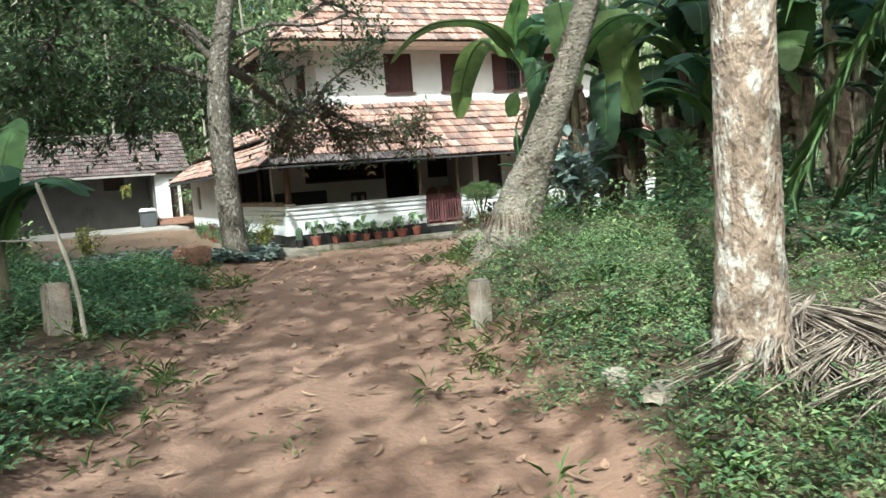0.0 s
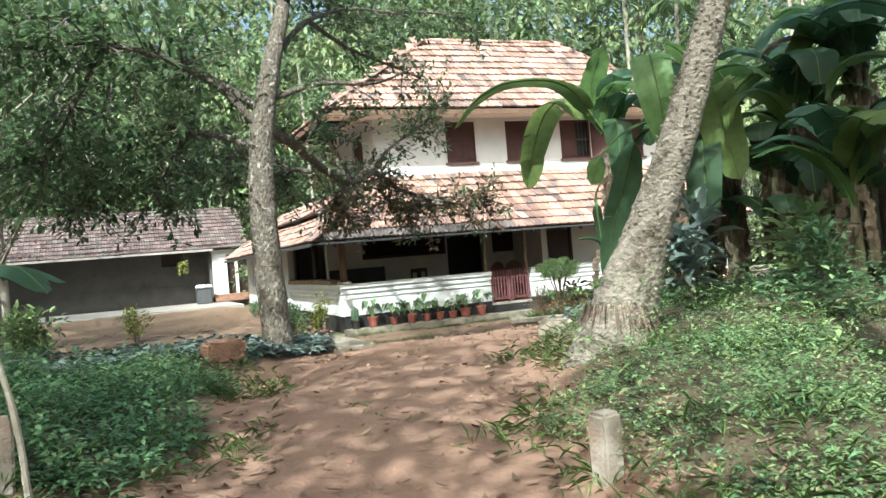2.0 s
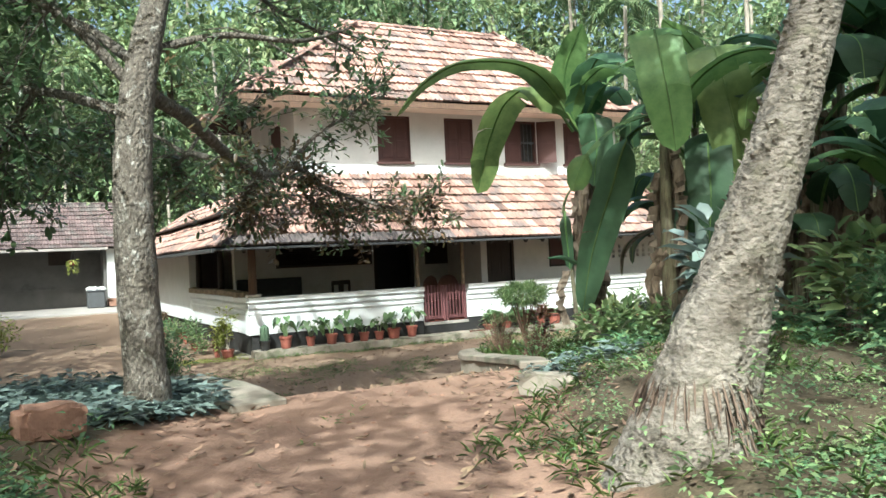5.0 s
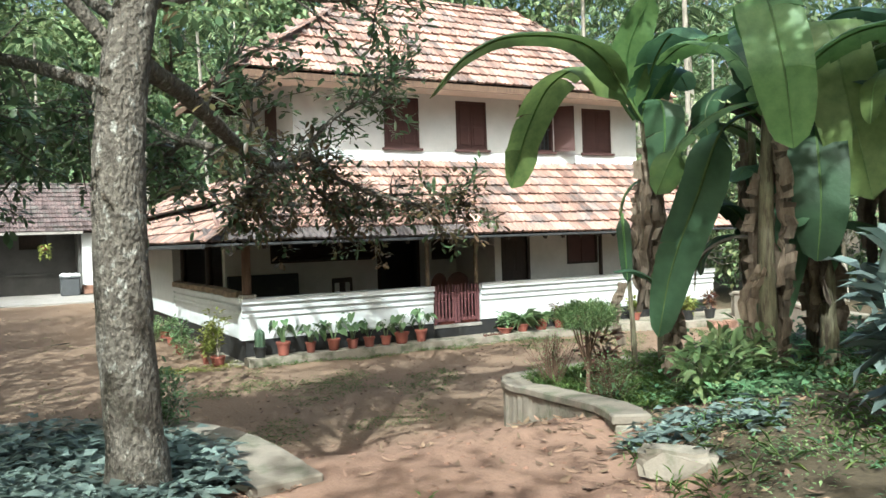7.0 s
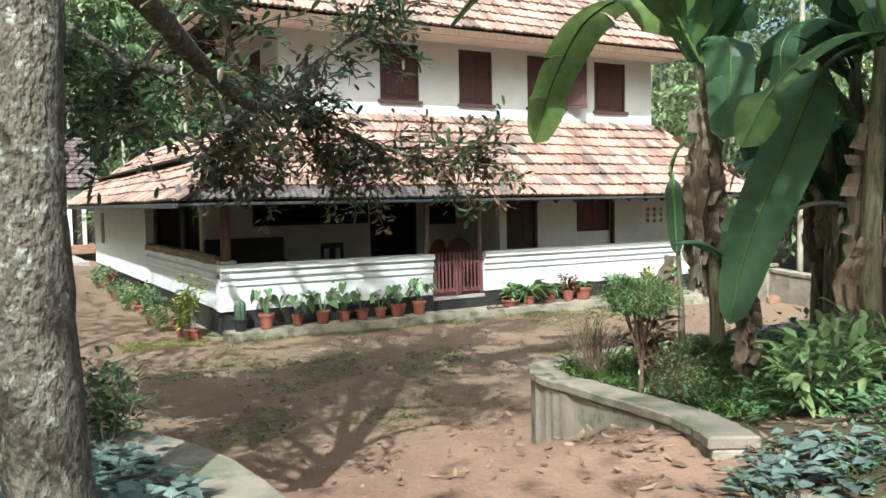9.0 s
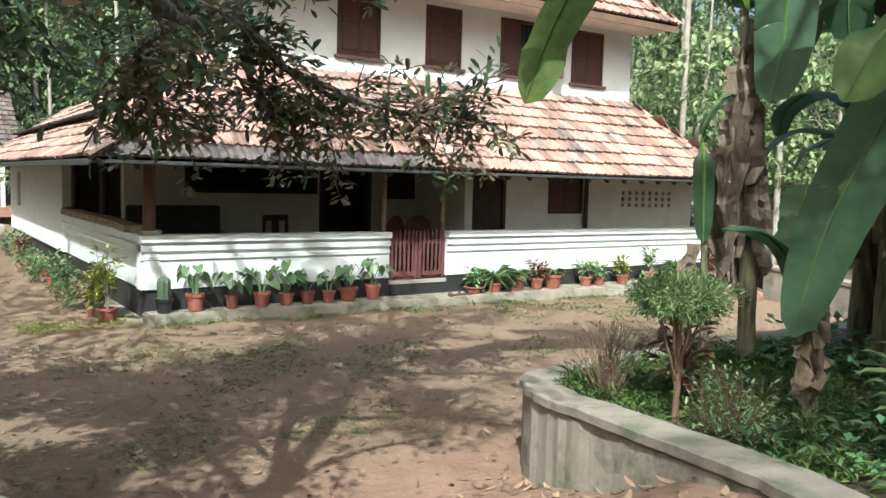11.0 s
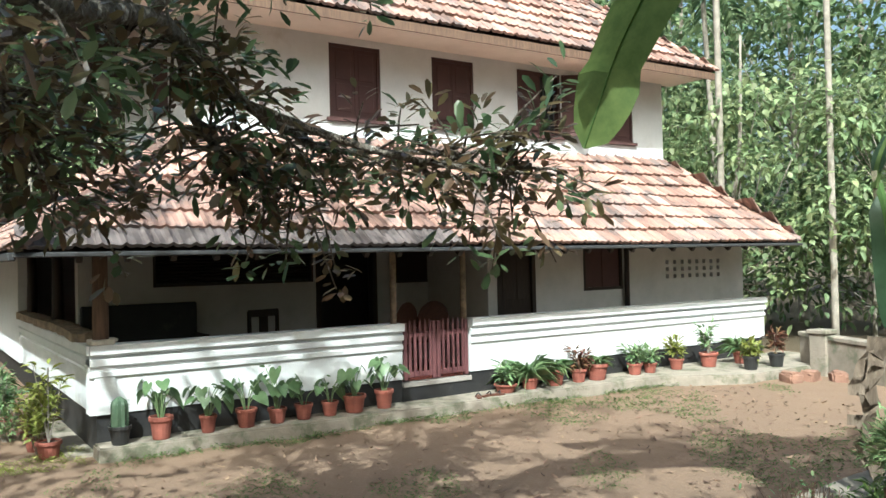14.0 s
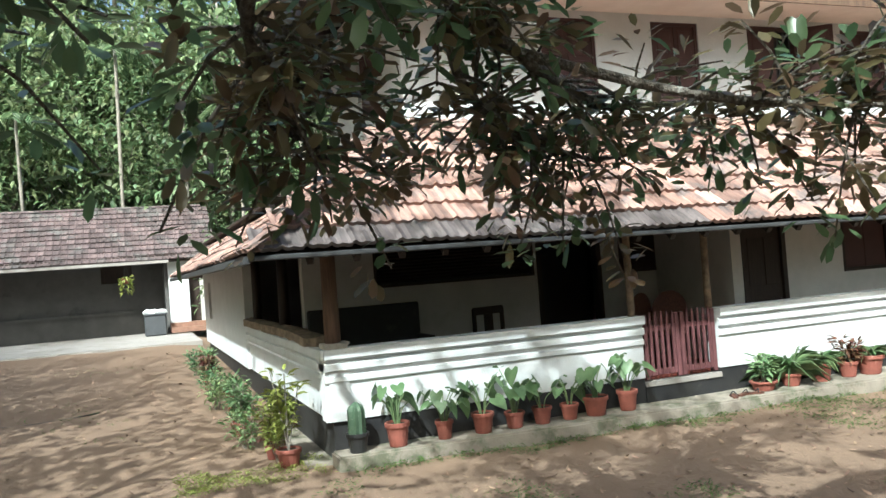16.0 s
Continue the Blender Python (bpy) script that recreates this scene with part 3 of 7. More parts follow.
def slab(name, pts, thick, material, parent=None):
    """A flat roof deck under the tiles, from its corner points."""
    p = [Vector(q) for q in pts]
    n = (p[1] - p[0]).cross(p[2] - p[0]).normalized()
    if n.z < 0:
        n = -n
    k = len(p)
    verts = p + [q - n * thick for q in p]
    faces = [list(range(k)), list(range(2 * k - 1, k - 1, -1))] + [[i, (i + 1) % k, k + (i + 1) % k, k + i] for i in range(k)]
    bm = bmesh.new()
    vs = [bm.verts.new(v) for v in verts]
    for f in faces:
        bm.faces.new([vs[i] for i in f])
    bmesh.ops.recalc_face_normals(bm, faces=bm.faces)
    return part(name, bm, material, parent)


def ridge_caps(name, a, b, material, parent, r=0.10, step=0.34):
    """A row of half-round cap tiles from a to b, in one mesh."""
    a, b = Vector(a), Vector(b)
    d = (b - a).normalized()
    side = d.cross(Vector((0, 0, 1))).normalized()
    up = side.cross(d)
    verts, faces = [], []
    for k in range(int((b - a).length / step)):
        for s, rr in ((k * step, r * 1.12), (k * step + step * 1.08, r * 0.92)):
            for j in range(7):
                t = math.pi * j / 6
                verts.append(a + d * s + side * (math.cos(t) * rr) + up * (math.sin(t) * rr * 0.8 + 0.015))
        o = k * 14
        faces += [[o + j, o + j + 1, o + 8 + j, o + 7 + j] for j in range(6)]
        faces.append([o + j for j in range(7)][::-1])
    ob = raw(name, verts, faces, material, parent)
    return ob


LOW_E, LOW_T = 2.32, 3.92
UPE, UPR = 5.52, 7.95
ROOF_JOBS = []


def build_roofs():
    low = empty("roof_lower", (0, 0, 0), label="red clay tile skirt roof over the verandah", category="roof", kind="structure")
    E, T = LOW_E, LOW_T
    fl, fr, bl, br = (-0.75, -0.75, E), (11.75, -0.75, E), (-0.75, 15.1, E), (11.75, 15.1, E)
    il, ir = (1.45, UP_Y + 0.02, T), (10.4, UP_Y + 0.02, T)
    bl_in, br_in = (1.45, 12.9, T), (10.4, 12.9, T)
    for q in ((fl, fr, ir, il), (bl, fl, il, bl_in), (fr, br, br_in, ir), (br, bl, bl_in, br_in)):
        slab("deck", [(x, y, z - 0.03) for x, y, z in q], 0.04, DARKWOOD, low)
    slab("deck", [(1.45, 4.8, T - 0.05), (10.4, 4.8, T - 0.05), (10.4, 12.9, T - 0.05), (1.45, 12.9, T - 0.05)], 0.04, DARKWOOD, low)
    front = slope_poses(fl, fr, il, ir, seed=1)
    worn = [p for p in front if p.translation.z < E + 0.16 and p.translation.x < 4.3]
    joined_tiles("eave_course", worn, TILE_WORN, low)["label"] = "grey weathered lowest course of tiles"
    ROOF_JOBS.append((low, [p for p in front if not (p.translation.z < E + 0.16 and p.translation.x < 4.3)]))
    joined_tiles("side_tiles", slope_poses(bl, fl, bl_in, il, seed=2), TILE_J, low)
    joined_tiles("end_tiles", slope_poses(fr, br, ir, br_in, seed=4), TILE_J, low)
    for a, b in ((fl, il), (fr, ir), (bl, bl_in)):
        ridge_caps("hip_caps", a, b, TILE_J, low)
    bm = boxes((-0.80, 11.80, -0.82, -0.77, E - 0.07, E - 0.02), bevel=0.01)
    part("gutter", bm, METAL_GUTTER, low, "thin grey metal gutter")
    part("gutter", boxes((-0.84, -0.77, -0.77, 15.1, E - 0.10, E - 0.02), bevel=0.01), METAL_GUTTER, low)
    for k in range(26):
        x = -0.2 + 0.46 * k
        m = Matrix.Translation((x, -0.7, E - 0.06)) @ Matrix.Rotation(math.atan2(T - E, 2.0), 4, "X")
        part("rafter", box(bmesh.new(), -0.03, 0.03, 0, 0.85, -0.09, -0.02, m=m), DARKWOOD, low)
    # upper hip roof
    up = empty("roof_upper", (0, 0, 0), label="red clay tile hip roof over the upper storey", category="roof", kind="structure")
    E, R = UPE, UPR
    x0, x1, y0, y1 = 0.12, 10.95, 0.35, 5.6
    ym = (y0 + y1) / 2
    fl, fr, bl, br, rl, rr = (x0, y0, E), (x1, y0, E), (x0, y1, E), (x1, y1, E), (3.78, ym, R), (8.0, ym, R)
    for q in ((fl, fr, rr, rl), (br, bl, rl, rr), (bl, fl, rl), (fr, br, rr)):
        slab("deck", [(x, y, z - 0.03) for x, y, z in q], 0.05, DARKWOOD, up)
    joined_tiles("front_tiles", slope_poses(fl, fr, rl, rr, seed=5), TILE_J, up)
    joined_tiles("side_tiles", slope_poses(bl, fl, rl, rl, seed=6), TILE_J, up)
    joined_tiles("end_tiles", slope_poses(fr, br, rr, rr, seed=7), TILE_J, up)
    for a, b in ((fl, rl), (fr, rr), (rl, rr)):
        ridge_caps("hip_caps", a, b, TILE_J, up)
    part("eave_board", boxes((x0, x1, y0 - 0.03, y0, E - 0.16, E - 0.03)), POSTWOOD, up)
    part("eave_board", boxes((x0 - 0.03, x0, y0, y1, E - 0.16, E - 0.03)), POSTWOOD, up)
    part("soffit", boxes((x0 + 0.05, x1 - 0.05, y0 + 0.05, UP_Y + 0.1, E - 0.10, E - 0.07)), CREAM, up)


build_roofs()


# ---- low building across the yard ----
def build_outbuilding():
    ob = empty("outbuilding", (-6, 22, 0.4), label="long low outbuilding with weathered tile roof and grey wall", category="building", kind="structure")
    Y, Z0 = 22.0, 0.50
    m = Matrix.Translation(ob.location).inverted()

    def add(name, bm, material, label=""):
        p = part(name, bm, material, ob, label)
        p.data.transform(m)
        return p
    add("wall", wall_with_holes(bmesh.new(), -14.0, -0.75, Y + 1.3, Y + 1.55, Z0 - 0.4, 3.15, [(-2.85, -1.8, 2.35, 2.98)]), OLDWALL, "grey stained rendered wall, toned darker for the eave's shade")
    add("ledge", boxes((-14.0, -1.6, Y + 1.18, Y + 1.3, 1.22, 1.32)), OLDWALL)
    add("window_dark", boxes((-2.85, -1.8, Y + 1.42, Y + 1.46, 2.35, 2.98)), DARKWOOD, "dark shuttered window")
    add("wall", boxes((-0.62, 0.05, Y - 0.35, Y - 0.1, Z0 + 0.3, 3.0)), WHITE, "white end pier")
    # Solid dark slab takes the place of the doorway's inner shade.
    add("doorway", boxes((0.05, 1.6, Y - 0.1, Y + 0.05, Z0 + 0.3, 2.75)), DARKWOOD, "dark slab standing in for the shade of an open doorway")
    add("post", boxes((0.42, 0.56, Y - 0.35, Y - 0.2, Z0 + 0.3, 2.7)), SHADEWALL)
    add("lintel", boxes((0.05, 1.6, Y - 0.35, Y - 0.1, 2.7, 3.0)), WHITE)
    add("step", boxes((-0.65, 1.6, Y - 1.0, Y - 0.1, Z0, Z0 + 0.17), (-0.65, 1.6, Y - 0.65, Y - 0.1, Z0 + 0.17, Z0 + 0.32)), LATERITE, "red laterite steps")
    E, R = 3.02, 5.1
    fl, fr, rl, rr = (-14.5, Y - 0.7, E), (0.9, Y - 0.7, E), (-14.5, Y + 2.4, R), (0.9, Y + 2.4, R)
    d = slab("deck", [(x, y, z - 0.03) for x, y, z in (fl, fr, rr, rl)], 0.05, DARKWOOD, ob)
    d.data.transform(m)
    d = slab("deck", [(x, y, z - 0.03) for x, y, z in ((-14.5, Y + 5.5, E), (0.9, Y + 5.5, E), rr, rl)], 0.05, DARKWOOD, ob)
    d.data.transform(m)
    t = joined_tiles("roof_tiles", slope_poses(fl, fr, rl, rr, seed=8), TILE_OLD, ob)
    t.data.transform(m)
    t = ridge_caps("ridge_caps", rl, rr, TILE_OLD, ob)
    t.data.transform(m)
    add("ceiling_boards", boxes((-14.3, 0.8, Y - 0.55, Y + 1.55, 3.16, 3.2)), DARKWOOD, "dark boards under the eave")
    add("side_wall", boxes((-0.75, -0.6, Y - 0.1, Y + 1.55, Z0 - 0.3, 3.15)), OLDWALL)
    add("gutter", boxes((-14.5, -0.6, Y - 0.78, Y - 0.7, E - 0.1, E)), PALEFLOOR)
    tagged(part("floor_terrace", boxes((-14.0, 0.0, 16.4, Y + 1.3, 0.0, 0.46)), PALEFLOOR), "pale cement terrace before the outbuilding", "floor", kind="structure")


build_outbuilding()


# ---- retaining walls and kerb ----
def ribbon_wall(name, line, widths, tops, foots, material, label, parent=None, cap=None):
    """A wall along a plan line, with a top slab that stands a little proud."""
    pts = smooth_line([(x, y, 0) for x, y in line], 6)
    n = len(pts)
    tops, foots = np.interp(np.linspace(0, 1, n), np.linspace(0, 1, len(tops)), tops), np.interp(np.linspace(0, 1, n), np.linspace(0, 1, len(foots)), foots)
    rng = random.Random(5)

    def strip(half, z_lo, z_hi):
        bm = bmesh.new()
        rows = []
        for i, p in enumerate(pts):
            d = (pts[min(i + 1, n - 1)] - pts[max(i - 1, 0)]).normalized()
            s = Vector((-d.y, d.x, 0))
            j = rng.uniform(-0.008, 0.008)
            rows.append([bm.verts.new(Vector((p.x, p.y, z)) + s * (o + j)) for o, z in ((-half, z_lo[i]), (-half, z_hi[i]), (half, z_hi[i]), (half, z_lo[i]))])
        for a, b in zip(rows, rows[1:]):
            for k in range(4):
                bm.faces.new((a[k], a[(k + 1) % 4], b[(k + 1) % 4], b[k]))
        bm.faces.new(rows[0][::-1])
        bm.faces.new(rows[-1])
        bmesh.ops.recalc_face_normals(bm, faces=bm.faces)
        bmesh.ops.bevel(bm, geom=[e for e in bm.edges if e.calc_face_angle(0) > 1.2], offset=0.012, segments=1, affect="EDGES")
        return bm
    body = part(name, strip(widths / 2, foots, tops - 0.075), material)
    part("coping", strip(widths / 2 + 0.025, tops - 0.075, tops), CONCRETE, body, "pale cement coping slab")
    return tagged(body, label, "wall", kind="structure")


ribbon_wall("wall_planter", [(0.12, -9.95), (0.40, -9.45), (0.62, -8.7), (0.82, -7.9), (0.93, -7.4), (1.10, -6.98), (1.55, -6.7), (3.5, -6.52), (6.0, -6.42), (9.0, -6.3)], 0.24, [0.96, 0.90, 0.80, 0.73, 0.71, 0.69, 0.67, 0.66], [0.55, -0.2, -0.2, -0.2], KERBMAT,
            "curved cement retaining wall round a raised planting bed")
ribbon_wall("wall_bed", [(-2.36, -9.7), (-2.40, -9.2), (-2.47, -8.5), (-2.75, -7.75), (-3.3, -7.2), (-4.2, -6.9), (-6.0, -6.7)], 0.42, [0.86, 0.88, 0.88, 0.86, 0.86, 0.84], [0.4, -0.2, -0.2], KERBMAT, "low cement retaining wall round the mango bed")


def build_apron():
    """The raised cement apron along the house front, on which the pots stand."""
    outline = [(0.03, 0.07), (0.03, -0.27), (2.0, -0.40), (4.0, -0.47), (6.2, -0.56), (8.2, -0.66), (8.8, -1.08), (9.3, -1.45), (11.2, -1.52), (12.2, -1.3), (12.4, 0.07)]
    bm = bmesh.new()
    lo = [bm.verts.new((x, y, -0.2)) for x, y in outline]
    hi = [bm.verts.new((x, y, 0.25)) for x, y in outline]
    bm.faces.new(hi)
    for i in range(len(outline) - 1):
        bm.faces.new((lo[i], lo[i + 1], hi[i + 1], hi[i]))
    bmesh.ops.recalc_face_normals(bm, faces=bm.faces)
    bmesh.ops.bevel(bm, geom=[e for e in bm.edges if all(abs(v.co.z - 0.25) < 1e-4 for v in e.verts)], offset=0.02, segments=2, affect="EDGES")
    bmesh.ops.subdivide_edges(bm, edges=[e for e in bm.edges if e.calc_length() > 0.6], cuts=3)
    tagged(part("pavement_apron", bm, KERBMAT), "worn cement apron with a mossy edge along the parapet", "pavement", kind="structure")
    tagged(part("pavement_side", boxes((-0.22, 0.07, 0.1, 14.0, -0.2, 0.14)), KERBMAT), "rough cement strip beside the house", "pavement", kind="structure")


build_apron()

# ---- trees ----
def whorls(tips, ways, per, rng, spread=0.9, reach=0.05):
    """Leaf starts and ways for rosettes of leaves at twig tips."""
    tips, ways = np.repeat(np.asarray(tips, float), per, 0), np.repeat(np.asarray(ways, float), per, 0)
    n = len(tips)
    jitter = rng.normal(0, 1, (n, 3))
    jitter[:, 2] = jitter[:, 2] * 0.6 + 0.05
    way = ways * 0.6 + jitter * spread
    way /= np.linalg.norm(way, axis=1, keepdims=True) + 1e-9
    return tips - ways * rng.uniform(0, 0.12, (n, 1)) + way * reach, way


def limb(points, r0, r1, seed=0, sides=9, steps=6):
    pts = smooth_line(points, steps)
    return tube(pts, np.interp(np.linspace(0, 1, len(pts)), [0, 1], [r0, r1]), sides, 0.10, seed)


def join_tubes(list_of):
    verts, faces = [], []
    for v, f in list_of:
        o = len(verts)
        verts += [tuple(p) for p in v]
        faces += [[i + o for i in q] for q in f]
    return verts, faces


def twigs_along(points, count, length, rng, up=0.0, start=0.2):
    """Thin twigs off a limb: returns tubes, tips and ways."""
    pts = smooth_line(points, 8)
    tubes, tips, ways = [], [], []
    for k in range(count):
        i = int(len(pts) * (start + (1 - start) * rng.random()) * 0.999)
        p = pts[i]
        d = (pts[min(i + 1, len(pts) - 1)] - pts[max(i - 1, 0)]).normalized()
        w = (d * 0.5 + Vector(rng.normal(0, 0.8, 3) * np.array([1, 1, 0.7])) + Vector((0, 0, up))).normalized()
        l = length * rng.uniform(0.5, 1.2)
        mid = p + w * l * 0.5 + Vector((0, 0, 0.04))
        end = p + w * l + Vector((0, 0, -0.05 * l))
        tubes.append(tube([p, mid, end], [0.011, 0.008, 0.005], 4))
        for f in (0.55, 0.8, 1.0):
            tips.append(p.lerp(end, f) + Vector(rng.normal(0, 0.04, 3)))
            ways.append((w + Vector(rng.normal(0, 0.3, 3))).normalized())
    return tubes, tips, ways


def build_mango():
    rng = np.random.default_rng(11)
    at = Vector((-3.25, -9.4, 0.9))
    tree = empty("mango_tree", at + Vector((0.06, 0, 0)), label="old mango tree with lichened grey bark and dark drooping leaves", category="tree")
    off = Matrix.Translation(-at)
    trunk_line = [(-3.21, -9.4, 0.6), (-3.23, -9.4, 1.0), (-3.26, -9.38, 1.7), (-3.27, -9.35, 2.5), (-3.2, -9.25, 3.3), (-3.02, -9.1, 4.1), (-2.74, -8.8, 5.0), (-2.5, -8.4, 6.2)]
    pts = smooth_line(trunk_line, 7)
    zs = [p.z for p in pts]
    radii = np.interp(zs, [0.5, 0.8, 1.2, 2.4, 3.4, 4.4, 6.2], [0.30, 0.20, 0.165, 0.15, 0.14, 0.10, 0.06])
    v, f = tube(pts, radii, 18, 0.05, 2)
    ob = raw("trunk", v, f, MANGO_BARK, tree, smooth=True)
    ob.data.transform(off)
    reach = [
        # the long limb over the yard
        [(-3.17, -9.25, 3.42), (-2.72, -8.65, 3.32), (-2.13, -7.6, 3.15), (-1.6, -6.7, 3.06), (-1.28, -6.2, 3.07), (-0.81, -5.6, 3.26), (-0.57, -5.3, 3.25), (-0.36, -5.1, 3.19), (-0.12, -4.95, 3.04),
         (0.34, -4.7, 2.91), (0.57, -4.6, 2.86), (1.07, -4.6, 2.88), (1.5, -4.75, 2.86)],
        [(-0.12, -4.95, 3.04), (0.4, -5.35, 2.78), (0.9, -5.6, 2.66), (1.4, -5.6, 2.70)],
        [(-0.57, -5.3, 3.25), (-0.4, -4.9, 2.95), (0.0, -4.6, 2.72), (0.6, -4.4, 2.6)],
        [(-1.28, -6.2, 3.07), (-1.45, -5.75, 2.95), (-1.3, -5.2, 2.75), (-1.0, -4.7, 2.6)],
        [(-0.81, -5.6, 3.26), (-0.4, -5.5, 3.7), (0.3, -5.2, 4.1), (0.7, -5.0, 4.5)],
        [(-1.28, -6.2, 3.07), (-1.5, -6.0, 3.7), (-1.2, -5.6, 4.2)],
        [(-2.4, -7.95, 3.05), (-2.4, -7.0, 3.2), (-2.4, -6.2, 3.1), (-2.3, -5.6, 2.8)],
        # left and upper limbs
        [(-3.2, -9.25, 3.2), (-3.9, -8.6, 3.5), (-4.7, -8.2, 3.5), (-5.5, -7.9, 3.2)],
        [(-3.18, -9.22, 3.4), (-3.8, -9.3, 4.0), (-4.8, -9.8, 4.2), (-5.8, -10.2, 4.0)],
        [(-3.12, -9.18, 3.6), (-3.6, -8.0, 4.3), (-4.3, -7.2, 4.6), (-4.9, -6.5, 4.3)],
        [(-3.1, -9.15, 3.75), (-2.4, -8.95, 4.0), (-1.7, -8.9, 4.02), (-1.1, -8.7, 4.25)],
        [(-2.95, -9.03, 4.3), (-2.3, -8.2, 5.0), (-1.5, -7.5, 5.4), (-0.6, -6.8, 5.6)],
        [(-2.74, -8.8, 5.0), (-3.4, -8.4, 5.8), (-4.2, -8.0, 6.2)],
        [(-2.74, -8.8, 5.0), (-2.3, -9.8, 5.7), (-1.9, -10.8, 6.0)],
        [(-2.62, -8.6, 5.6), (-2.9, -7.6, 6.3), (-2.6, -6.4, 6.5)],
        [(-4.7, -8.2, 3.5), (-5.0, -7.6, 3.2), (-5.3, -7.0, 2.85)],
        [(-3.9, -8.6, 3.5), (-4.1, -7.8, 3.3), (-4.3, -7.2, 2.9)],
        [(-4.8, -9.8, 4.2), (-5.2, -9.2, 3.6), (-5.6, -8.8, 3.0)],
        [(-2.3, -8.2, 5.0), (-1.4, -6.9, 5.0), (-0.4, -5.9, 5.0), (0.5, -5.2, 4.9)],
        [(-5.5, -7.9, 3.2), (-6.4, -7.6, 3.2), (-7.3, -7.4, 2.9)],
        [(-4.9, -6.5, 4.3), (-5.6, -5.8, 4.0), (-6.3, -5.2, 3.3)],
        [(-4.3, -7.2, 4.6), (-5.4, -7.2, 5.2), (-6.5, -7.0, 5.2), (-7.4, -6.8, 4.7)],
        [(-5.8, -10.2, 4.0), (-6.6, -10.0, 3.8), (-7.4, -9.6, 3.3)],
        [(-4.2, -8.0, 6.2), (-5.4, -7.6, 6.4), (-6.6, -7.4, 6.0)],
        [(-3.4, -8.4, 5.8), (-4.4, -9.4, 6.2), (-5.4, -10.2, 6.0)],
        [(-2.6, -6.4, 6.5), (-1.6, -5.4, 6.5), (-0.6, -4.6, 6.2)],
        [(-2.4, -7.0, 3.2), (-2.9, -6.3, 3.6), (-3.4, -5.6, 3.4), (-3.8, -5.0, 2.9)],
        [(-2.4, -7.0, 3.2), (-1.9, -6.4, 3.9), (-1.5, -5.9, 4.4)],
        [(-0.6, -6.8, 5.6), (0.4, -6.2, 5.8), (1.4, -5.6, 5.7)],
        # high limbs above the view, added so their leaves shade the yard
        [(-2.5, -8.4, 6.2), (-1.2, -8.6, 7.0), (0.2, -8.8, 7.5), (1.6, -8.8, 7.4)],
        [(-2.5, -8.4, 6.2), (-1.6, -9.8, 7.0), (-0.6, -11.0, 7.4), (0.4, -11.8, 7.2)],
        [(-2.5, -8.4, 6.2), (-1.5, -7.4, 7.2), (-0.2, -7.0, 7.8), (1.2, -6.8, 7.8)],
        [(-2.5, -8.4, 6.2), (-3.2, -9.8, 7.2), (-3.6, -11.2, 7.6)],
        [(-2.5, -8.4, 6.2), (-2.6, -7.0, 7.4), (-3.2, -5.8, 7.6)],
        [(-2.5, -8.4, 6.2), (-3.8, -8.8, 7.4), (-5.2, -9.0, 7.6)],
        # top of the crown over the yard, unseen, added to shade parapet and bananas
        [(-2.5, -8.4, 6.2), (-2.3, -6.6, 7.4), (-1.7, -5.0, 7.9), (-0.9, -3.6, 7.8)],
        [(-2.5, -8.4, 6.2), (-1.5, -7.0, 7.5), (-0.6, -5.4, 8.2), (0.4, -4.0, 8.2)],
        [(-2.5, -8.4, 6.2), (-3.0, -6.6, 7.4), (-2.9, -4.8, 7.8), (-2.3, -3.2, 7.6)],
        [(-0.6, -11.0, 7.4), (0.2, -12.2, 7.8), (0.9, -13.4, 7.7), (1.4, -14.4, 7.5)],
        [(-0.6, -11.0, 7.4), (-1.0, -12.4, 7.8), (-1.2, -13.6, 7.7)],
    ]
    thick = [0.07, 0.028, 0.03, 0.03, 0.03, 0.025, 0.035, 0.05, 0.048, 0.05, 0.042, 0.045, 0.05, 0.05, 0.05, 0.03, 0.03, 0.03, 0.035, 0.03, 0.03, 0.035, 0.03, 0.03, 0.03, 0.03, 0.025, 0.022, 0.03, 0.05, 0.05, 0.05, 0.05, 0.05, 0.05, 0.05, 0.05, 0.05, 0.03, 0.03]
    counts = [76, 36, 46, 52, 40, 14, 44, 80, 80, 80, 5, 24, 36, 20, 36, 55, 55, 55, 18, 70, 60, 80, 70, 70, 70, 60, 56, 12, 18, 34, 44, 34, 60, 30, 60, 40, 40, 40, 80, 60]
    tubes, tips, ways, young_t, young_w = [], [], [], [], []
    for k, (line, r, c) in enumerate(zip(reach, thick, counts)):
        v, f = limb(line, r, 0.012, k)
        ob = raw("limb", v, f, MANGO_BARK, tree, smooth=True)
        ob.data.transform(off)
        low = k in (0, 1, 2, 3, 4)
        tb, tp, wy = twigs_along(line, c, 0.58 if low else (0.95 if k > 28 else 0.72), rng, up=-0.05 if low else 0.05, start=0.04 if k == 0 else (0.35 if k < 7 else 0.3))
        tubes += tb
        if k in (1, 2, 3) or k == 0:
            cut = rng.random(len(tp)) < (0.7 if k else 0.5)
            young_t += [t for t, q in zip(tp, cut) if q]
            young_w += [w for w, q in zip(wy, cut) if q]
            tips += [t for t, q in zip(tp, cut) if not q]
            ways += [w for w, q in zip(wy, cut) if not q]
        else:
            tips += tp
            ways += wy
    v, f = join_tubes(tubes)
    ob = raw("twig_work", v, f, MANGO_BARK, tree, smooth=True)
    ob["kind"] = "stuff"
    ob.data.transform(off)
    a, w = whorls(tips, ways, 7, rng)
    n = len(a)
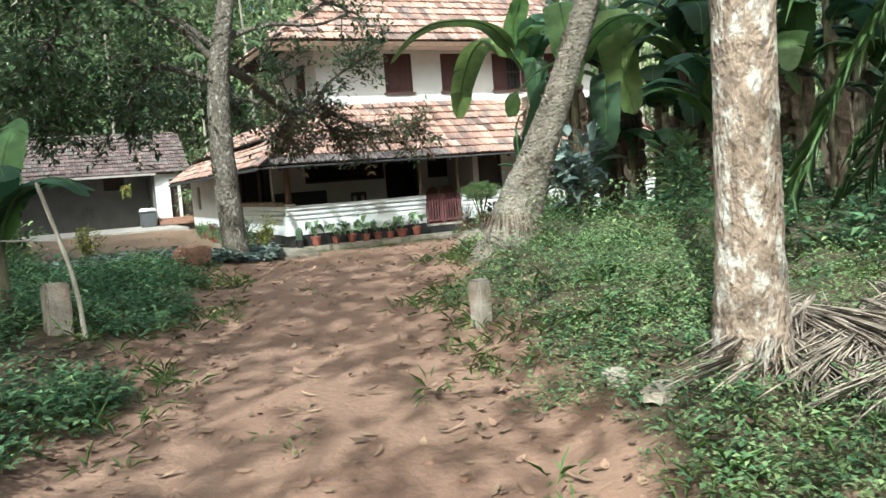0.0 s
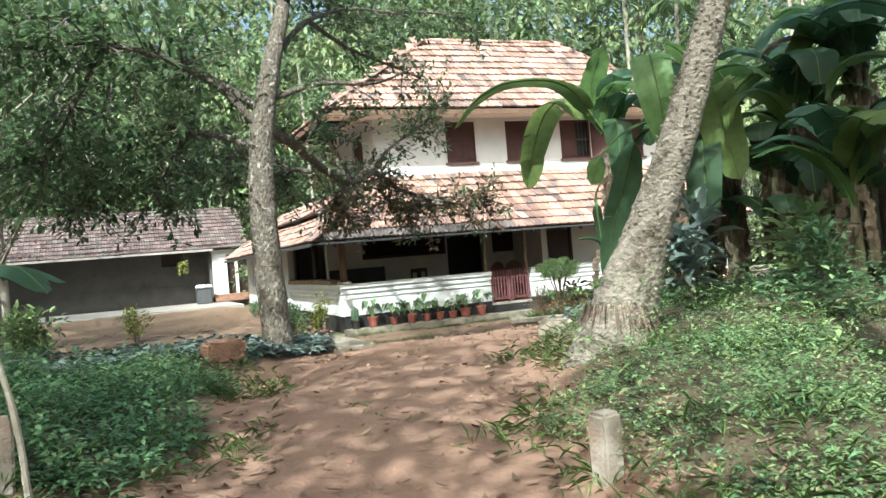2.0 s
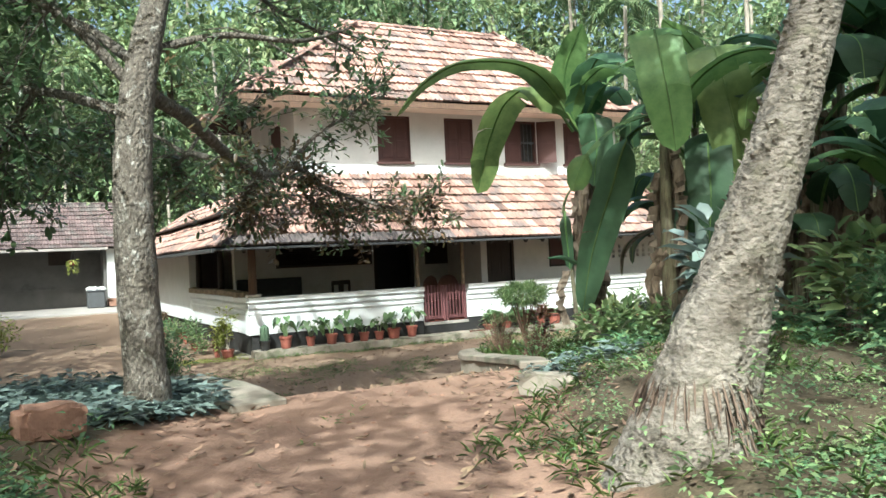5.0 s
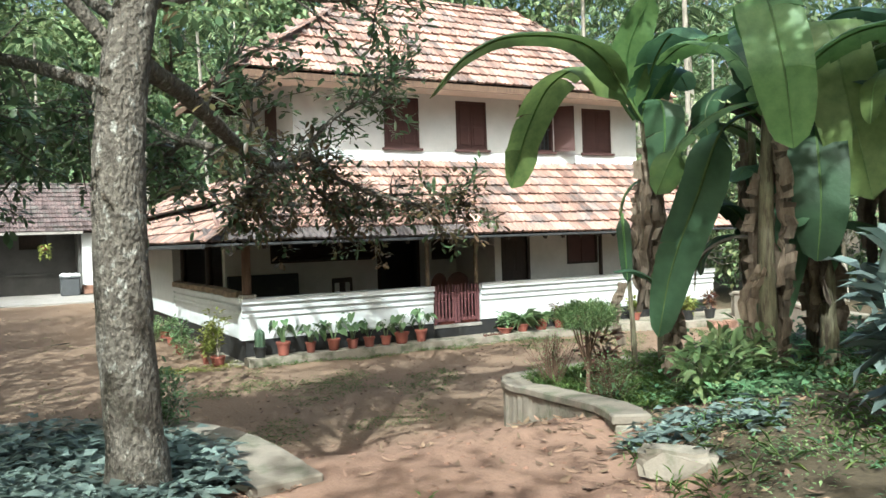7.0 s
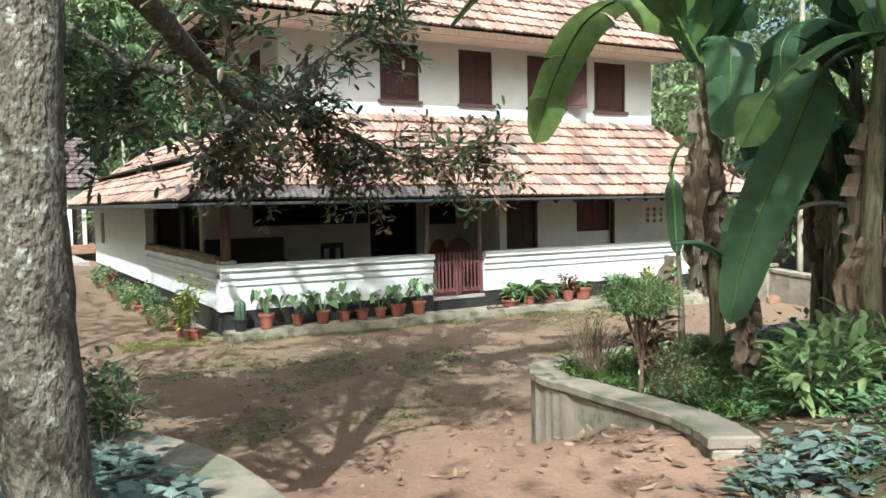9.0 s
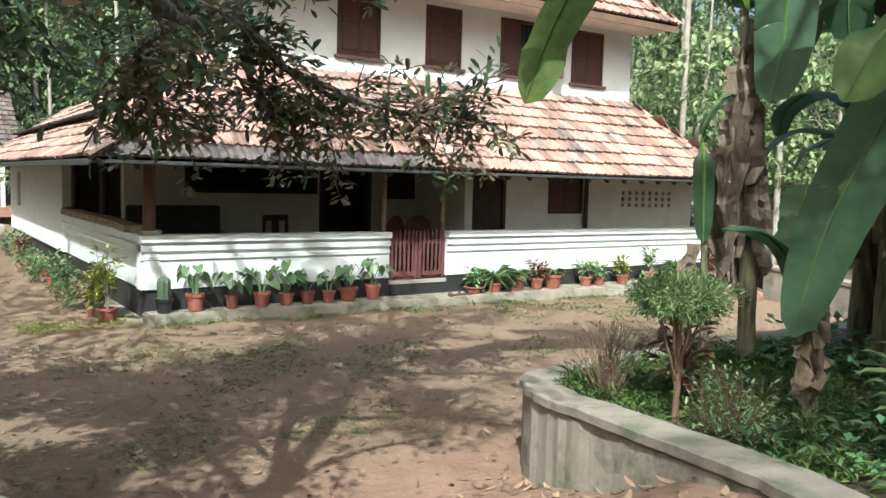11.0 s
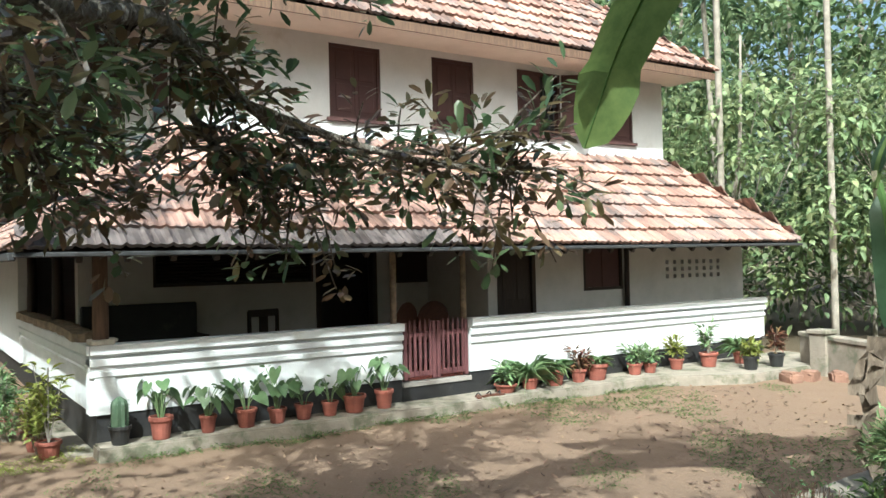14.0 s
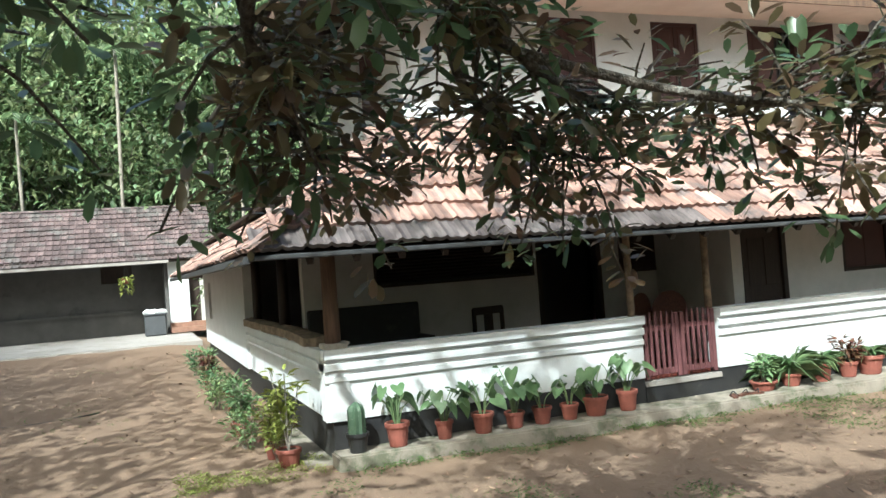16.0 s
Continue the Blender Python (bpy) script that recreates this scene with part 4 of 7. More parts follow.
    ob = leaf_cloud("crown", a, w, rng.uniform(0.07, 0.15, n), rng.uniform(0.036, 0.056, n), MANGO_LEAF, tree, "dark green glossy leaves", droop=0.45, rng=rng, shape=OVAL_LEAF)
    ob.data.transform(off)
    a, w = whorls(young_t, young_w, 7, rng)
    n = len(a)
    ob = leaf_cloud("young_growth", a, w, rng.uniform(0.07, 0.145, n), rng.uniform(0.036, 0.054, n), MANGO_YOUNG, tree, "bronze-brown young leaves", droop=0.45, rng=rng, shape=OVAL_LEAF)
    ob.data.transform(off)


build_mango()


def ringed_trunk(line, radii, seed, ring=0.11):
    """A palm stem with uneven leaf-scar rings."""
    pts = smooth_line(line, 24)
    rng = random.Random(seed)
    rr = []
    d = 0.0
    base = np.interp(np.linspace(0, 1, len(pts)), np.linspace(0, 1, len(radii)), radii)
    for i, p in enumerate(pts):
        if i:
            d += (p - pts[i - 1]).length
        rr.append(base[i] * (1 + 0.02 * ((d / ring + rng.uniform(-0.15, 0.15)) % 1.0 > 0.75) + rng.uniform(-0.015, 0.015)))
    return tube(pts, rr, 20, 0.025, seed)


def frond(length, leaflets, droop, rng, leaf_len=0.55, width=0.022):
    """Rib points, leaflet starts and ways of one feathery palm leaf, along +x from the origin."""
    rib = [Vector((length * t * (1 - 0.15 * t), 0, length * (0.55 * t - droop * t * t))) for t in np.linspace(0, 1, 12)]
    at, way = [], []
    for k in range(leaflets):
        t = 0.12 + 0.88 * k / leaflets
        i = t * 11
        p = rib[int(i)].lerp(rib[min(11, int(i) + 1)], i % 1)
        for s in (-1, 1):
            at.append(p)
            way.append((0.55, s * 1.0, -0.55 + rng.uniform(-0.2, 0.2)))
    return rib, np.array(at), np.array(way)


def palm_crown(tree, origin, count, length, rng, seed, material=None):
    for k in range(count):
        rib, at, way = frond(length * rng.uniform(0.8, 1.1), 46, rng.uniform(0.5, 1.1), rng)
        turn = np.array(Matrix.Rotation(2 * math.pi * (k * 0.382), 3, "Z") @ Matrix.Rotation(rng.uniform(-0.7, 0.25), 3, "Y"))
        o = np.array(origin)
        v, f = tube([Vector(turn @ np.array(p) + o) for p in rib], np.linspace(0.035, 0.008, 12), 5)
        leaf = raw("frond", v, f, FROND, tree)
        n = len(at)
        leaf_cloud("foliage", at @ turn.T + o, way @ turn.T, rng.uniform(0.4, 0.62, n), 0.03, material or FROND, leaf, rng=rng)


def build_palms():
    rng = np.random.default_rng(5)
    at = (-2.80, -17.80, 0.0)
    g = float(height(at[0], at[1]))
    a = empty("coconut_palm", (at[0], at[1], g), label="straight coconut palm with pale patches on its stem", category="palm tree", group="coconut palms")
    v, f = ringed_trunk([(0, 0, -0.25), (0.0, 0, 0.15), (0.01, 0.0, 0.7), (0.05, 0.02, 2.2), (0.15, 0.1, 6.0), (0.2, 0.1, 9.5)], [0.21, 0.155, 0.128, 0.122, 0.12, 0.11], 3)
    raw("trunk", v, f, PALM_BARK, a, smooth=True)
    palm_crown(a, (0.2, 0.1, 9.5), 28, 3.8, rng, 1)
    at = (-1.30, -13.36, 0.0)
    g = float(height(at[0], at[1]))
    b = empty("coconut_palm", (at[0], at[1], g), label="leaning coconut palm with a rough mossy stem", category="palm tree", group="coconut palms")
    v, f = ringed_trunk([(-0.08, 0.03, -0.3), (0.04, 0, 0.15), (0.30, -0.02, 0.75), (0.62, -0.04, 1.4), (0.98, -0.04, 2.2), (1.35, -0.02, 3.1), (2.1, 0.05, 5.2), (2.9, 0.1, 8.4)], [0.40, 0.27, 0.178, 0.142, 0.128, 0.116, 0.105, 0.10], 4, 0.09)
    raw("trunk", v, f, PALM_MOSS, b, smooth=True)
    # moss and loose bark scales on the stem's lower half
    n = 700
    t = rng.uniform(0.0, 1.0, n)
    px, pz = np.interp(t, [0, 0.35, 0.7, 1], [0.02, 0.42, 0.98, 1.47]), np.interp(t, [0, 0.35, 0.7, 1], [0.1, 1.0, 2.2, 3.4])
    ang = rng.uniform(0, 2 * math.pi, n)
    r = np.interp(t, [0, 0.4, 1], [0.235, 0.148, 0.12])
    way = np.stack([np.cos(ang), np.sin(ang), rng.uniform(1.2, 3.0, n)], -1)
    leaf_cloud("rough_bark", np.stack([px + np.cos(ang) * r, np.sin(ang) * r - 0.03, pz], -1), way, rng.uniform(0.015, 0.045, n), 0.03, PALM_MOSS, b, rng=rng)["kind"] = "stuff"
    n = 900
    ang = rng.uniform(0, 2 * math.pi, n)
    r = rng.uniform(0.17, 0.25, n)
    way = np.stack([np.cos(ang) * 0.5, np.sin(ang) * 0.5, -rng.uniform(0.8, 1.6, n)], -1)
    leaf_cloud("root_mass", np.stack([0.03 + np.cos(ang) * r, np.sin(ang) * r, rng.uniform(0.05, 0.34, n)], -1), way, rng.uniform(0.10, 0.26, n), 0.012, PALM_ROOT, b, "fibrous brown roots", droop=0.5, rng=rng)["kind"] = "stuff"
    palm_crown(b, (2.9, 0.1, 8.4), 18, 3.4, rng, 2)


build_palms()


def build_young_palm():
    rng = np.random.default_rng(15)
    for x, y in ((1.05, -18.15),):
        p = empty("young_palm", (x, y, float(height(x, y))), label="young coconut palm with long drooping green fronds", category="palm tree", group="young palms")
        v, f = limb([(0, 0, -0.1), (0, 0, 1.0), (0.05, 0, 2.5)], 0.16, 0.10, 3, 10)
        raw("trunk", v, f, BANANA_STEM, p, smooth=True)
        palm_crown(p, (0.05, 0, 2.5), 18, 3.3, rng, 4)


build_young_palm()


def spreading_tree(name, x, y, top, crown, centre, n_clumps, per, leaf, bark, leaves, label, seed, trunk_r=0.16, category="tree", width=0.45, group=""):
    """A trunk with limbs that end in uneven clumps of leaves; crown gives the radii and centre its height."""
    rng = np.random.default_rng(seed)
    g = float(height(x, y))
    tree = empty(name, (x, y, g), label=label, category=category, group=group)
    lean = rng.normal(0, 0.25, 2)
    line = [(0, 0, -0.3), (lean[0] * 0.2, lean[1] * 0.2, centre * 0.4), (lean[0], lean[1], centre), (lean[0] * 1.2, lean[1] * 1.2, top * 0.95)]
    tubes = [limb(line, trunk_r, trunk_r * 0.25, seed, 9)]
    tips, ways = [], []
    for k in range(n_clumps):
        d = rng.normal(0, 1, 3)
        d /= np.linalg.norm(d)
        r = rng.uniform(0.45, 1.0) ** 0.6
        p = Vector((lean[0] + d[0] * crown[0] * r, lean[1] + d[1] * crown[0] * r, centre + d[2] * crown[1] * r))
        s = Vector((lean[0] * 0.6, lean[1] * 0.6, max(centre * 0.35, p.z - crown[1] * 0.9)))
        if k % 2 == 0:
            tubes.append(limb([s, s.lerp(p, 0.5) + Vector((0, 0, -0.2)), p], trunk_r * 0.17, 0.01, k, 5, 4))
        size = rng.uniform(0.35, 0.8) * crown[0] * 0.36
        q = rng.normal(0, 1, (per, 3)) * size * np.array([1, 1, 0.6])
        tips.append(np.array(p) + q)
        w = q + rng.normal(0, size * 0.8, (per, 3))
        w[:, 2] -= size * 0.5
        ways.append(w)
    v, f = join_tubes(tubes)
    raw("trunk", v, f, bark, tree, smooth=True)
    a, w = np.concatenate(tips), np.concatenate(ways)
    keep = a[:, 2] > 0.2
    a, w = a[keep], w[keep]
    n = len(a)
    leaf_cloud("crown", a, w, leaf * rng.uniform(0.6, 1.3, n), leaf * width * rng.uniform(0.7, 1.2, n), leaves, tree, rng=rng)
    return tree


def areca(x, y, h, seed, lean=0.3):
    rng = np.random.default_rng(seed)
    g = float(height(x, y))
    tree = empty("areca_palm", (x, y, g), label="slender areca palm with a pale bare stem", category="palm tree", group="areca palms behind the house")
    lx, ly = rng.normal(0, lean, 2)
    v, f = limb([(0, 0, -0.2), (lx * 0.3, ly * 0.3, h * 0.4), (lx, ly, h)], 0.085, 0.06, seed, 8, 5)
    raw("trunk", v, f, FARBARK, tree, smooth=True)
    at, way = [], []
    for k in range(8):
        rib, a, w = frond(1.5, 14, rng.uniform(0.6, 1.2), rng)
        turn = np.array(Matrix.Rotation(2 * math.pi * k / 8 + rng.uniform(-0.2, 0.2), 3, "Z"))
        at.append(a @ turn.T + (lx, ly, h))
        way.append(w @ turn.T)
    at, way = np.concatenate(at), np.concatenate(way)
    leaf_cloud("crown", at, way, 0.5, 0.06, FARLEAF, tree, rng=rng)


def build_woods():
    rng = np.random.default_rng(21)
    k = 0
    # woods behind the house and across its flanks
    spots = [(-16, 30), (-11, 33), (-6, 31), (-1.5, 29), (3, 27), (7, 25), (11.5, 24), (15, 21), (19, 17), (-21, 26), (-19, 18), (-17, 10), (22, 11), (21, 5), (20, -1), (-8, 38), (2, 36), (10, 34), (18, 29), (-16, 38), (25, 22),
             (-15, 2), (-16, -5), (19.5, -8), (18, -14)]
    for x, y in spots:
        k += 1
        big = rng.uniform(0.85, 1.25)
        spreading_tree("forest_tree", x + rng.uniform(-1, 1), y + rng.uniform(-1, 1), 12 * big, (3.3 * big, 4.4 * big), 6.6 * big, 60, 60, 0.34, FARBARK, FARLEAF,
                       "tall leafy tree in the sunlit grove around the house", 100 + k, 0.17, group="grove trees")
    # taller trees farther back
    for x, y in [(-24, 40), (-18, 46), (-12, 44), (-6, 47), (0, 44), (6, 46), (12, 43), (18, 41), (24, 36), (29, 28), (31, 18), (30, 8), (28, -2), (-28, 30), (-27, 18), (-25, 6), (5, 31), (9, 28.5), (13.5, 29), (-3, 35), (17, 25)]:
        k += 1
        big = rng.uniform(0.95, 1.3)
        spreading_tree("forest_tree", x, y, 17 * big, (4.6 * big, 6.6 * big), 9.6 * big, 64, 46, 0.55, FARBARK, BIGLEAF if k % 2 else FARLEAF, "tall bright-leaved tree in the grove behind the house", 100 + k, 0.22, group="grove trees")
    for x, y in [(-7, 29), (-3.5, 30.5), (-10, 30.5), (0.3, 29.5), (-13, 28.5), (2.5, 29.5), (-1.5, 33)]:
        k += 1
        spreading_tree("forest_tree", x, y, 15, (3.4, 5.6), 8.6, 60, 60, 0.36, FARBARK, BIGLEAF, "tall bright-leaved tree in the grove behind the house", 100 + k, 0.18, group="grove trees")
    for x, y in [(-2, 34), (-7, 34.5), (-12.5, 34), (3.5, 35), (9, 33), (14, 31), (19, 30.5), (24, 29.5), (29, 27), (33, 23)]:
        k += 1
        spreading_tree("forest_tree", x, y, 23, (4.8, 7.0), 14.5, 64, 56, 0.5, FARBARK, BIGLEAF if k % 2 else FARLEAF, "very tall bright-leaved tree in the grove behind the house", 100 + k, 0.25, group="grove trees")
    # low growth that closes the grove near the ground
    for x, y in [(-20, 24), (-14, 27), (-9, 28), (2.5, 20), (14.5, 16), (16.5, 10), (17, 5.5), (17.5, 1), (17, -4), (15.5, -9), (13.5, -13), (-13, -2), (-13, -9), (-12.5, -14), (10, -15), (-4, 29.5), (-19, 14), (13, 20)]:
        k += 1
        spreading_tree("shrub", x, y, 3.6, (2.3, 1.9), 1.9, 34, 60, 0.26, FARBARK, FARLEAF, "dense green undergrowth shrub at the grove's edge", 100 + k, 0.06, "shrub", group="undergrowth")
    # broad-leaved bright trees at the house's far end
    for x, y, h in ((14.2, 3.0, 7.5), (15.8, 6.5, 9.0), (13.6, 8.5, 8.5), (17.0, 0.0, 7.0)):
        k += 1
        spreading_tree("teak_tree", x, y, h, (1.9, h * 0.42), h * 0.55, 40, 60, 0.21, FARBARK, BIGLEAF, "broad-leaved tree with bright yellow-green foliage", 200 + k, 0.10, width=0.55, group="bright broad-leaved trees")
    for i, (x, y) in enumerate([(-5.5, 26.5), (-2, 25.5), (0.5, 26), (2.5, 24), (4.0, 19), (6, 21), (9, 19), (-9, 25.5), (12.6, 13), (13.5, 11), (14.6, 9.5), (12.9, 6), (14.0, 5), (15.2, 3.5), (12.8, 16), (16, 12), (10.5, 17), (13.0, 1.8), (15, 0.5)]):
        areca(x, y, 8.5 + 3.5 * ((i * 37) % 10) / 10, 300 + i)
    # trees added on the sunward side, mostly unseen, to shade track and yard
    for x, y, h in ((-8.8, -17.6, 11), (-7.2, -0.8, 10), (-10.0, -15.5, 10), (-9.5, -21.5, 11), (-12.5, -18.5, 12), (-10.5, -28.0, 11), (-14, -24, 12), (-3.0, -27.5, 11), (3.5, -24.5, 10), (-10.5, -10.0, 9), (-9.5, -3.5, 10), (-8.6, 3.0, 10), (-9.5, 9.0, 10), (-12.5, 15.0, 10), (-9.5, 15.5, 10), (-15.5, 14.5, 11), (1.8, -16.5, 12), (3.6, -18.0, 12), (-0.3, -20.0, 12), (-11.6, -24.6, 11), (-7.6, 3.6, 10), (-7.8, 7.0, 10), (-6.7, -4.2, 9)):
        k += 1
        spreading_tree("added_shade_tree", x, y, h, (2.7, 2.7), h * 0.66, 34, 44, 0.26, FARBARK, FARLEAF, "leafy tree added to cast shade over track and yard", 400 + k, 0.16, group="shade trees")


build_woods()


# ---- bananas ----
def banana_blade(points, width, seed, torn=0.3, fold=0.18, curl=0.0, petiole=0.10):
    """A banana leaf along its midrib points, split towards the edges: verts and faces of blade and of rib."""
    pts = smooth_line(points, 6)
    n = len(pts)
    rng = random.Random(seed)
    verts, faces, last = [], [], None
    rows = []
    for i, p in enumerate(pts):
        t = i / (n - 1)
        d = (pts[min(i + 1, n - 1)] - pts[max(i - 1, 0)]).normalized()
        s = d.cross(Vector((0, 0, 1)))
        s = s.normalized() if s.length > 0.6 else Vector((math.cos(curl), math.sin(curl), 0)).cross(d).normalized()
        if last:
            if s.dot(last) < 0:
                s = -s
            s = (s * 0.5 + last * 0.5).normalized()
        last = s
        up = s.cross(d)
        if up.z < 0:
            up = -up
        q = max(0.0, (t - petiole) / (1 - petiole))
        w = width * 0.52 * (min(1.0, q / 0.16) ** 0.6) * (1 - q ** 4) ** 0.5 + 0.012
        rows.append((p, s, up, w))
    for side in (-1, 1):
        lift, fresh = 0.0, True
        for i in range(n - 1):
            if i / (n - 1) < petiole * 0.8:
                continue
            if rng.random() < torn * 0.3:
                lift, fresh = rng.uniform(-0.5, 0.15), True
            o = len(verts) if fresh else len(verts) - 3
            for p, s, up, w in rows[i if fresh else i + 1:i + 2]:
                for e in (0.0, 0.5, 1.0):
                    j = rng.uniform(-torn, 0.1) * 0.12 if e == 1.0 else 0
                    verts.append(p + s * (side * w * (e + j)) + up * (fold * e * w - 0.5 * fold * e * e * w) - Vector((0, 0, (0.25 * e * e - lift * 0.35 * e * e) * w)))
            for k in (0, 1):
                faces.append([o + k, o + k + 1, o + k + 4, o + k + 3])
            fresh = False
    rib = tube([p + Vector((0, 0, -0.006)) for p in pts], np.linspace(0.022, 0.005, n), 5)
    return verts, faces, rib


def dry_sheet(start, length, az, width, seed):
    """A withered leaf that hangs crumpled against the stem: verts and faces."""
    rng = random.Random(seed)
    out, across = Vector((math.cos(az), math.sin(az), 0)), Vector((-math.sin(az), math.cos(az), 0))
    rows = int(8 + length * 8)
    verts, faces = [], []
    drift, fold_in = 0.0, [0.06 * (-1) ** k * rng.uniform(0.2, 1.2) for k in range(5)]
    for i in range(rows + 1):
        t = i / rows
        drift += rng.uniform(-0.025, 0.025)
        w = width * (0.25 + 0.75 * math.sin(math.pi * min(1, 0.1 + t * 0.95)) ** 0.6) * rng.uniform(0.75, 1.1)
        c = start + out * (0.05 + 0.10 * math.sin(2.5 * t) + rng.uniform(-0.02, 0.02)) + across * drift - Vector((0, 0, length * t - 0.05 * math.sin(3 * t)))
        for k, e in enumerate((-1.0, -0.45, 0.1, 0.55, 1.0)):
            verts.append(c + across * (e * w * 0.5) + out * (fold_in[k] + rng.uniform(-0.012, 0.012)) + Vector((0, 0, rng.uniform(-0.03, 0.03))))
    for i in range(rows):
        for k in range(4):
            if k in (0, 3) and rng.random() < 0.28:
                continue
            a = i * 5 + k
            faces.append([a, a + 1, a + 6, a + 5])
    return verts, faces


def arch(start, az, up, length, droop, n=5):
    """Midrib points of a leaf that rises at angle up towards az and then bows down."""
    res, p, e = [], Vector(start), up
    for k in range(n + 1):
        res.append(p.copy())
        p = p + Vector((math.cos(az) * math.cos(e), math.sin(az) * math.cos(e), math.sin(e))) * (length / n)
        e -= droop / n * (0.5 + k / n)
    return res


def add_leaf(plant, points, width, tone, seed, torn=0.3, curl=0.0):
    v, f, rib = banana_blade(points, width, seed, torn, curl=curl)
    leaf = raw("leaf", v, f, (BANANA_LEAF, BANANA_DARK, BANANA_DRY)[tone], plant, ("", "dark green hanging leaf", "browning torn leaf")[tone], smooth=True)
    raw("midrib", rib[0], rib[1], BANANA_LEAF, leaf, "pale midrib")


def banana(x, y, stem_top, lean, leaves, seed, dry=5, stem_r=0.10, label="banana plant with arching torn green leaves", skirt=0, hung=()):
    """leaves: rows of azimuth, rise, length, droop (degrees), width, tone, from the stem's top; hung: world midribs, width, tone."""
    g = float(height(x, y))
    plant = empty("banana_plant", (x, y, g), label=label, category="banana plant", group="banana clump")
    rng = random.Random(seed)
    top = Vector((lean[0], lean[1], stem_top))
    v, f = limb([(0, 0, -0.1), (lean[0] * 0.3, lean[1] * 0.3, stem_top * 0.5), top], stem_r * 1.05, stem_r * 0.5, seed, 12)
    raw("stem", v, f, BANANA_STEM, plant, smooth=True)
    for k, (az, up, ln, dr, w, tone) in enumerate(leaves):
        start = top - Vector((0, 0, rng.uniform(0, 0.25)))
        up = min(86, up + rng.uniform(12, 26))
        add_leaf(plant, arch(start, radians(az), radians(up), ln * 0.92, radians(dr * 1.5)), w, tone, seed * 31 + k, rng.uniform(0.5, 1.4), radians(az))
    for k, (points, w, tone) in enumerate(hung):
        add_leaf(plant, [Vector(p) - Vector((x, y, g)) for p in points], w, tone, seed * 91 + k, 0.25, 0.6)
    for k in range(skirt):
        az, at = rng.uniform(90, 330), rng.uniform(0.3, 0.92)
        add_leaf(plant, arch(top * at, radians(az), radians(rng.uniform(50, 84)), rng.uniform(1.2, 2.0), radians(rng.uniform(150, 225))), rng.uniform(0.28, 0.46), 0 if rng.random() < 0.35 else (2 if rng.random() < 0.2 else 1), seed * 77 + k, 0.5 + 0.9 * rng.random(), radians(az))
    for k in range(3 if skirt > 4 else 0):
        a = rng.uniform(0, 6.28)
        foot = Vector((math.cos(a) * 0.4, math.sin(a) * 0.4, 0))
        tip = foot * rng.uniform(0.6, 1.5) + Vector((0, 0, stem_top * rng.uniform(0.6, 1.1)))
        v, f = limb([foot - Vector((0, 0, 0.1)), foot.lerp(tip, 0.5), tip], stem_r * 0.8, stem_r * 0.4, seed + k, 10)
        raw("stem", v, f, BANANA_STEM, plant, smooth=True)
        for j in range(3):
            v, f = dry_sheet(foot.lerp(tip, rng.uniform(0.6, 1.0)), rng.uniform(0.4, 0.7) * tip.z, rng.uniform(0, 6.28), rng.uniform(0.12, 0.26), seed * 13 + k * 3 + j)
            raw("dry_leaf", v, f, BANANA_DRY, plant, "withered grey-brown hanging leaf")
        for j in range(2):
            a = rng.uniform(1.6, 5.8)
            add_leaf(plant, arch(foot.lerp(tip, rng.uniform(0.45, 1.0)), a, radians(rng.uniform(35, 80)), rng.uniform(0.9, 1.5), radians(rng.uniform(150, 210))), rng.uniform(0.32, 0.5), 1, seed * 17 + k * 2 + j, 0.3, a)
    for k in range(dry):
        az = rng.uniform(0, 2 * math.pi)
        at = rng.uniform(0.72, 1.0) if k % 3 else rng.uniform(0.4, 0.7)
        v, f = dry_sheet(top * at, rng.uniform(0.5, 0.85) * stem_top * at, az, rng.uniform(0.12, 0.28), seed * 57 + k)
        raw("dry_leaf", v, f, BANANA_DRY, plant, "withered grey-brown hanging leaf")
    return plant


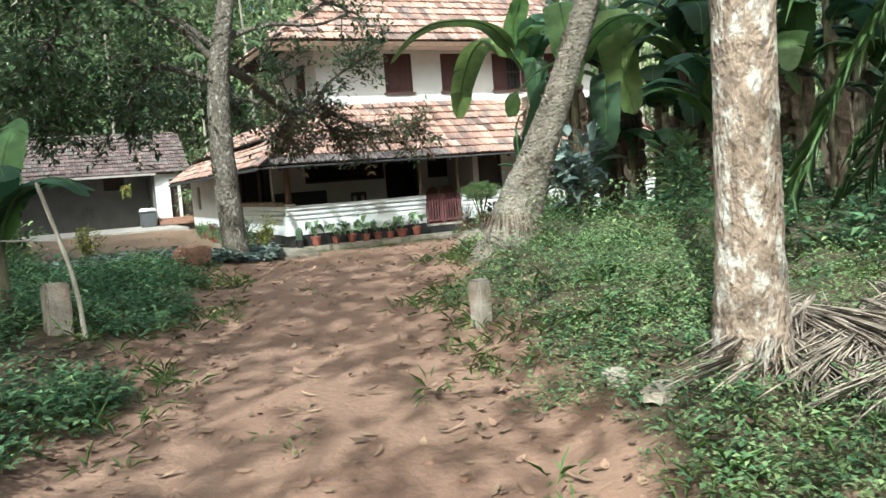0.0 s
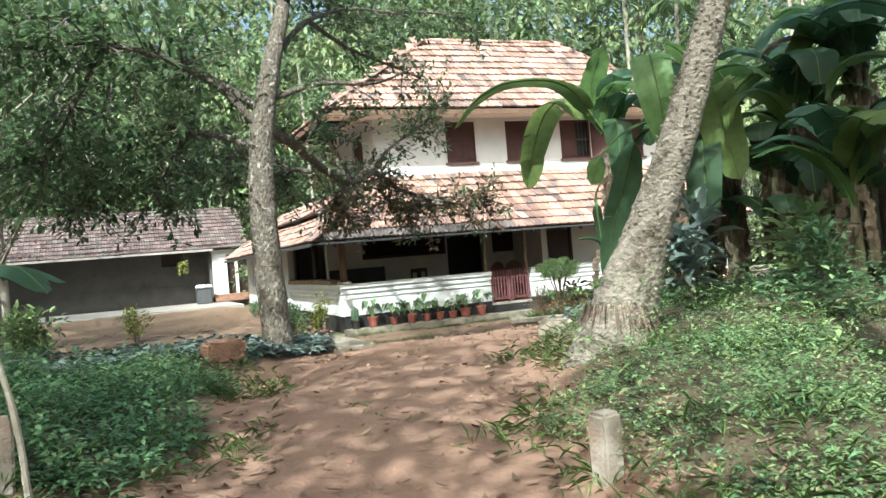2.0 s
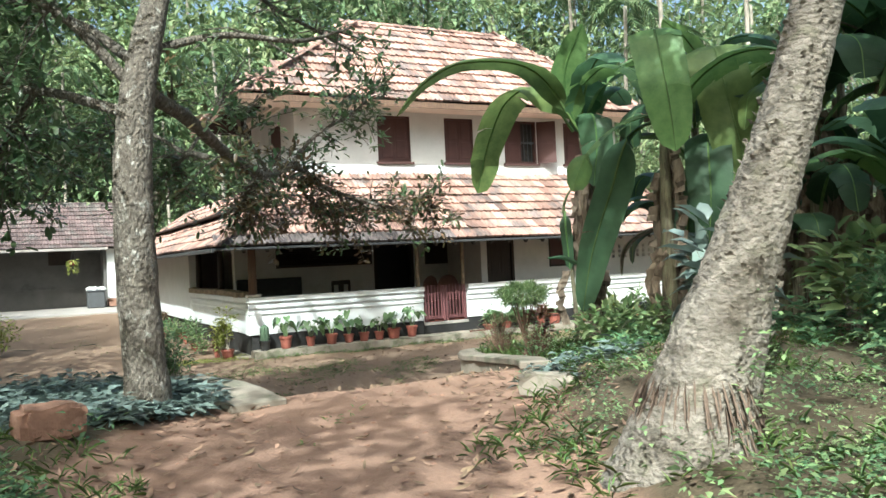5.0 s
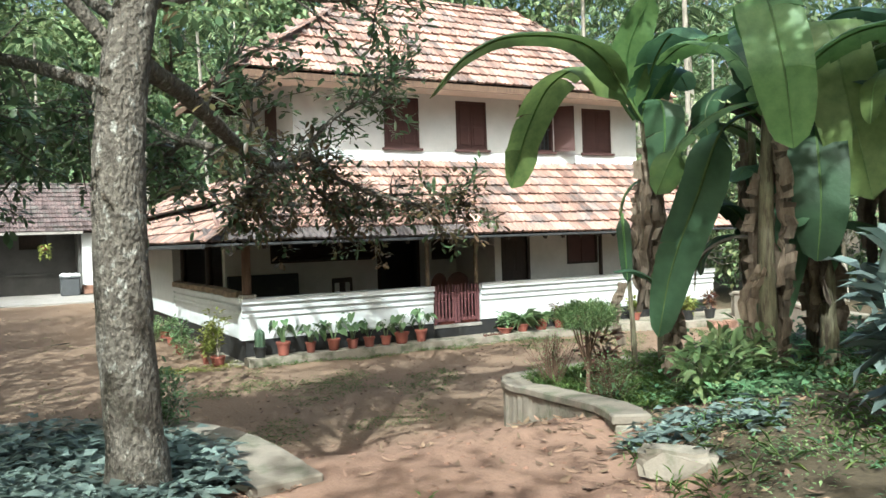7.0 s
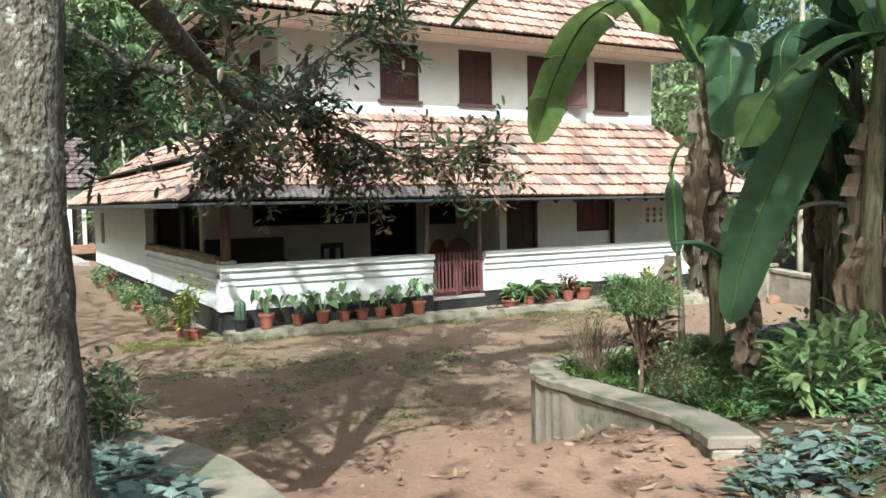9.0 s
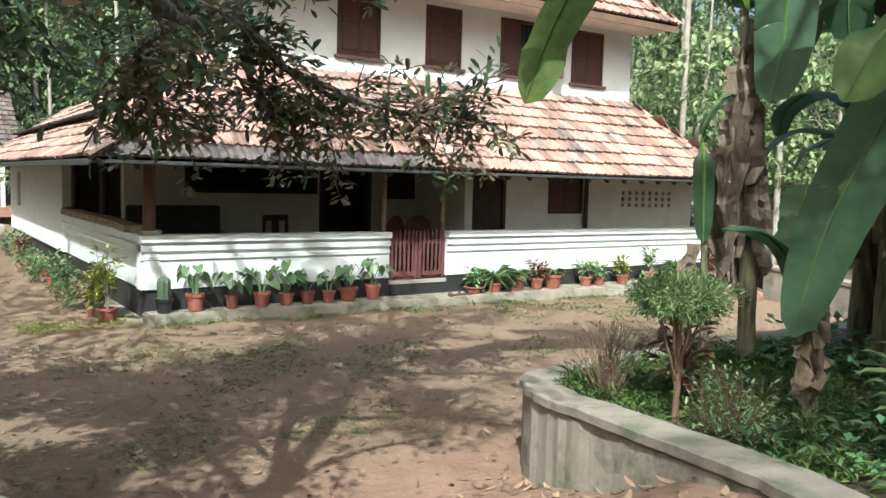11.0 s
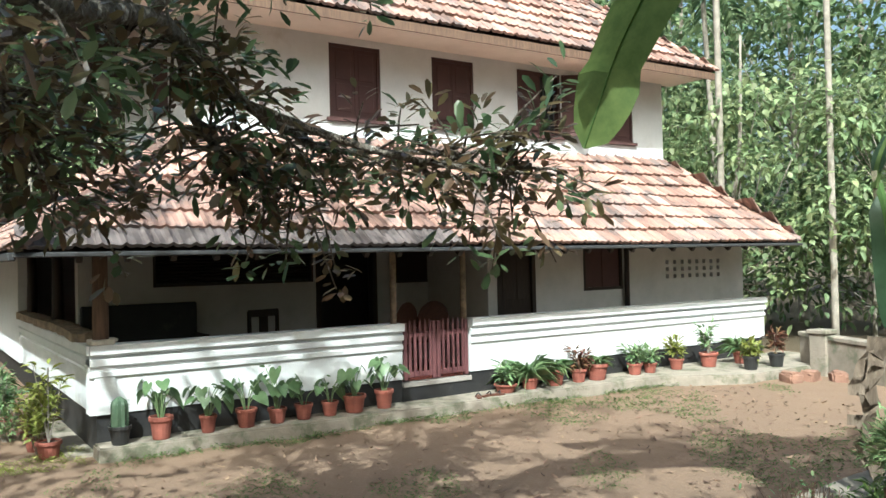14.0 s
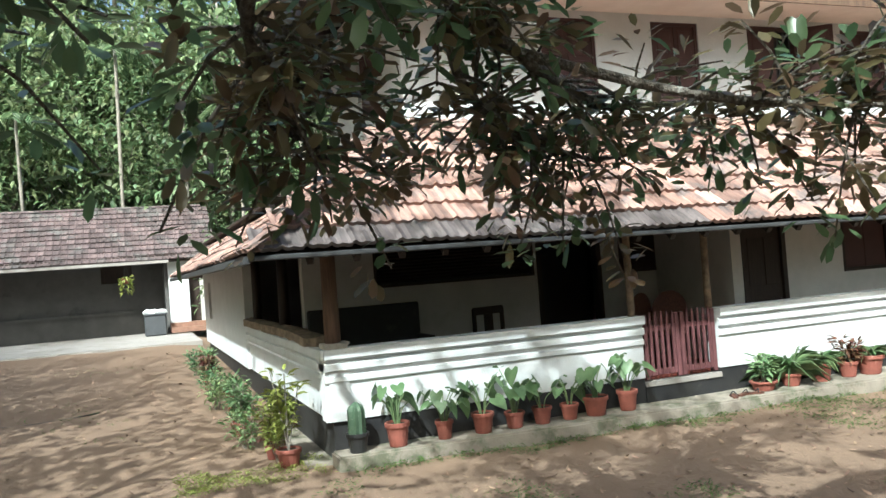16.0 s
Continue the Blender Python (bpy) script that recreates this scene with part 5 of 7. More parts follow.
def build_bananas():
    banana(3.05, -7.28, 2.9, (-0.17, 0.08), [(255, 50, 2.0, 110, 0.5, 1), (330, 55, 2.2, 100, 0.5, 0), (20, 50, 2.0, 110, 0.5, 1)], 1, 11, 0.075,
           "tall banana plant with torn green and withered brown leaves",
           hung=[([(2.84, -7.25, 3.55), (2.21, -7.14, 4.38), (1.43, -6.82, 4.53), (0.91, -6.53, 4.32), (0.53, -6.3, 3.86)], 0.58, 0),
                 ([(2.82, -7.12, 3.6), (2.55, -6.75, 4.25), (2.45, -6.05, 4.2), (2.45, -5.45, 3.65), (2.5, -4.97, 2.94)], 0.56, 0),
                 ([(2.8, -7.21, 3.61), (2.57, -7.31, 4.3), (2.59, -7.71, 4.9)], 0.42, 0),
                 ([(2.83, -7.27, 3.73), (2.82, -7.56, 3.74), (2.82, -7.61, 3.32), (2.8, -7.53, 2.8)], 0.42, 1)])
    banana(2.78, -7.06, 1.9, (-0.12, 0.05), [(330, 60, 0.8, 90, 0.14, 1)], 16, 1, 0.035, "slender young banana plant with a folded pale leaf",
           hung=[([(2.68, -7.02, 2.5), (2.64, -7.08, 2.3), (2.66, -7.08, 2.0), (2.69, -7.07, 1.7)], 0.14, 1)])
    banana(2.15, -8.4, 0.9, (-0.05, 0.1), [(150, 62, 1.0, 95, 0.3, 1), (30, 60, 1.1, 90, 0.3, 0)], 2, 3, 0.06, "short banana sucker with few leaves")
    banana(2.48, -9.2, 2.65, (-0.09, -0.14), [(300, 55, 2.2, 110, 0.6, 0), (45, 50, 2.2, 100, 0.55, 1), (100, 60, 2.0, 110, 0.5, 0)], 15, 7, 0.10, "tall banana plant with one long dark hanging leaf",
           hung=[([(2.31, -9.4, 3.42), (1.86, -9.28, 3.33), (1.5, -9.1, 3.01), (1.39, -8.93, 2.61)], 0.36, 0),
                 ([(2.4, -9.34, 3.39), (2.11, -9.08, 3.21), (1.99, -8.85, 2.6), (1.89, -8.59, 1.91), (1.82, -8.46, 1.24)], 0.40, 1),
                 ([(2.38, -9.41, 3.37), (1.98, -9.69, 4.24), (1.92, -9.9, 3.6), (2.0, -9.91, 2.93)], 0.5, 0)])
    banana(4.1, -9.9, 2.6, (0.1, 0.0), [(240, 45, 2.0, 150, 0.62, 1), (300, 55, 2.2, 110, 0.6, 0), (120, 55, 1.9, 110, 0.5, 1), (45, 50, 2.2, 100, 0.55, 1), (270, 78, 1.6, 30, 0.5, 0)], 3, 9, 0.11, skirt=5,
           hung=[([(4.0, -9.8, 2.75), (3.2, -9.1, 2.6), (3.0, -8.95, 1.99), (2.9, -8.9, 1.21)], 0.50, 1)])
    banana(3.75, -8.95, 2.5, (-0.1, 0.0), [(95, 70, 1.9, 60, 0.5, 0), (0, 60, 2.0, 110, 0.5, 1), (290, 60, 2.0, 100, 0.5, 0), (180, 74, 2.0, 60, 0.5, 0)], 4, 7, 0.10, skirt=3,
           hung=[([(3.64, -8.95, 3.27), (2.97, -9.42, 3.17), (2.82, -9.56, 2.52), (2.80, -9.52, 1.95)], 0.48, 1),
                 ([(3.64, -8.95, 3.24), (3.04, -9.48, 4.2), (3.06, -9.72, 3.31), (3.17, -9.84, 2.5)], 0.58, 0)])
    banana(4.7, -10.6, 2.9, (0.0, 0.1), [(170, 45, 2.2, 130, 0.6, 1), (225, 50, 2.2, 130, 0.6, 1), (275, 60, 2.0, 100, 0.6, 0), (100, 60, 2.1, 100, 0.55, 0), (330, 50, 2.1, 110, 0.55, 1), (200, 78, 1.7, 40, 0.5, 0)], 5, 8, 0.12, skirt=8)
    banana(5.6, -8.9, 3.1, (0.1, 0.1), [(185, 55, 2.3, 120, 0.6, 0), (235, 50, 2.2, 130, 0.6, 1), (295, 60, 2.0, 100, 0.55, 0), (60, 60, 2.2, 100, 0.55, 1), (130, 60, 2.2, 100, 0.55, 0)], 6, 8, 0.12, skirt=7)
    banana(4.3, -7.9, 2.9, (0.0, 0.0), [(180, 35, 1.9, 150, 0.55, 1), (140, 60, 1.9, 110, 0.5, 1), (230, 60, 2.0, 120, 0.55, 1), (320, 60, 2.0, 100, 0.55, 0), (20, 60, 2.0, 100, 0.55, 1)], 7, 8, 0.10, skirt=5)
    banana(3.9, -12.4, 2.5, (-0.1, 0.0), [(175, 55, 2.0, 120, 0.55, 0), (225, 45, 2.0, 140, 0.55, 1), (130, 60, 2.0, 100, 0.55, 1), (280, 55, 1.9, 120, 0.5, 0), (40, 60, 1.9, 100, 0.5, 1)], 8, 7, 0.11, skirt=8)
    banana(6.6, -11.2, 3.2, (0.1, 0.1), [(180, 55, 2.3, 110, 0.6, 1), (230, 50, 2.2, 130, 0.6, 1), (110, 60, 2.2, 100, 0.6, 0), (300, 55, 2.1, 110, 0.55, 1), (20, 60, 2.0, 100, 0.5, 1)], 9, 6, 0.12, skirt=7)
    banana(6.2, -14.2, 3.0, (0.0, 0.0), [(175, 50, 2.2, 120, 0.6, 1), (225, 55, 2.2, 120, 0.6, 0), (125, 60, 2.2, 100, 0.6, 1), (280, 55, 2.1, 110, 0.55, 1), (40, 60, 2.0, 100, 0.5, 0)], 10, 6, 0.12, skirt=7)
    banana(4.9, -9.6, 1.3, (0.0, 0.0), [(200, 55, 1.8, 110, 0.5, 1), (150, 60, 1.7, 100, 0.5, 0), (250, 50, 1.7, 120, 0.5, 1), (100, 60, 1.6, 100, 0.5, 1)], 12, 3, 0.08, skirt=3)
    banana(2.9, -11.9, 1.2, (0.0, 0.0), [(190, 60, 1.7, 110, 0.5, 1), (140, 60, 1.6, 100, 0.45, 1), (240, 55, 1.6, 110, 0.5, 0), (90, 60, 1.6, 100, 0.45, 1)], 13, 3, 0.08, skirt=2)
    banana(5.2, -12.8, 1.6, (0.0, 0.0), [(190, 55, 2.0, 110, 0.55, 1), (150, 60, 1.9, 100, 0.5, 1), (240, 55, 1.9, 110, 0.55, 0), (100, 60, 1.6, 100, 0.5, 1)], 14, 4, 0.09, skirt=4)
    banana(-5.62, -14.2, 0.55, (0.0, 0.0), [(60, 75, 1.15, 45, 0.30, 0), (0, 60, 1.0, 110, 0.28, 1), (330, 55, 1.0, 120, 0.28, 1), (200, 60, 1.0, 110, 0.28, 1), (280, 60, 1.0, 120, 0.26, 1)], 11, 0, 0.05, "young banana shoot with upright leaves")


build_bananas()

# ---- things of the house front ----
def at_ground(x, y):
    return float(height(x, y))


def build_gate():
    g = empty("wooden_gate", (3.91, 0.06, 0.5), label="low double picket gate in red oxide paint, closed", category="gate")
    w = 1.12
    for k, (a, b) in enumerate(((0.03, w / 2 - 0.012), (w / 2 + 0.012, w - 0.03))):
        leaf = part("gate_leaf", boxes((a, a + 0.055, 0, 0.045, 0.02, 0.80), (b - 0.055, b, 0, 0.045, 0.02, 0.80), (a + 0.055, b - 0.055, 0.005, 0.04, 0.06, 0.135), (a + 0.055, b - 0.055, 0.005, 0.04, 0.60, 0.665), bevel=0.004), GATE, g)
        n = 5
        for i in range(n):
            x = a + 0.095 + (b - a - 0.19) * i / (n - 1)
            bm = bmesh.new()
            box(bm, x - 0.017, x + 0.017, -0.012, 0.008, 0.07, 0.76)
            tip = box(bm, x - 0.017, x + 0.017, -0.012, 0.008, 0.76, 0.83)
            for v in bm.verts:
                if v.co.z > 0.8:
                    v.co.x = x + (v.co.x - x) * 0.25
            part("picket", bm, GATE, leaf)
    part("sill", boxes((0.0, w, -0.03, 0.12, -0.06, 0.0)), PALEFLOOR, g, "worn cement threshold")
    for x in (-0.012, w + 0.004):
        part("hinge_strip", boxes((x, x + 0.008, 0.0, 0.05, 0.1, 0.7)), DARKWOOD, g)


build_gate()


def post(name, x, y, z0, z1, r, label, material, base=False):
    p = empty(name, (x, y, z0), label=label, category="post", group="verandah posts")
    v, f = tube([(0, 0, 0.0), (0, 0, (z1 - z0) * 0.3), (0.004, 0, (z1 - z0) * 0.7), (0, 0, z1 - z0)], [r * 1.05, r, r * 0.97, r], 10, 0.04, int(x * 10))
    raw("shaft", v, f, material, p, smooth=True)
    part("capital", boxes((-r * 1.25, r * 1.25, -r * 1.25, r * 1.25, z1 - z0 - 0.06, z1 - z0), bevel=0.01), material, p)
    if base:
        part("base_stone", boxes((-r * 1.5, r * 1.5, -r * 1.5, r * 1.5, 0, 0.06), bevel=0.012), ROCK, p, "pale stone base")
    return p


post("wooden_post", 0.14, 0.14, 1.30, 2.50, 0.085, "thick brown timber corner post on the parapet", POSTWOOD, True)
post("wooden_post", 3.83, 0.13, 1.30, 2.50, 0.045, "slim weathered timber post beside the gate", PALEWOOD)
post("wooden_post", 4.98, 0.13, 1.30, 2.50, 0.045, "slim weathered timber post beside the gate", PALEWOOD)
post("wooden_post", 8.52, 0.34, 1.30, 2.50, 0.045, "slim dark timber post before the corner room", DARKWOOD)
post("wooden_post", 0.14, 3.0, 1.30, 2.50, 0.075, "dark timber post on the side parapet", DARKWOOD)
post("wooden_post", 0.14, 5.6, 1.30, 2.50, 0.075, "dark timber post on the side parapet", DARKWOOD)


def build_plank():
    """A warped old beam that lies along the side parapet."""
    p = empty("timber_beam", (0.08, 0.4, 1.30), label="old warped timber beam lying on the side parapet", category="timber beam")
    line = [(0.02, 0.15, 0.05), (0.0, 0.6, 0.06), (0.03, 1.8, 0.075), (0.0, 3.2, 0.08), (0.02, 4.8, 0.07), (0.0, 5.7, 0.075)]
    pts = smooth_line(line, 5)
    bm = bmesh.new()
    rows = []
    rng = random.Random(8)
    for i, q in enumerate(pts):
        w, h = 0.12 * (0.5 if i == 0 else 1) + rng.uniform(-0.014, 0.014), 0.065 + rng.uniform(-0.010, 0.010)
        rows.append([bm.verts.new(q + Vector((a * w, 0, b * h))) for a, b in ((-1, -1), (1, -1), (1, 0.7), (0.2, 1), (-1, 0.6))])
    for a, b in zip(rows, rows[1:]):
        for k in range(5):
            bm.faces.new((a[k], a[(k + 1) % 5], b[(k + 1) % 5], b[k]))
    bm.faces.new(rows[0][::-1])
    bm.faces.new(rows[-1])
    bmesh.ops.recalc_face_normals(bm, faces=bm.faces)
    part("beam", bm, PALEWOOD, p)
    bm = bmesh.new()
    bmesh.ops.create_icosphere(bm, subdivisions=2, radius=0.1)
    for v in bm.verts:
        v.co = Vector((v.co.x * 1.6 + 0.10, v.co.y * 0.9 - 0.22, v.co.z * 0.35 + 0.035)) + Vector(noise.noise_vector(v.co * 9)) * 0.02
    tagged(part("loose_stone", bm, ROCK, None), "pale broken stone lying on the parapet corner", "stone").location = p.location


build_plank()


def shutter_leaf(name, parent, w, h, thick=0.035, slats=0):
    bm = boxes((0, w, 0, thick, 0, h), bevel=0.004)
    ob = part(name, bm, SHUTTER, parent)
    for z0, z1 in ((0.06, h * 0.47), (h * 0.53, h - 0.06)):
        part("panel", boxes((0.06, w - 0.06, -0.012, 0.0, z0, z1), bevel=0.006), SHUTTER, ob)
    return ob


def build_windows():
    for k, (a, b) in enumerate(UP_WINDOWS):
        w, h = b - a, 1.09
        win = empty("window_%d" % (k + 1), (a, UP_Y, 4.23), label="upper window with one maroon shutter open and bars behind" if k == 2 else "upper window with closed maroon wooden shutters", category="window", kind="structure")
        part("frame", boxes((0, 0.05, 0.02, 0.12, 0, h), (w - 0.05, w, 0.02, 0.12, 0, h), (0.05, w - 0.05, 0.02, 0.12, h - 0.05, h), (0.05, w - 0.05, 0.02, 0.12, 0, 0.05)), SHUTTER, win)
        part("sill", boxes((-0.05, w + 0.05, -0.06, 0.02, -0.05, 0.0)), SHUTTER, win)
        if k == 2:
            left = shutter_leaf("shutter", win, w * 0.5, h - 0.02)
            left.location = (0.0, -0.02, 0.01)
            right = shutter_leaf("shutter", win, w * 0.5, h - 0.02)
            right.matrix_local = Matrix.Translation((w, -0.03, 0.01)) @ Matrix.Rotation(radians(-35), 4, "Z")
            for i in range(4):
                x = w * 0.52 + i * w * 0.12
                part("bar", boxes((x, x + 0.015, 0.06, 0.075, 0.05, h - 0.05)), GREYBUCKET, win)
            part("bar", boxes((w * 0.5, w - 0.05, 0.055, 0.08, h * 0.48, h * 0.52)), GREYBUCKET, win)
            # Black sheet in place of the room's darkness.
            part("room_shade_sheet", boxes((w * 0.45, w, 0.18, 0.2, 0, h)), BLACK, win, "black sheet standing in for the unlit room behind")
        else:
            for i in range(2):
                leaf = shutter_leaf("shutter", win, w / 2 - 0.055, h - 0.1)
                leaf.location = (0.05 + i * (w / 2 - 0.05) + 0.003, 0.035, 0.05)
    # ground floor window, side window and doors
    win = empty("window_5", (7.60, 0.42, 1.58), label="dark closed timber window beside the room door", category="window", kind="structure")
    part("frame", boxes((0, 0.05, 0.0, 0.1, 0, 0.75), (0.85, 0.90, 0.0, 0.1, 0, 0.75), (0.05, 0.85, 0.0, 0.1, 0.7, 0.75), (0.05, 0.85, 0.0, 0.1, 0, 0.05)), DARKWOOD, win)
    for i in range(2):
        part("shutter", boxes((0.055 + 0.4 * i, 0.445 + 0.4 * i, 0.03, 0.06, 0.05, 0.7), bevel=0.004), SHUTTER, win)
    win = empty("window_6", (5.0, 2.1, 1.78), label="dark timber window at the back of the verandah", category="window", kind="structure")
    part("frame", boxes((0, 0.04, -0.01, 0.1, 0, 0.57), (0.71, 0.75, -0.01, 0.1, 0, 0.57), (0.04, 0.71, -0.01, 0.1, 0, 0.04)), DARKWOOD, win)
    part("shutter", boxes((0.04, 0.71, 0.03, 0.06, 0.04, 0.57)), DARKWOOD, win)
    win = empty("window_7", (1.2, 2.1, 1.85), label="long dark louvred opening at the back of the verandah", category="window", kind="structure")
    part("frame", boxes((0, 2.38, 0.0, 0.12, 0.46, 0.5), (0, 2.38, 0.0, 0.12, 0.0, 0.04), (0, 0.04, 0.0, 0.12, 0.04, 0.46), (2.34, 2.38, 0.0, 0.12, 0.04, 0.46)), DARKWOOD, win)
    for i in range(9):
        part("slat", box(bmesh.new(), 0.04, 2.34, 0, 0.05, 0, 0.012, m=Matrix.Translation((0, 0.03, 0.06 + i * 0.045)) @ Matrix.Rotation(radians(40), 4, "X")), DARKWOOD, win)
    # Black sheet behind the slats stands for the shade inside.
    part("shade_backing", boxes((0.0, 2.38, 0.14, 0.16, 0.0, 0.5)), BLACK, win)
    d = empty("door_1", (3.62, 2.1, 0.5), label="open dark doorway into the house", category="door", kind="structure")
    part("frame", boxes((0, 0.07, -0.02, 0.14, 0, 1.85), (0.99, 1.06, -0.02, 0.14, 0, 1.85), (0.07, 0.99, -0.02, 0.14, 1.78, 1.85)), DARKWOOD, d)
    leaf = part("door_leaf", boxes((0, 0.44, 0, 0.04, 0.02, 1.76), bevel=0.004), DARKWOOD, d)
    leaf.matrix_local = Matrix.Translation((0.08, 0.12, 0)) @ Matrix.Rotation(radians(75), 4, "Z")
    # Black sheet in place of the hall's darkness.
    part("hall_shade_sheet", boxes((-0.3, 1.4, 0.9, 0.95, 0, 2.2)), BLACK, d, "black sheet standing in for the unlit hall behind the door")
    d = empty("door_2", (5.82, 0.42, 0.5), label="dark panelled door of the corner room, closed", category="door", kind="structure")
    part("frame", boxes((0, 0.07, -0.015, 0.1, 0, 1.86), (0.68, 0.75, -0.015, 0.1, 0, 1.86), (0.07, 0.68, -0.015, 0.1, 1.8, 1.86)), DARKWOOD, d)
    leaf = part("door_leaf", boxes((0.075, 0.675, 0.03, 0.07, 0.02, 1.79)), DARKWOOD, d)
    for x in (0.12, 0.40):
        for z in (0.15, 1.0):
            part("panel", boxes((x, x + 0.23, 0.02, 0.03, z, z + 0.65), bevel=0.004), DARKWOOD, leaf)
    win = empty("window_8", (1.5, 2.3, 4.3), label="dark side window of the upper storey", category="window", kind="structure")
    part("shutter", boxes((0.05, 0.09, 0.02, 0.98, 0.02, 0.93)), SHUTTER, win)
    win = empty("window_9", (0.0, 12.6, 1.2), label="narrow dark window in the side wall", category="window", kind="structure")
    part("shutter", boxes((0.06, 0.10, 0.02, 0.68, 0.02, 0.88)), DARKWOOD, win)


build_windows()


def chair(x, y, z, turn, material, label, cane=False):
    c = empty("armchair", (x, y, z), label=label, category="chair", group="verandah chairs")
    c.rotation_euler.z = radians(turn)
    part("seat", boxes((-0.26, 0.26, -0.25, 0.25, 0.38, 0.43), bevel=0.015), material, c)
    for sx in (-0.25, 0.21):
        for sy in (-0.25, 0.21):
            part("leg", boxes((sx, sx + 0.04, sy, sy + 0.04, 0, 0.38 if sy < 0 else 0.40)), material, c)
        part("armrest", boxes((sx - 0.02, sx + 0.06, -0.30, 0.22, 0.62, 0.655), bevel=0.012), material, c)
        part("arm_post", boxes((sx, sx + 0.04, -0.25, -0.21, 0.43, 0.62)), material, c)
    if cane:
        bm = bmesh.new()
        for r0, z0, r1, z1 in ((0, 0.43, 0, 1.0),):
            vs = []
            for k in range(15):
                a = math.pi * k / 14
                vs.append(bm.verts.new((0.27 * math.cos(a), 0.24 + 0.03 * math.sin(a), 0.72 + 0.30 * math.sin(a))))
            vs += [bm.verts.new((-0.26, 0.23, 0.43)), bm.verts.new((0.26, 0.23, 0.43))]
            bm.faces.new(vs)
        bmesh.ops.solidify(bm, geom=bm.faces[:], thickness=0.035)
        part("backrest", bm, material, c, "rounded woven cane back")
    else:
        for sx in (-0.25, 0.21):
            part("back_post", boxes((sx, sx + 0.04, 0.22, 0.26, 0.40, 1.0)), material, c)
        part("back_rail", boxes((-0.25, 0.25, 0.225, 0.255, 0.92, 1.02), bevel=0.01), material, c)
        part("back_rail", boxes((-0.21, 0.21, 0.23, 0.25, 0.55, 0.60)), material, c)
        part("splat", boxes((-0.07, 0.07, 0.235, 0.25, 0.60, 0.92)), material, c)
    return c


chair(2.40, 1.55, 0.5, 195, DARKWOOD, "dark wooden armchair on the verandah")
chair(4.55, 1.35, 0.5, 200, WICKER, "brown cane armchair with a rounded back", True)
chair(5.15, 1.35, 0.5, 170, WICKER, "brown cane armchair with a rounded back", True)


def build_settle():
    s = empty("wooden_settle", (1.0, 1.75, 0.5), label="long black wooden settle against the verandah wall", category="settle")
    part("seat", boxes((-0.75, 0.75, -0.35, 0.25, 0.36, 0.42), bevel=0.01), BLACK, s)
    part("backrest", boxes((-0.75, 0.75, 0.2, 0.26, 0.42, 1.14), bevel=0.02), BLACK, s)
    for x in (-0.75, 0.69):
        part("end_panel", boxes((x, x + 0.06, -0.35, 0.2, 0.0, 0.72), bevel=0.01), BLACK, s)


build_settle()


# ---- pots ----
def pot_mesh(r, h):
    return lathe([(0.001, 0.0), (r * 0.68, 0.0), (r * 0.74, 0.01), (r * 0.93, h * 0.80), (r * 1.04, h * 0.80), (r * 1.06, h * 0.83), (r * 1.06, h * 0.98), (r * 1.02, h), (r * 0.92, h), (r * 0.90, h * 0.86), (0.001, h * 0.86)], 18)


def heart_leaf(length, width):
    """A drooping heart-shaped leaf, its stalk end at the origin, along +x."""
    out = [(0.0, 0.0), (-0.22, 0.25), (-0.12, 0.46), (0.15, 0.50), (0.5, 0.36), (0.82, 0.15), (1.0, 0.0)]
    verts = [(a * length, b * width, -0.15 * length * max(0, a) ** 2 + 0.10 * length * b) for a, b in out]
    verts += [(a * length, -b * width, -0.15 * length * max(0, a) ** 2 + 0.10 * length * b) for a, b in out[1:-1]]
    mid = len(verts)
    verts.append((0.45 * length, 0, -0.05 * length))
    ring = [0, 1, 2, 3, 4, 5, 6, 11, 10, 9, 8, 7]
    return verts, [[mid, ring[i], ring[(i + 1) % 12]] for i in range(12)]


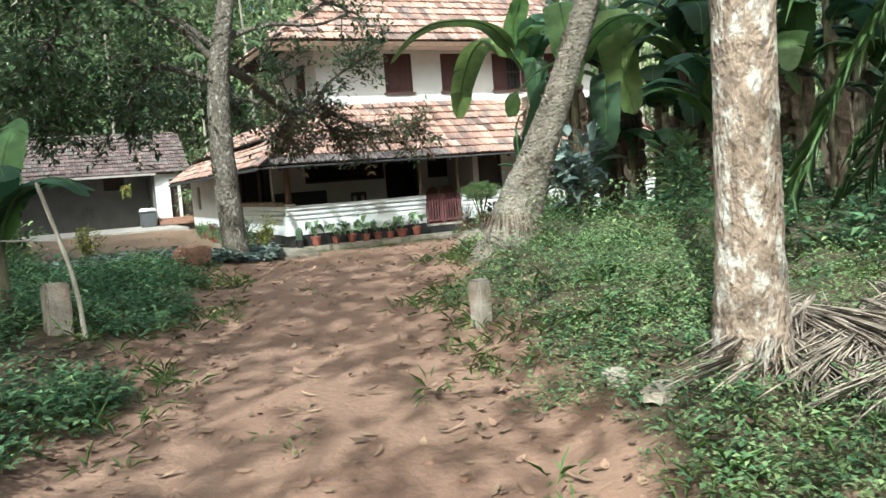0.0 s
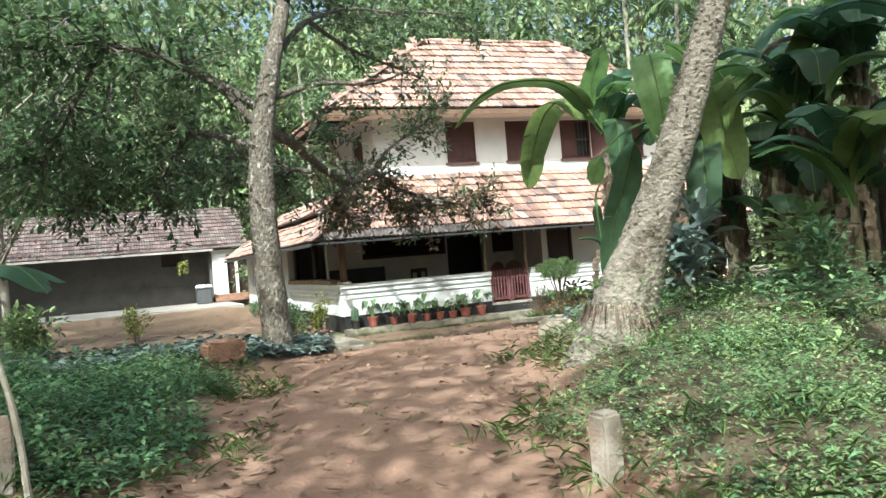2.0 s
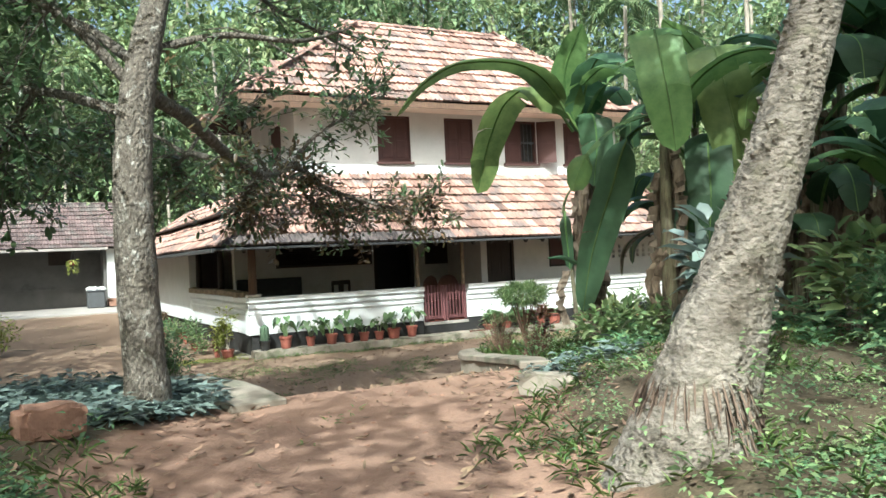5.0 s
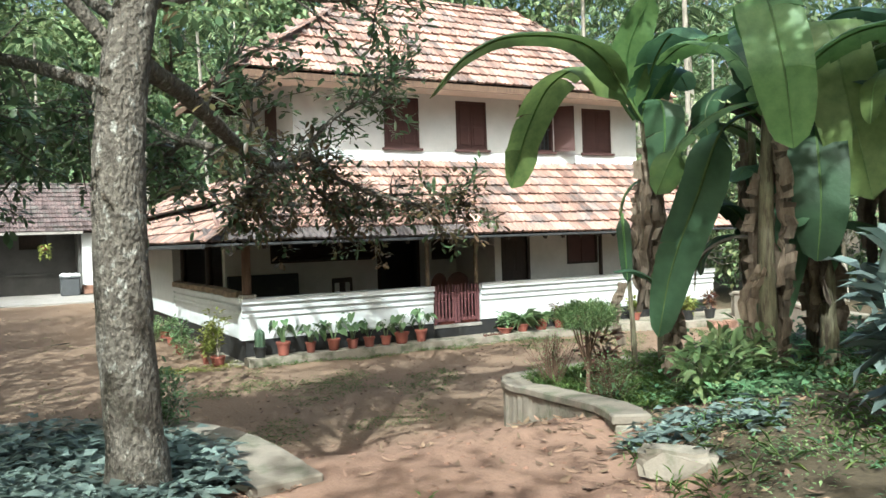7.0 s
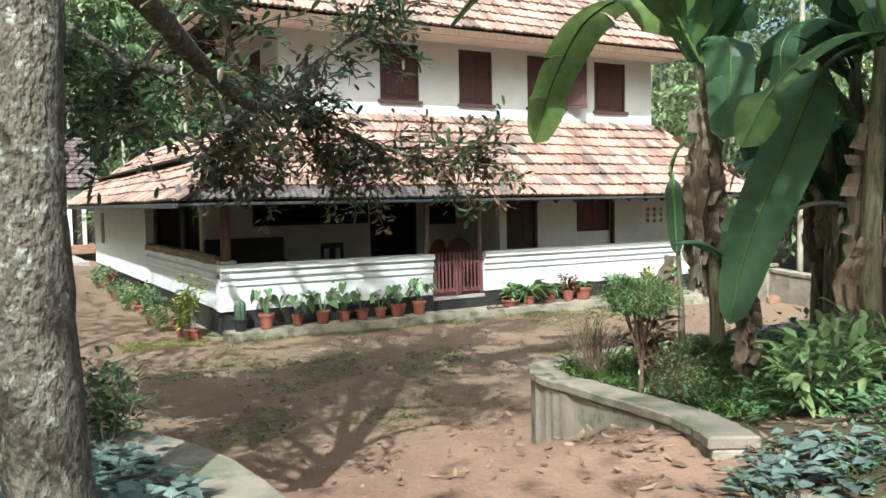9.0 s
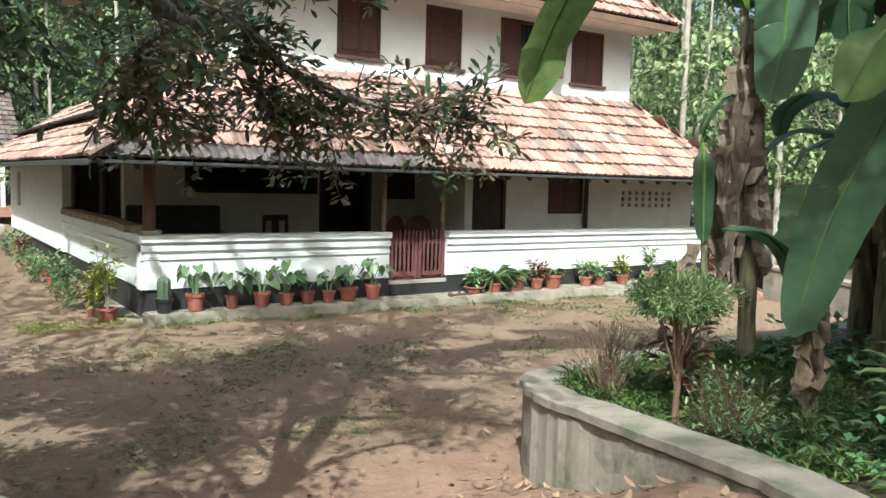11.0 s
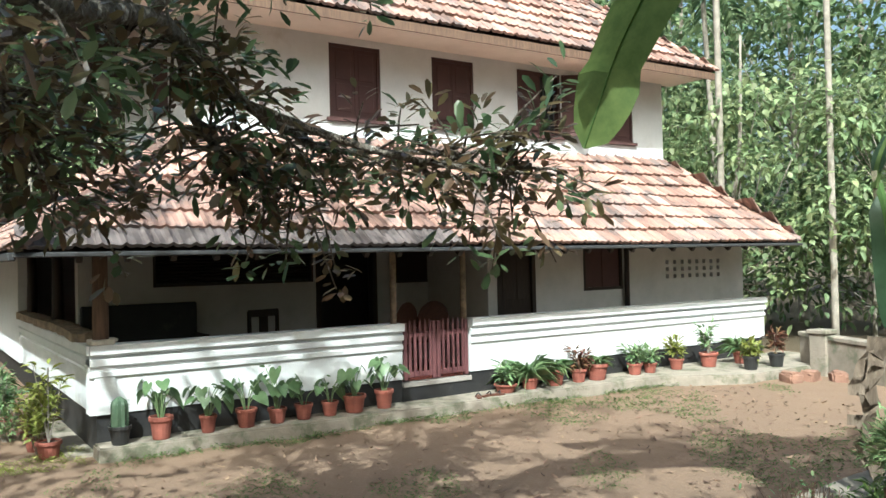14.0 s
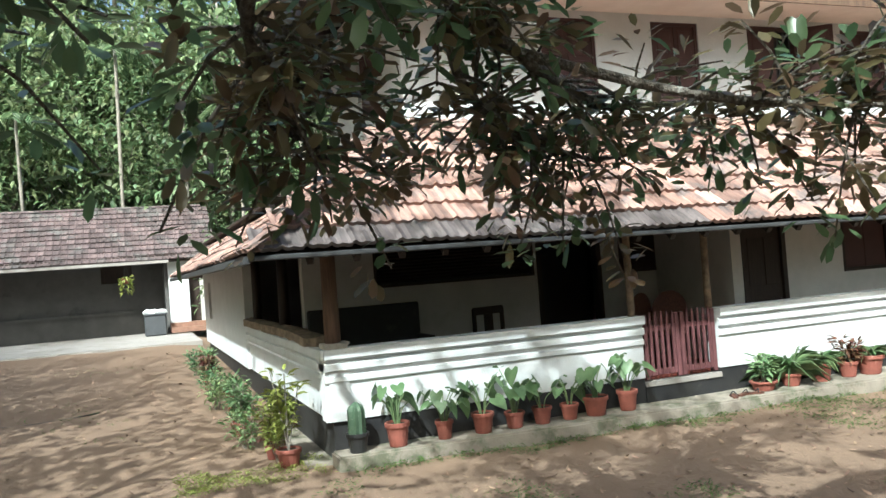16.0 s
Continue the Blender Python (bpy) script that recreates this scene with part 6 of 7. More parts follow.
def potted(x, y, z, r, h, kind, seed, label, pot=None, tall=0.4):
    p = empty("potted_plant", (x, y, z), label=label, category="potted plant", group="pots along the verandah")
    rng = random.Random(seed)
    npr = np.random.default_rng(seed)
    v, f = pot_mesh(r, h)
    body = raw("pot", v, f, pot or TERRACOTTA, p, smooth=False)
    v, f = lathe([(0.001, h * 0.9), (r * 0.9, h * 0.9)], 14)
    raw("soil", v, f, SOIL, body)
    if kind == "heart":
        for k in range(rng.randint(9, 13)):
            a = rng.uniform(0, 6.28)
            up = rng.uniform(0.45, 1.0) * tall
            out = rng.uniform(0.3, 0.75) * 0.32
            tip = Vector((math.cos(a) * out, math.sin(a) * out, h * 0.9 + up))
            v, f = tube(smooth_line([(math.cos(a) * 0.02, math.sin(a) * 0.02, h * 0.85), (math.cos(a) * out * 0.4, math.sin(a) * out * 0.4, h * 0.9 + up * 0.6), tip], 4), [0.006] * 9, 5)
            stalk = raw("stalk", v, f, POTLEAF, p)
            ln = rng.uniform(0.12, 0.20)
            v, f = heart_leaf(ln, ln * 0.95)
            leaf = raw("leaf", v, f, POTLEAF, stalk, smooth=True)
            m = Matrix.Translation(tip) @ Matrix.Rotation(a + rng.uniform(-0.4, 0.4), 4, "Z") @ Matrix.Rotation(rng.uniform(0.35, 1.2), 4, "Y") @ Matrix.Rotation(rng.uniform(-0.4, 0.4), 4, "X")
            leaf.data.transform(m)
    elif kind == "cactus":
        bm = bmesh.new()
        ring = []
        for i in range(9):
            t = i / 8
            rr = 0.075 * (1.0 if t < 0.7 else math.sqrt(max(0.02, 1 - ((t - 0.7) / 0.3) ** 2)))
            ring.append([bm.verts.new((rr * (1 + 0.22 * (k % 2)) * math.cos(k * math.pi / 8), rr * (1 + 0.22 * (k % 2)) * math.sin(k * math.pi / 8), h * 0.85 + tall * t)) for k in range(16)])
        for a, b in zip(ring, ring[1:]):
            for k in range(16):
                bm.faces.new((a[k], a[(k + 1) % 16], b[(k + 1) % 16], b[k]))
        bm.faces.new(ring[-1])
        part("ribbed_stem", bm, CACTUS, p, "grey-green ribbed column")
        n = 60
        ang = npr.integers(0, 16, n) * math.pi / 8
        zz = npr.uniform(h, h * 0.85 + tall * 0.95, n)
        leaf_cloud("spines", np.stack([np.cos(ang) * 0.085, np.sin(ang) * 0.085, zz], -1), np.stack([np.cos(ang), np.sin(ang), npr.uniform(-0.3, 0.6, n)], -1), 0.025, 0.003, PALEFLOOR, p, rng=npr)["kind"] = "stuff"
    elif kind == "spiky":
        n = 60
        ang = npr.uniform(0, 6.28, n)
        way = np.stack([np.cos(ang), np.sin(ang), npr.uniform(0.3, 1.8, n)], -1)
        leaf_cloud("foliage", np.tile([[0, 0, h * 0.9]], (n, 1)), way, npr.uniform(0.6, 1.1, n) * tall, 0.022, POTLEAF, p, droop=2.6, rng=npr)
    else:
        mats = {"croton": REDLEAF, "yellow": YELLOWLEAF, "bush": POTLEAF}
        n_st = 6
        tubes, tips, ways = [], [], []
        for k in range(n_st):
            a = rng.uniform(0, 6.28)
            o = rng.uniform(0.05, 0.16)
            tip = Vector((math.cos(a) * o, math.sin(a) * o, h * 0.9 + tall * rng.uniform(0.55, 1.0)))
            tubes.append(tube([(0, 0, h * 0.8), Vector((0, 0, h * 0.9)).lerp(tip, 0.5), tip], [0.008, 0.006, 0.004], 5))
            for q in np.linspace(0.4, 1, 5):
                tips.append(Vector((0, 0, h * 0.9)).lerp(tip, q))
                ways.append(Vector((math.cos(a), math.sin(a), 0.8)).normalized())
        v, f = join_tubes(tubes)
        raw("stem", v, f, FARBARK, p)
        a, w = whorls(tips, ways, 4, npr)
        leaf_cloud("foliage", a, w, npr.uniform(0.08, 0.16, len(a)), 0.045, mats[kind], p, rng=npr)
    return p


def build_pots():
    z = 0.25
    potted(0.26, -0.15, z, 0.115, 0.20, "cactus", 1, "ribbed column cactus in a black plastic pot", BLACKPOT, 0.34)
    xs = [0.69, 1.21, 1.66, 2.04, 2.38, 2.73, 3.07, 3.50]
    rs = [0.125, 0.095, 0.12, 0.11, 0.11, 0.105, 0.145, 0.12]
    hs = [0.25, 0.20, 0.22, 0.18, 0.19, 0.18, 0.22, 0.24]
    ts = [0.42, 0.42, 0.38, 0.50, 0.34, 0.30, 0.40, 0.42]
    for k, (x, r, h, t) in enumerate(zip(xs, rs, hs, ts)):
        potted(x, -0.15, z, r, h, "heart", 10 + k, "heart-leaved foliage plant in a terracotta pot", None, t)
    potted(5.42, -0.24, z, 0.16, 0.12, "bush", 31, "swollen-stemmed desert rose in a shallow clay bowl", None, 0.42)
    potted(5.88, -0.22, z, 0.13, 0.16, "spiky", 32, "arching grassy plant in a small clay pot", None, 0.50)
    potted(6.36, -0.22, z, 0.15, 0.24, "spiky", 33, "short grassy plant in a terracotta pot", None, 0.30)
    potted(6.84, -0.22, z, 0.12, 0.20, "croton", 34, "reddish croton in a terracotta pot", None, 0.34)
    potted(7.20, -0.24, z, 0.17, 0.25, "spiky", 35, "tufted plant in a wide terracotta pot", None, 0.24)
    potted(8.02, -0.25, z, 0.12, 0.18, "bush", 36, "small green shrub in a clay pot", None, 0.28)
    potted(8.35, -0.27, z, 0.11, 0.16, "bush", 37, "small green shrub in a clay pot", None, 0.26)
    potted(8.95, -0.30, z, 0.12, 0.18, "yellow", 38, "yellow-green shrub in a clay pot", None, 0.36)
    potted(9.58, -0.45, z, 0.15, 0.24, "bush", 39, "bushy foliage plant in a terracotta pot", None, 0.52)
    potted(10.32, -0.55, z, 0.15, 0.22, "spiky", 40, "grassy plant in a pale clay pot", None, 0.40)
    potted(9.78, -1.12, z, 0.13, 0.22, "yellow", 41, "yellowish plant in a black nursery pot", BLACKPOT, 0.30)
    potted(10.38, -1.18, z, 0.13, 0.22, "croton", 42, "dark-leaved plant in a black nursery pot", BLACKPOT, 0.42)
    # pots along the side of the house
    for k in range(13):
        y = 0.9 + k * 0.72
        if k % 2:
            twig_shrub(-0.55 - 0.08 * (k % 3), y, 0.28, 0.38 + 0.08 * (k % 3), WEED_LIGHT if k % 4 == 1 else WEED, 0.09, 13, 4, 160 + k, "dusty green herb growing beside the house wall")
            continue
        kind = ("croton", "bush", "bush", "spiky")[(k // 2) % 4]
        potted(-0.42 - 0.10 * (k % 3), y, at_ground(-0.45, y) - 0.01, 0.12, 0.19, kind, 60 + k, "dusty foliage plant in a clay pot beside the house wall", None, 0.30 + 0.1 * (k % 3))
    potted(-0.36, 0.38, at_ground(-0.36, 0.38) - 0.01, 0.13, 0.20, "yellow", 90, "tall yellow-green shrub in a clay pot at the house corner", None, 0.95)


def build_sandals():
    for k, (x, y, a) in enumerate(((5.02, -0.34, 20), (5.16, -0.36, -10), (4.86, -0.36, 60))):
        s = empty("sandal", (x, y, 0.25), label="worn brown rubber sandal lying on the apron", category="sandal", group="sandals by the gate")
        s.rotation_euler.z = radians(a)
        bm = bmesh.new()
        out = [(-0.11, 0.0), (-0.10, 0.03), (0.0, 0.032), (0.07, 0.045), (0.12, 0.03), (0.13, 0.0), (0.12, -0.03), (0.07, -0.045), (0.0, -0.032), (-0.10, -0.03)]
        vs = [bm.verts.new((p, q, 0.0)) for p, q in out]
        fc = bm.faces.new(vs)
        r = bmesh.ops.extrude_face_region(bm, geom=[fc])
        for v in r["geom"]:
            if isinstance(v, bmesh.types.BMVert):
                v.co.z = 0.025
        bmesh.ops.recalc_face_normals(bm, faces=bm.faces)
        part("sole", bm, WICKER, s)
        v, f = tube(smooth_line([(0.03, 0.04, 0.02), (0.06, 0.0, 0.06), (0.03, -0.04, 0.02)], 4), [0.008] * 9, 5)
        raw("strap", v, f, BLACK, s)


build_sandals()


def build_bin():
    b = empty("storage_bin", (-1.15, 21.2, 0.46), label="grey plastic bin heaped with white bags", category="bin")
    part("body", boxes((-0.35, 0.35, -0.28, 0.28, 0.0, 0.70), bevel=0.04), GREYBUCKET, b)
    part("rim", boxes((-0.38, 0.38, -0.31, 0.31, 0.70, 0.75), bevel=0.015), GREYBUCKET, b)
    for k in range(5):
        bm = bmesh.new()
        bmesh.ops.create_icosphere(bm, subdivisions=2, radius=0.13)
        for v in bm.verts:
            v.co = Vector((v.co.x, v.co.y, v.co.z * 0.7)) + Vector(noise.noise_vector(v.co * 11 + Vector((k, 0, 0)))) * 0.05 + Vector((-0.26 + 0.13 * k, 0.05 * (k % 2), 0.80))
        part("bag", bm, PLASTICBAG, b, "white plastic bag")
    h = empty("hanging_basket", (-2.0, 21.25, 2.75), label="hanging pot of trailing green under the outbuilding eave", category="hanging plant")
    v, f = lathe([(0.001, -0.45), (0.1, -0.45), (0.14, -0.28), (0.13, -0.28), (0.001, -0.3)], 12)
    raw("pot", v, f, TERRACOTTA, h)
    for a in (0, 2.1, 4.2):
        v, f = tube([(0.13 * math.cos(a), 0.13 * math.sin(a), -0.28), (0, 0, 0.18)], [0.004, 0.004], 4)
        raw("wire", v, f, METAL_GUTTER, h)
    rng = np.random.default_rng(4)
    ang = rng.uniform(0, 6.28, 90)
    leaf_cloud("foliage", np.stack([np.cos(ang) * 0.12, np.sin(ang) * 0.12, rng.uniform(-0.8, -0.2, 90)], -1), np.stack([np.cos(ang), np.sin(ang), rng.uniform(-1.5, 0.6, 90)], -1), 0.16, 0.06, YELLOWLEAF, h, rng=rng)


build_bin()


def build_hose():
    z = at_ground(-3, 5) + 0.012
    v, f = tube(smooth_line([(-2.4, 5.6, z), (-2.9, 5.3, z), (-3.6, 5.2, z), (-4.4, 5.6, z + 0.01), (-5.2, 5.3, z), (-6.2, 5.9, z)], 8), [0.012] * 41, 6)
    tagged(raw("garden_hose", v, f, BLACKPOT, smooth=True), "dark garden hose lying across the yard", "hose")


build_hose()


# ---- along the track ----
def marker(x, y, h, w, tilt, label):
    g = at_ground(x, y)
    m = empty("marker_stone", (x, y, g), label=label, category="marker stone", group="marker stones beside the track")
    m.rotation_euler = (radians(tilt), radians(-tilt * 0.6), radians(12))
    bm = bmesh.new()
    box(bm, -w / 2, w / 2, -w / 2, w / 2, -0.2, h)
    bmesh.ops.bevel(bm, geom=bm.edges[:], offset=0.014, segments=2, affect="EDGES")
    bmesh.ops.subdivide_edges(bm, edges=[e for e in bm.edges if e.calc_length() > 0.15], cuts=4)
    for v in bm.verts:
        v.co += Vector(noise.noise_vector(v.co * 14)) * 0.006
    part("block", bm, STONE, m)
    for k in range(2 if h > 0.35 else 0):
        part("worn_mark", boxes((-w * 0.3, w * 0.25, -w / 2 - 0.003, -w / 2 + 0.004, h * 0.28 + 0.05 * k, h * 0.28 + 0.05 * k + 0.025)), LATERITE, m, "faded red painted mark")


marker(-2.80, -15.47, 0.31, 0.115, 2, "short squared granite marker post with faded red marks")
marker(-5.33, -14.6, 0.31, 0.15, -3, "short squared granite marker post beside a stake")


def build_stake():
    g = at_ground(-5.32, -14.9)
    s = empty("garden_stake", (-5.22, -14.75, g), label="thin grey wooden stake leaning by the marker", category="stake")
    v, f = limb([(0.04, 0, -0.05), (0.0, 0, 0.4), (-0.14, 0.05, 0.98)], 0.016, 0.012, 2, 6)
    raw("stick", v, f, ROCK, s)
    v, f = tube(smooth_line([(-0.06, 0.03, 0.62), (-0.5, 0.1, 0.66), (-1.1, 0.2, 0.74)], 6), [0.005] * 13, 5)
    raw("string", v, f, PALEFLOOR, s, "pale string tied to the stake")


build_stake()


def rock(x, y, size, material, label, seed, name="loose_block", sink=0.3):
    bm = bmesh.new()
    bmesh.ops.create_cube(bm, size=1)
    bmesh.ops.bevel(bm, geom=bm.edges[:], offset=0.12, segments=2, affect="EDGES")
    bmesh.ops.subdivide_edges(bm, edges=[e for e in bm.edges if e.calc_length() > 0.3], cuts=3)
    for v in bm.verts:
        v.co = Vector((v.co.x * size[0], v.co.y * size[1], v.co.z * size[2])) + Vector(noise.noise_vector(v.co * 3 + Vector((seed, 0, 0)))) * min(size) * 0.14
    ob = tagged(part(name, bm, material), label, "stone")
    ob.location = (x, y, at_ground(x, y) + size[2] * (0.5 - sink))
    ob.rotation_euler.z = seed
    return ob


rock(-3.90, -10.60, (0.38, 0.24, 0.22), LATERITE, "reddish laterite block at the bed's corner", 0.3, sink=0.12)
rock(-0.42, -10.95, (0.46, 0.22, 0.20), KERBMAT, "rough grey stone block in the weeds", 2.1)
rock(-3.11, -17.3, (0.15, 0.11, 0.06), ROCK, "whitish stone lying in the weeds", 1.2, "pale_stone", 0.2)
rock(-3.15, -17.65, (0.22, 0.12, 0.05), ROCK, "whitish flat stone lying in the weeds", 0.5, "pale_stone", 0.2)


def build_low_wall():
    ribbon_wall("wall_low", [(11.25, -1.15), (11.02, -1.75), (10.65, -3.2), (10.2, -4.8), (9.9, -6.3)], 0.22, [0.78, 0.76, 0.70, 0.62, 0.6], [-0.2, -0.2], CONCRETE, "low weathered plaster boundary wall at the yard's end")
    pier = part("wall_pier", boxes((10.83, 11.13, -1.78, -1.48, -0.2, 0.78), bevel=0.015), CONCRETE)
    part("cap", boxes((10.80, 11.16, -1.81, -1.45, 0.78, 0.85), bevel=0.012), CONCRETE, pier)
    tagged(pier, "squat weathered plaster pier at the end of the boundary wall", "wall", kind="structure")
    for k, (x, y) in enumerate(((10.25, -1.85), (10.55, -2.15), (9.9, -1.75))):
        rock(x, y, (0.34, 0.24, 0.22), LATERITE, "rough laterite block lying before the boundary wall", 0.2 + 0.5 * k)


build_low_wall()


def build_frond_pile():
    """Dry coconut fronds heaped beside the straight palm."""
    rng = np.random.default_rng(9)
    for k in range(30):
        x, y = -2.12 + rng.uniform(-0.4, 0.6), -18.05 + rng.uniform(-0.5, 0.5)
        a = rng.choice([-2.35, -2.2, -2.55, -2.9, -1.9]) + rng.uniform(-0.12, 0.12)
        g = at_ground(x, y) + 0.03 + 0.004 * k
        fr = empty("fallen_frond", (x, y, g), label="dry grey coconut frond lying in a heap under the palm", category="palm frond", group="heap of dry fronds")
        fr.rotation_euler = (rng.uniform(-0.08, 0.08), rng.uniform(-0.04, 0.07), a)
        L = rng.uniform(0.9, 1.5)
        v, f = tube([(-L / 2 + L * t, 0.05 * math.sin(3 * t), 0.04 * math.sin(2 * t)) for t in np.linspace(0, 1, 8)], np.linspace(0.011, 0.003, 8), 6)
        raw("rib", v, f, FROND_DRY, fr, smooth=True)
        n = 90
        t = rng.uniform(0.0, 0.85, n)
        sgn = rng.choice([-1, 1], n)
        at = np.stack([-L / 2 + L * t, sgn * rng.uniform(0, 0.05, n), 0.01 + rng.uniform(-0.01, 0.03, n)], -1)
        leaf_cloud("leaflet_mass", at, np.stack([1.0 + 0 * t, sgn * rng.uniform(0.02, 0.26, n), rng.uniform(-0.05, 0.03, n)], -1), rng.uniform(0.35, 0.75, n), 0.010, FROND_DRY, fr, droop=0.12, rng=rng)["kind"] = "stuff"


build_frond_pile()


# ---- planter shrubs ----
def twig_shrub(x, y, r, h, leaves, leaf, n_twigs, per, seed, label, name="garden_shrub", lift=0.25, bark=None):
    rng = np.random.default_rng(seed)
    s = empty(name, (x, y, at_ground(x, y)), label=label, category="shrub")
    tubes, tips, ways = [], [], []
    for k in range(n_twigs):
        a, e = rng.uniform(0, 6.28), rng.uniform(0.1, 1.0)
        tip = Vector((math.cos(a) * r * e, math.sin(a) * r * e, h * (1 - 0.45 * e * e * rng.uniform(0.3, 1.2))))
        tubes.append(limb([(0.02 * math.cos(a), 0.02 * math.sin(a), -0.05), tip * 0.45 + Vector((rng.normal(0, 0.04), rng.normal(0, 0.04), h * lift * 0.3)), tip], 0.004, 0.0015, k, 4, 4))
        for q in np.linspace(0.45, 1.0, 4):
            tips.append(tip * q)
            ways.append(Vector((math.cos(a) * e, math.sin(a) * e, 0.9)).normalized())
    v, f = join_tubes(tubes)
    raw("stem", v, f, bark or FARBARK, s)
    if per:
        a, w = whorls(tips, ways, per, rng)
        a += rng.normal(0, r * 0.10, a.shape)
        leaf_cloud("foliage", a, w, rng.uniform(0.6, 1.2, len(a)) * leaf, leaf * 0.4, leaves, s, rng=rng)
    return s


def build_planter():
    topi = empty("topiary_shrub", (1.25, -8.05, at_ground(1.25, -8.05)), label="clipped shrub with a fine feathery green head on a bare stem", category="shrub")
    rng = np.random.default_rng(3)
    v, f = limb([(0, 0, -0.05), (0.02, 0, 0.4), (0, 0.01, 0.80)], 0.024, 0.014, 4, 8)
    raw("stem", v, f, POSTWOOD, topi, smooth=True)
    for k in range(7):
        c = k * 0.9
        v, f = limb([(0.01, 0, 0.12 + 0.05 * k), (0.07 * math.cos(c), 0.07 * math.sin(c), 0.5), (0.17 * math.cos(c), 0.17 * math.sin(c), 0.82)], 0.012, 0.006, k, 6)
        raw("branch", v, f, POSTWOOD, topi, smooth=True)
    n = 5200
    d = rng.normal(0, 1, (n, 3))
    d /= np.linalg.norm(d, axis=1, keepdims=True)
    rr = rng.uniform(0.55, 1.0, (n, 1)) ** 0.5 * (1 + 0.3 * np.sin(9 * d[:, :1] + 3 * d[:, 1:2]) * np.cos(8 * d[:, 1:2] + 2 * d[:, 2:3])) * rng.uniform(0.8, 1.12, (n, 1))
    at = d * rr * (0.29, 0.29, 0.13) + (0, 0, 0.80)
    leaf_cloud("foliage", at, d + rng.normal(0, 0.5, (n, 3)) + (0, 0, 0.5), rng.uniform(0.025, 0.05, n), 0.010, WEED_LIGHT, topi, "fine feathery leaves", rng=rng)
    twig_shrub(1.28, -7.45, 0.34, 0.56, POTLEAF, 0.03, 90, 1, 6, "sparse twiggy shrub with few small leaves", bark=POSTWOOD)
    twig_shrub(1.05, -8.6, 0.34, 0.50, POTLEAF, 0.04, 60, 2, 7, "sparse brown-stemmed shrub with small leaves", bark=POSTWOOD)
    twig_shrub(1.75, -7.75, 0.25, 0.55, REDLEAF, 0.14, 7, 3, 8, "dark red long-leaved shrub")
    twig_shrub(-2.75, -7.75, 0.30, 0.55, MANGO_LEAF, 0.07, 22, 6, 9, "small dark shrub at the foot of the mango tree")
    twig_shrub(2.6, -11.4, 0.45, 0.95, WEED_LIGHT, 0.24, 12, 4, 10, "broad pale-leaved plant under the bananas")
    twig_shrub(3.5, -11.0, 0.4, 0.7, YELLOWLEAF, 0.12, 16, 4, 12, "yellow-green leafy shrub under the bananas")
    twig_shrub(1.9, -9.4, 0.4, 0.5, WEED_LIGHT, 0.13, 16, 5, 13, "light green herb with broad leaves in the planter")
    twig_shrub(1.2, -9.7, 0.4, 0.5, WEED_LIGHT, 0.14, 16, 5, 14, "light green herb with broad leaves in the planter")
    twig_shrub(0.9, -17.0, 0.7, 0.8, WEED_LIGHT, 0.12, 30, 6, 15, "sunlit leafy shrub beyond the straight palm")
    twig_shrub(-0.6, -18.2, 0.6, 0.7, WEED_LIGHT, 0.12, 30, 6, 16, "sunlit leafy shrub beyond the straight palm")
    twig_shrub(-5.9, -7.3, 0.5, 0.7, WEED_LIGHT, 0.12, 30, 6, 17, "light green shrub at the edge of the bed")
    twig_shrub(0.75, -11.7, 0.42, 1.05, BLUELEAF, 0.30, 9, 4, 23, "long-leaved grey-green shrub under the bananas")
    twig_shrub(1.9, -12.3, 0.4, 0.7, WEED, 0.12, 20, 5, 24, "low green shrub under the bananas")
    twig_shrub(2.8, -13.0, 0.4, 0.7, WEED, 0.12, 20, 5, 25, "low green shrub under the bananas")
    twig_shrub(-0.42, 0.62, 0.22, 0.75, YELLOWLEAF, 0.09, 18, 6, 21, "bright yellow-green shrub at the verandah's corner")
    twig_shrub(-4.5, 4.3, 0.5, 0.9, YELLOWLEAF, 0.12, 24, 5, 22, "yellow-green shrub in the side yard")
    twig_shrub(-5.3, -5.8, 0.5, 0.6, WEED, 0.10, 30, 6, 18, "low green shrub at the edge of the yard")


build_planter()
build_pots()

# ---- ground cover ----
def scatter(n, x0, x1, y0, y1, keep, rng):
    x, y = rng.uniform(x0, x1, n), rng.uniform(y0, y1, n)
    k = keep(x, y)
    return x[k], y[k]


def verge_mask(x, y, grow=0.0):
    return np.abs(x - way_x(y)) - way_half(y) + 0.14 * np.sin(2.3 * y + x) + 0.10 * np.sin(5.1 * y) > grow


def in_beds(x, y):
    return ((x < -2.6) & (y < bed_edge_left(x) - 0.15)) | ((x > 0.75) & (y < bed_edge_right(x) - 0.2))


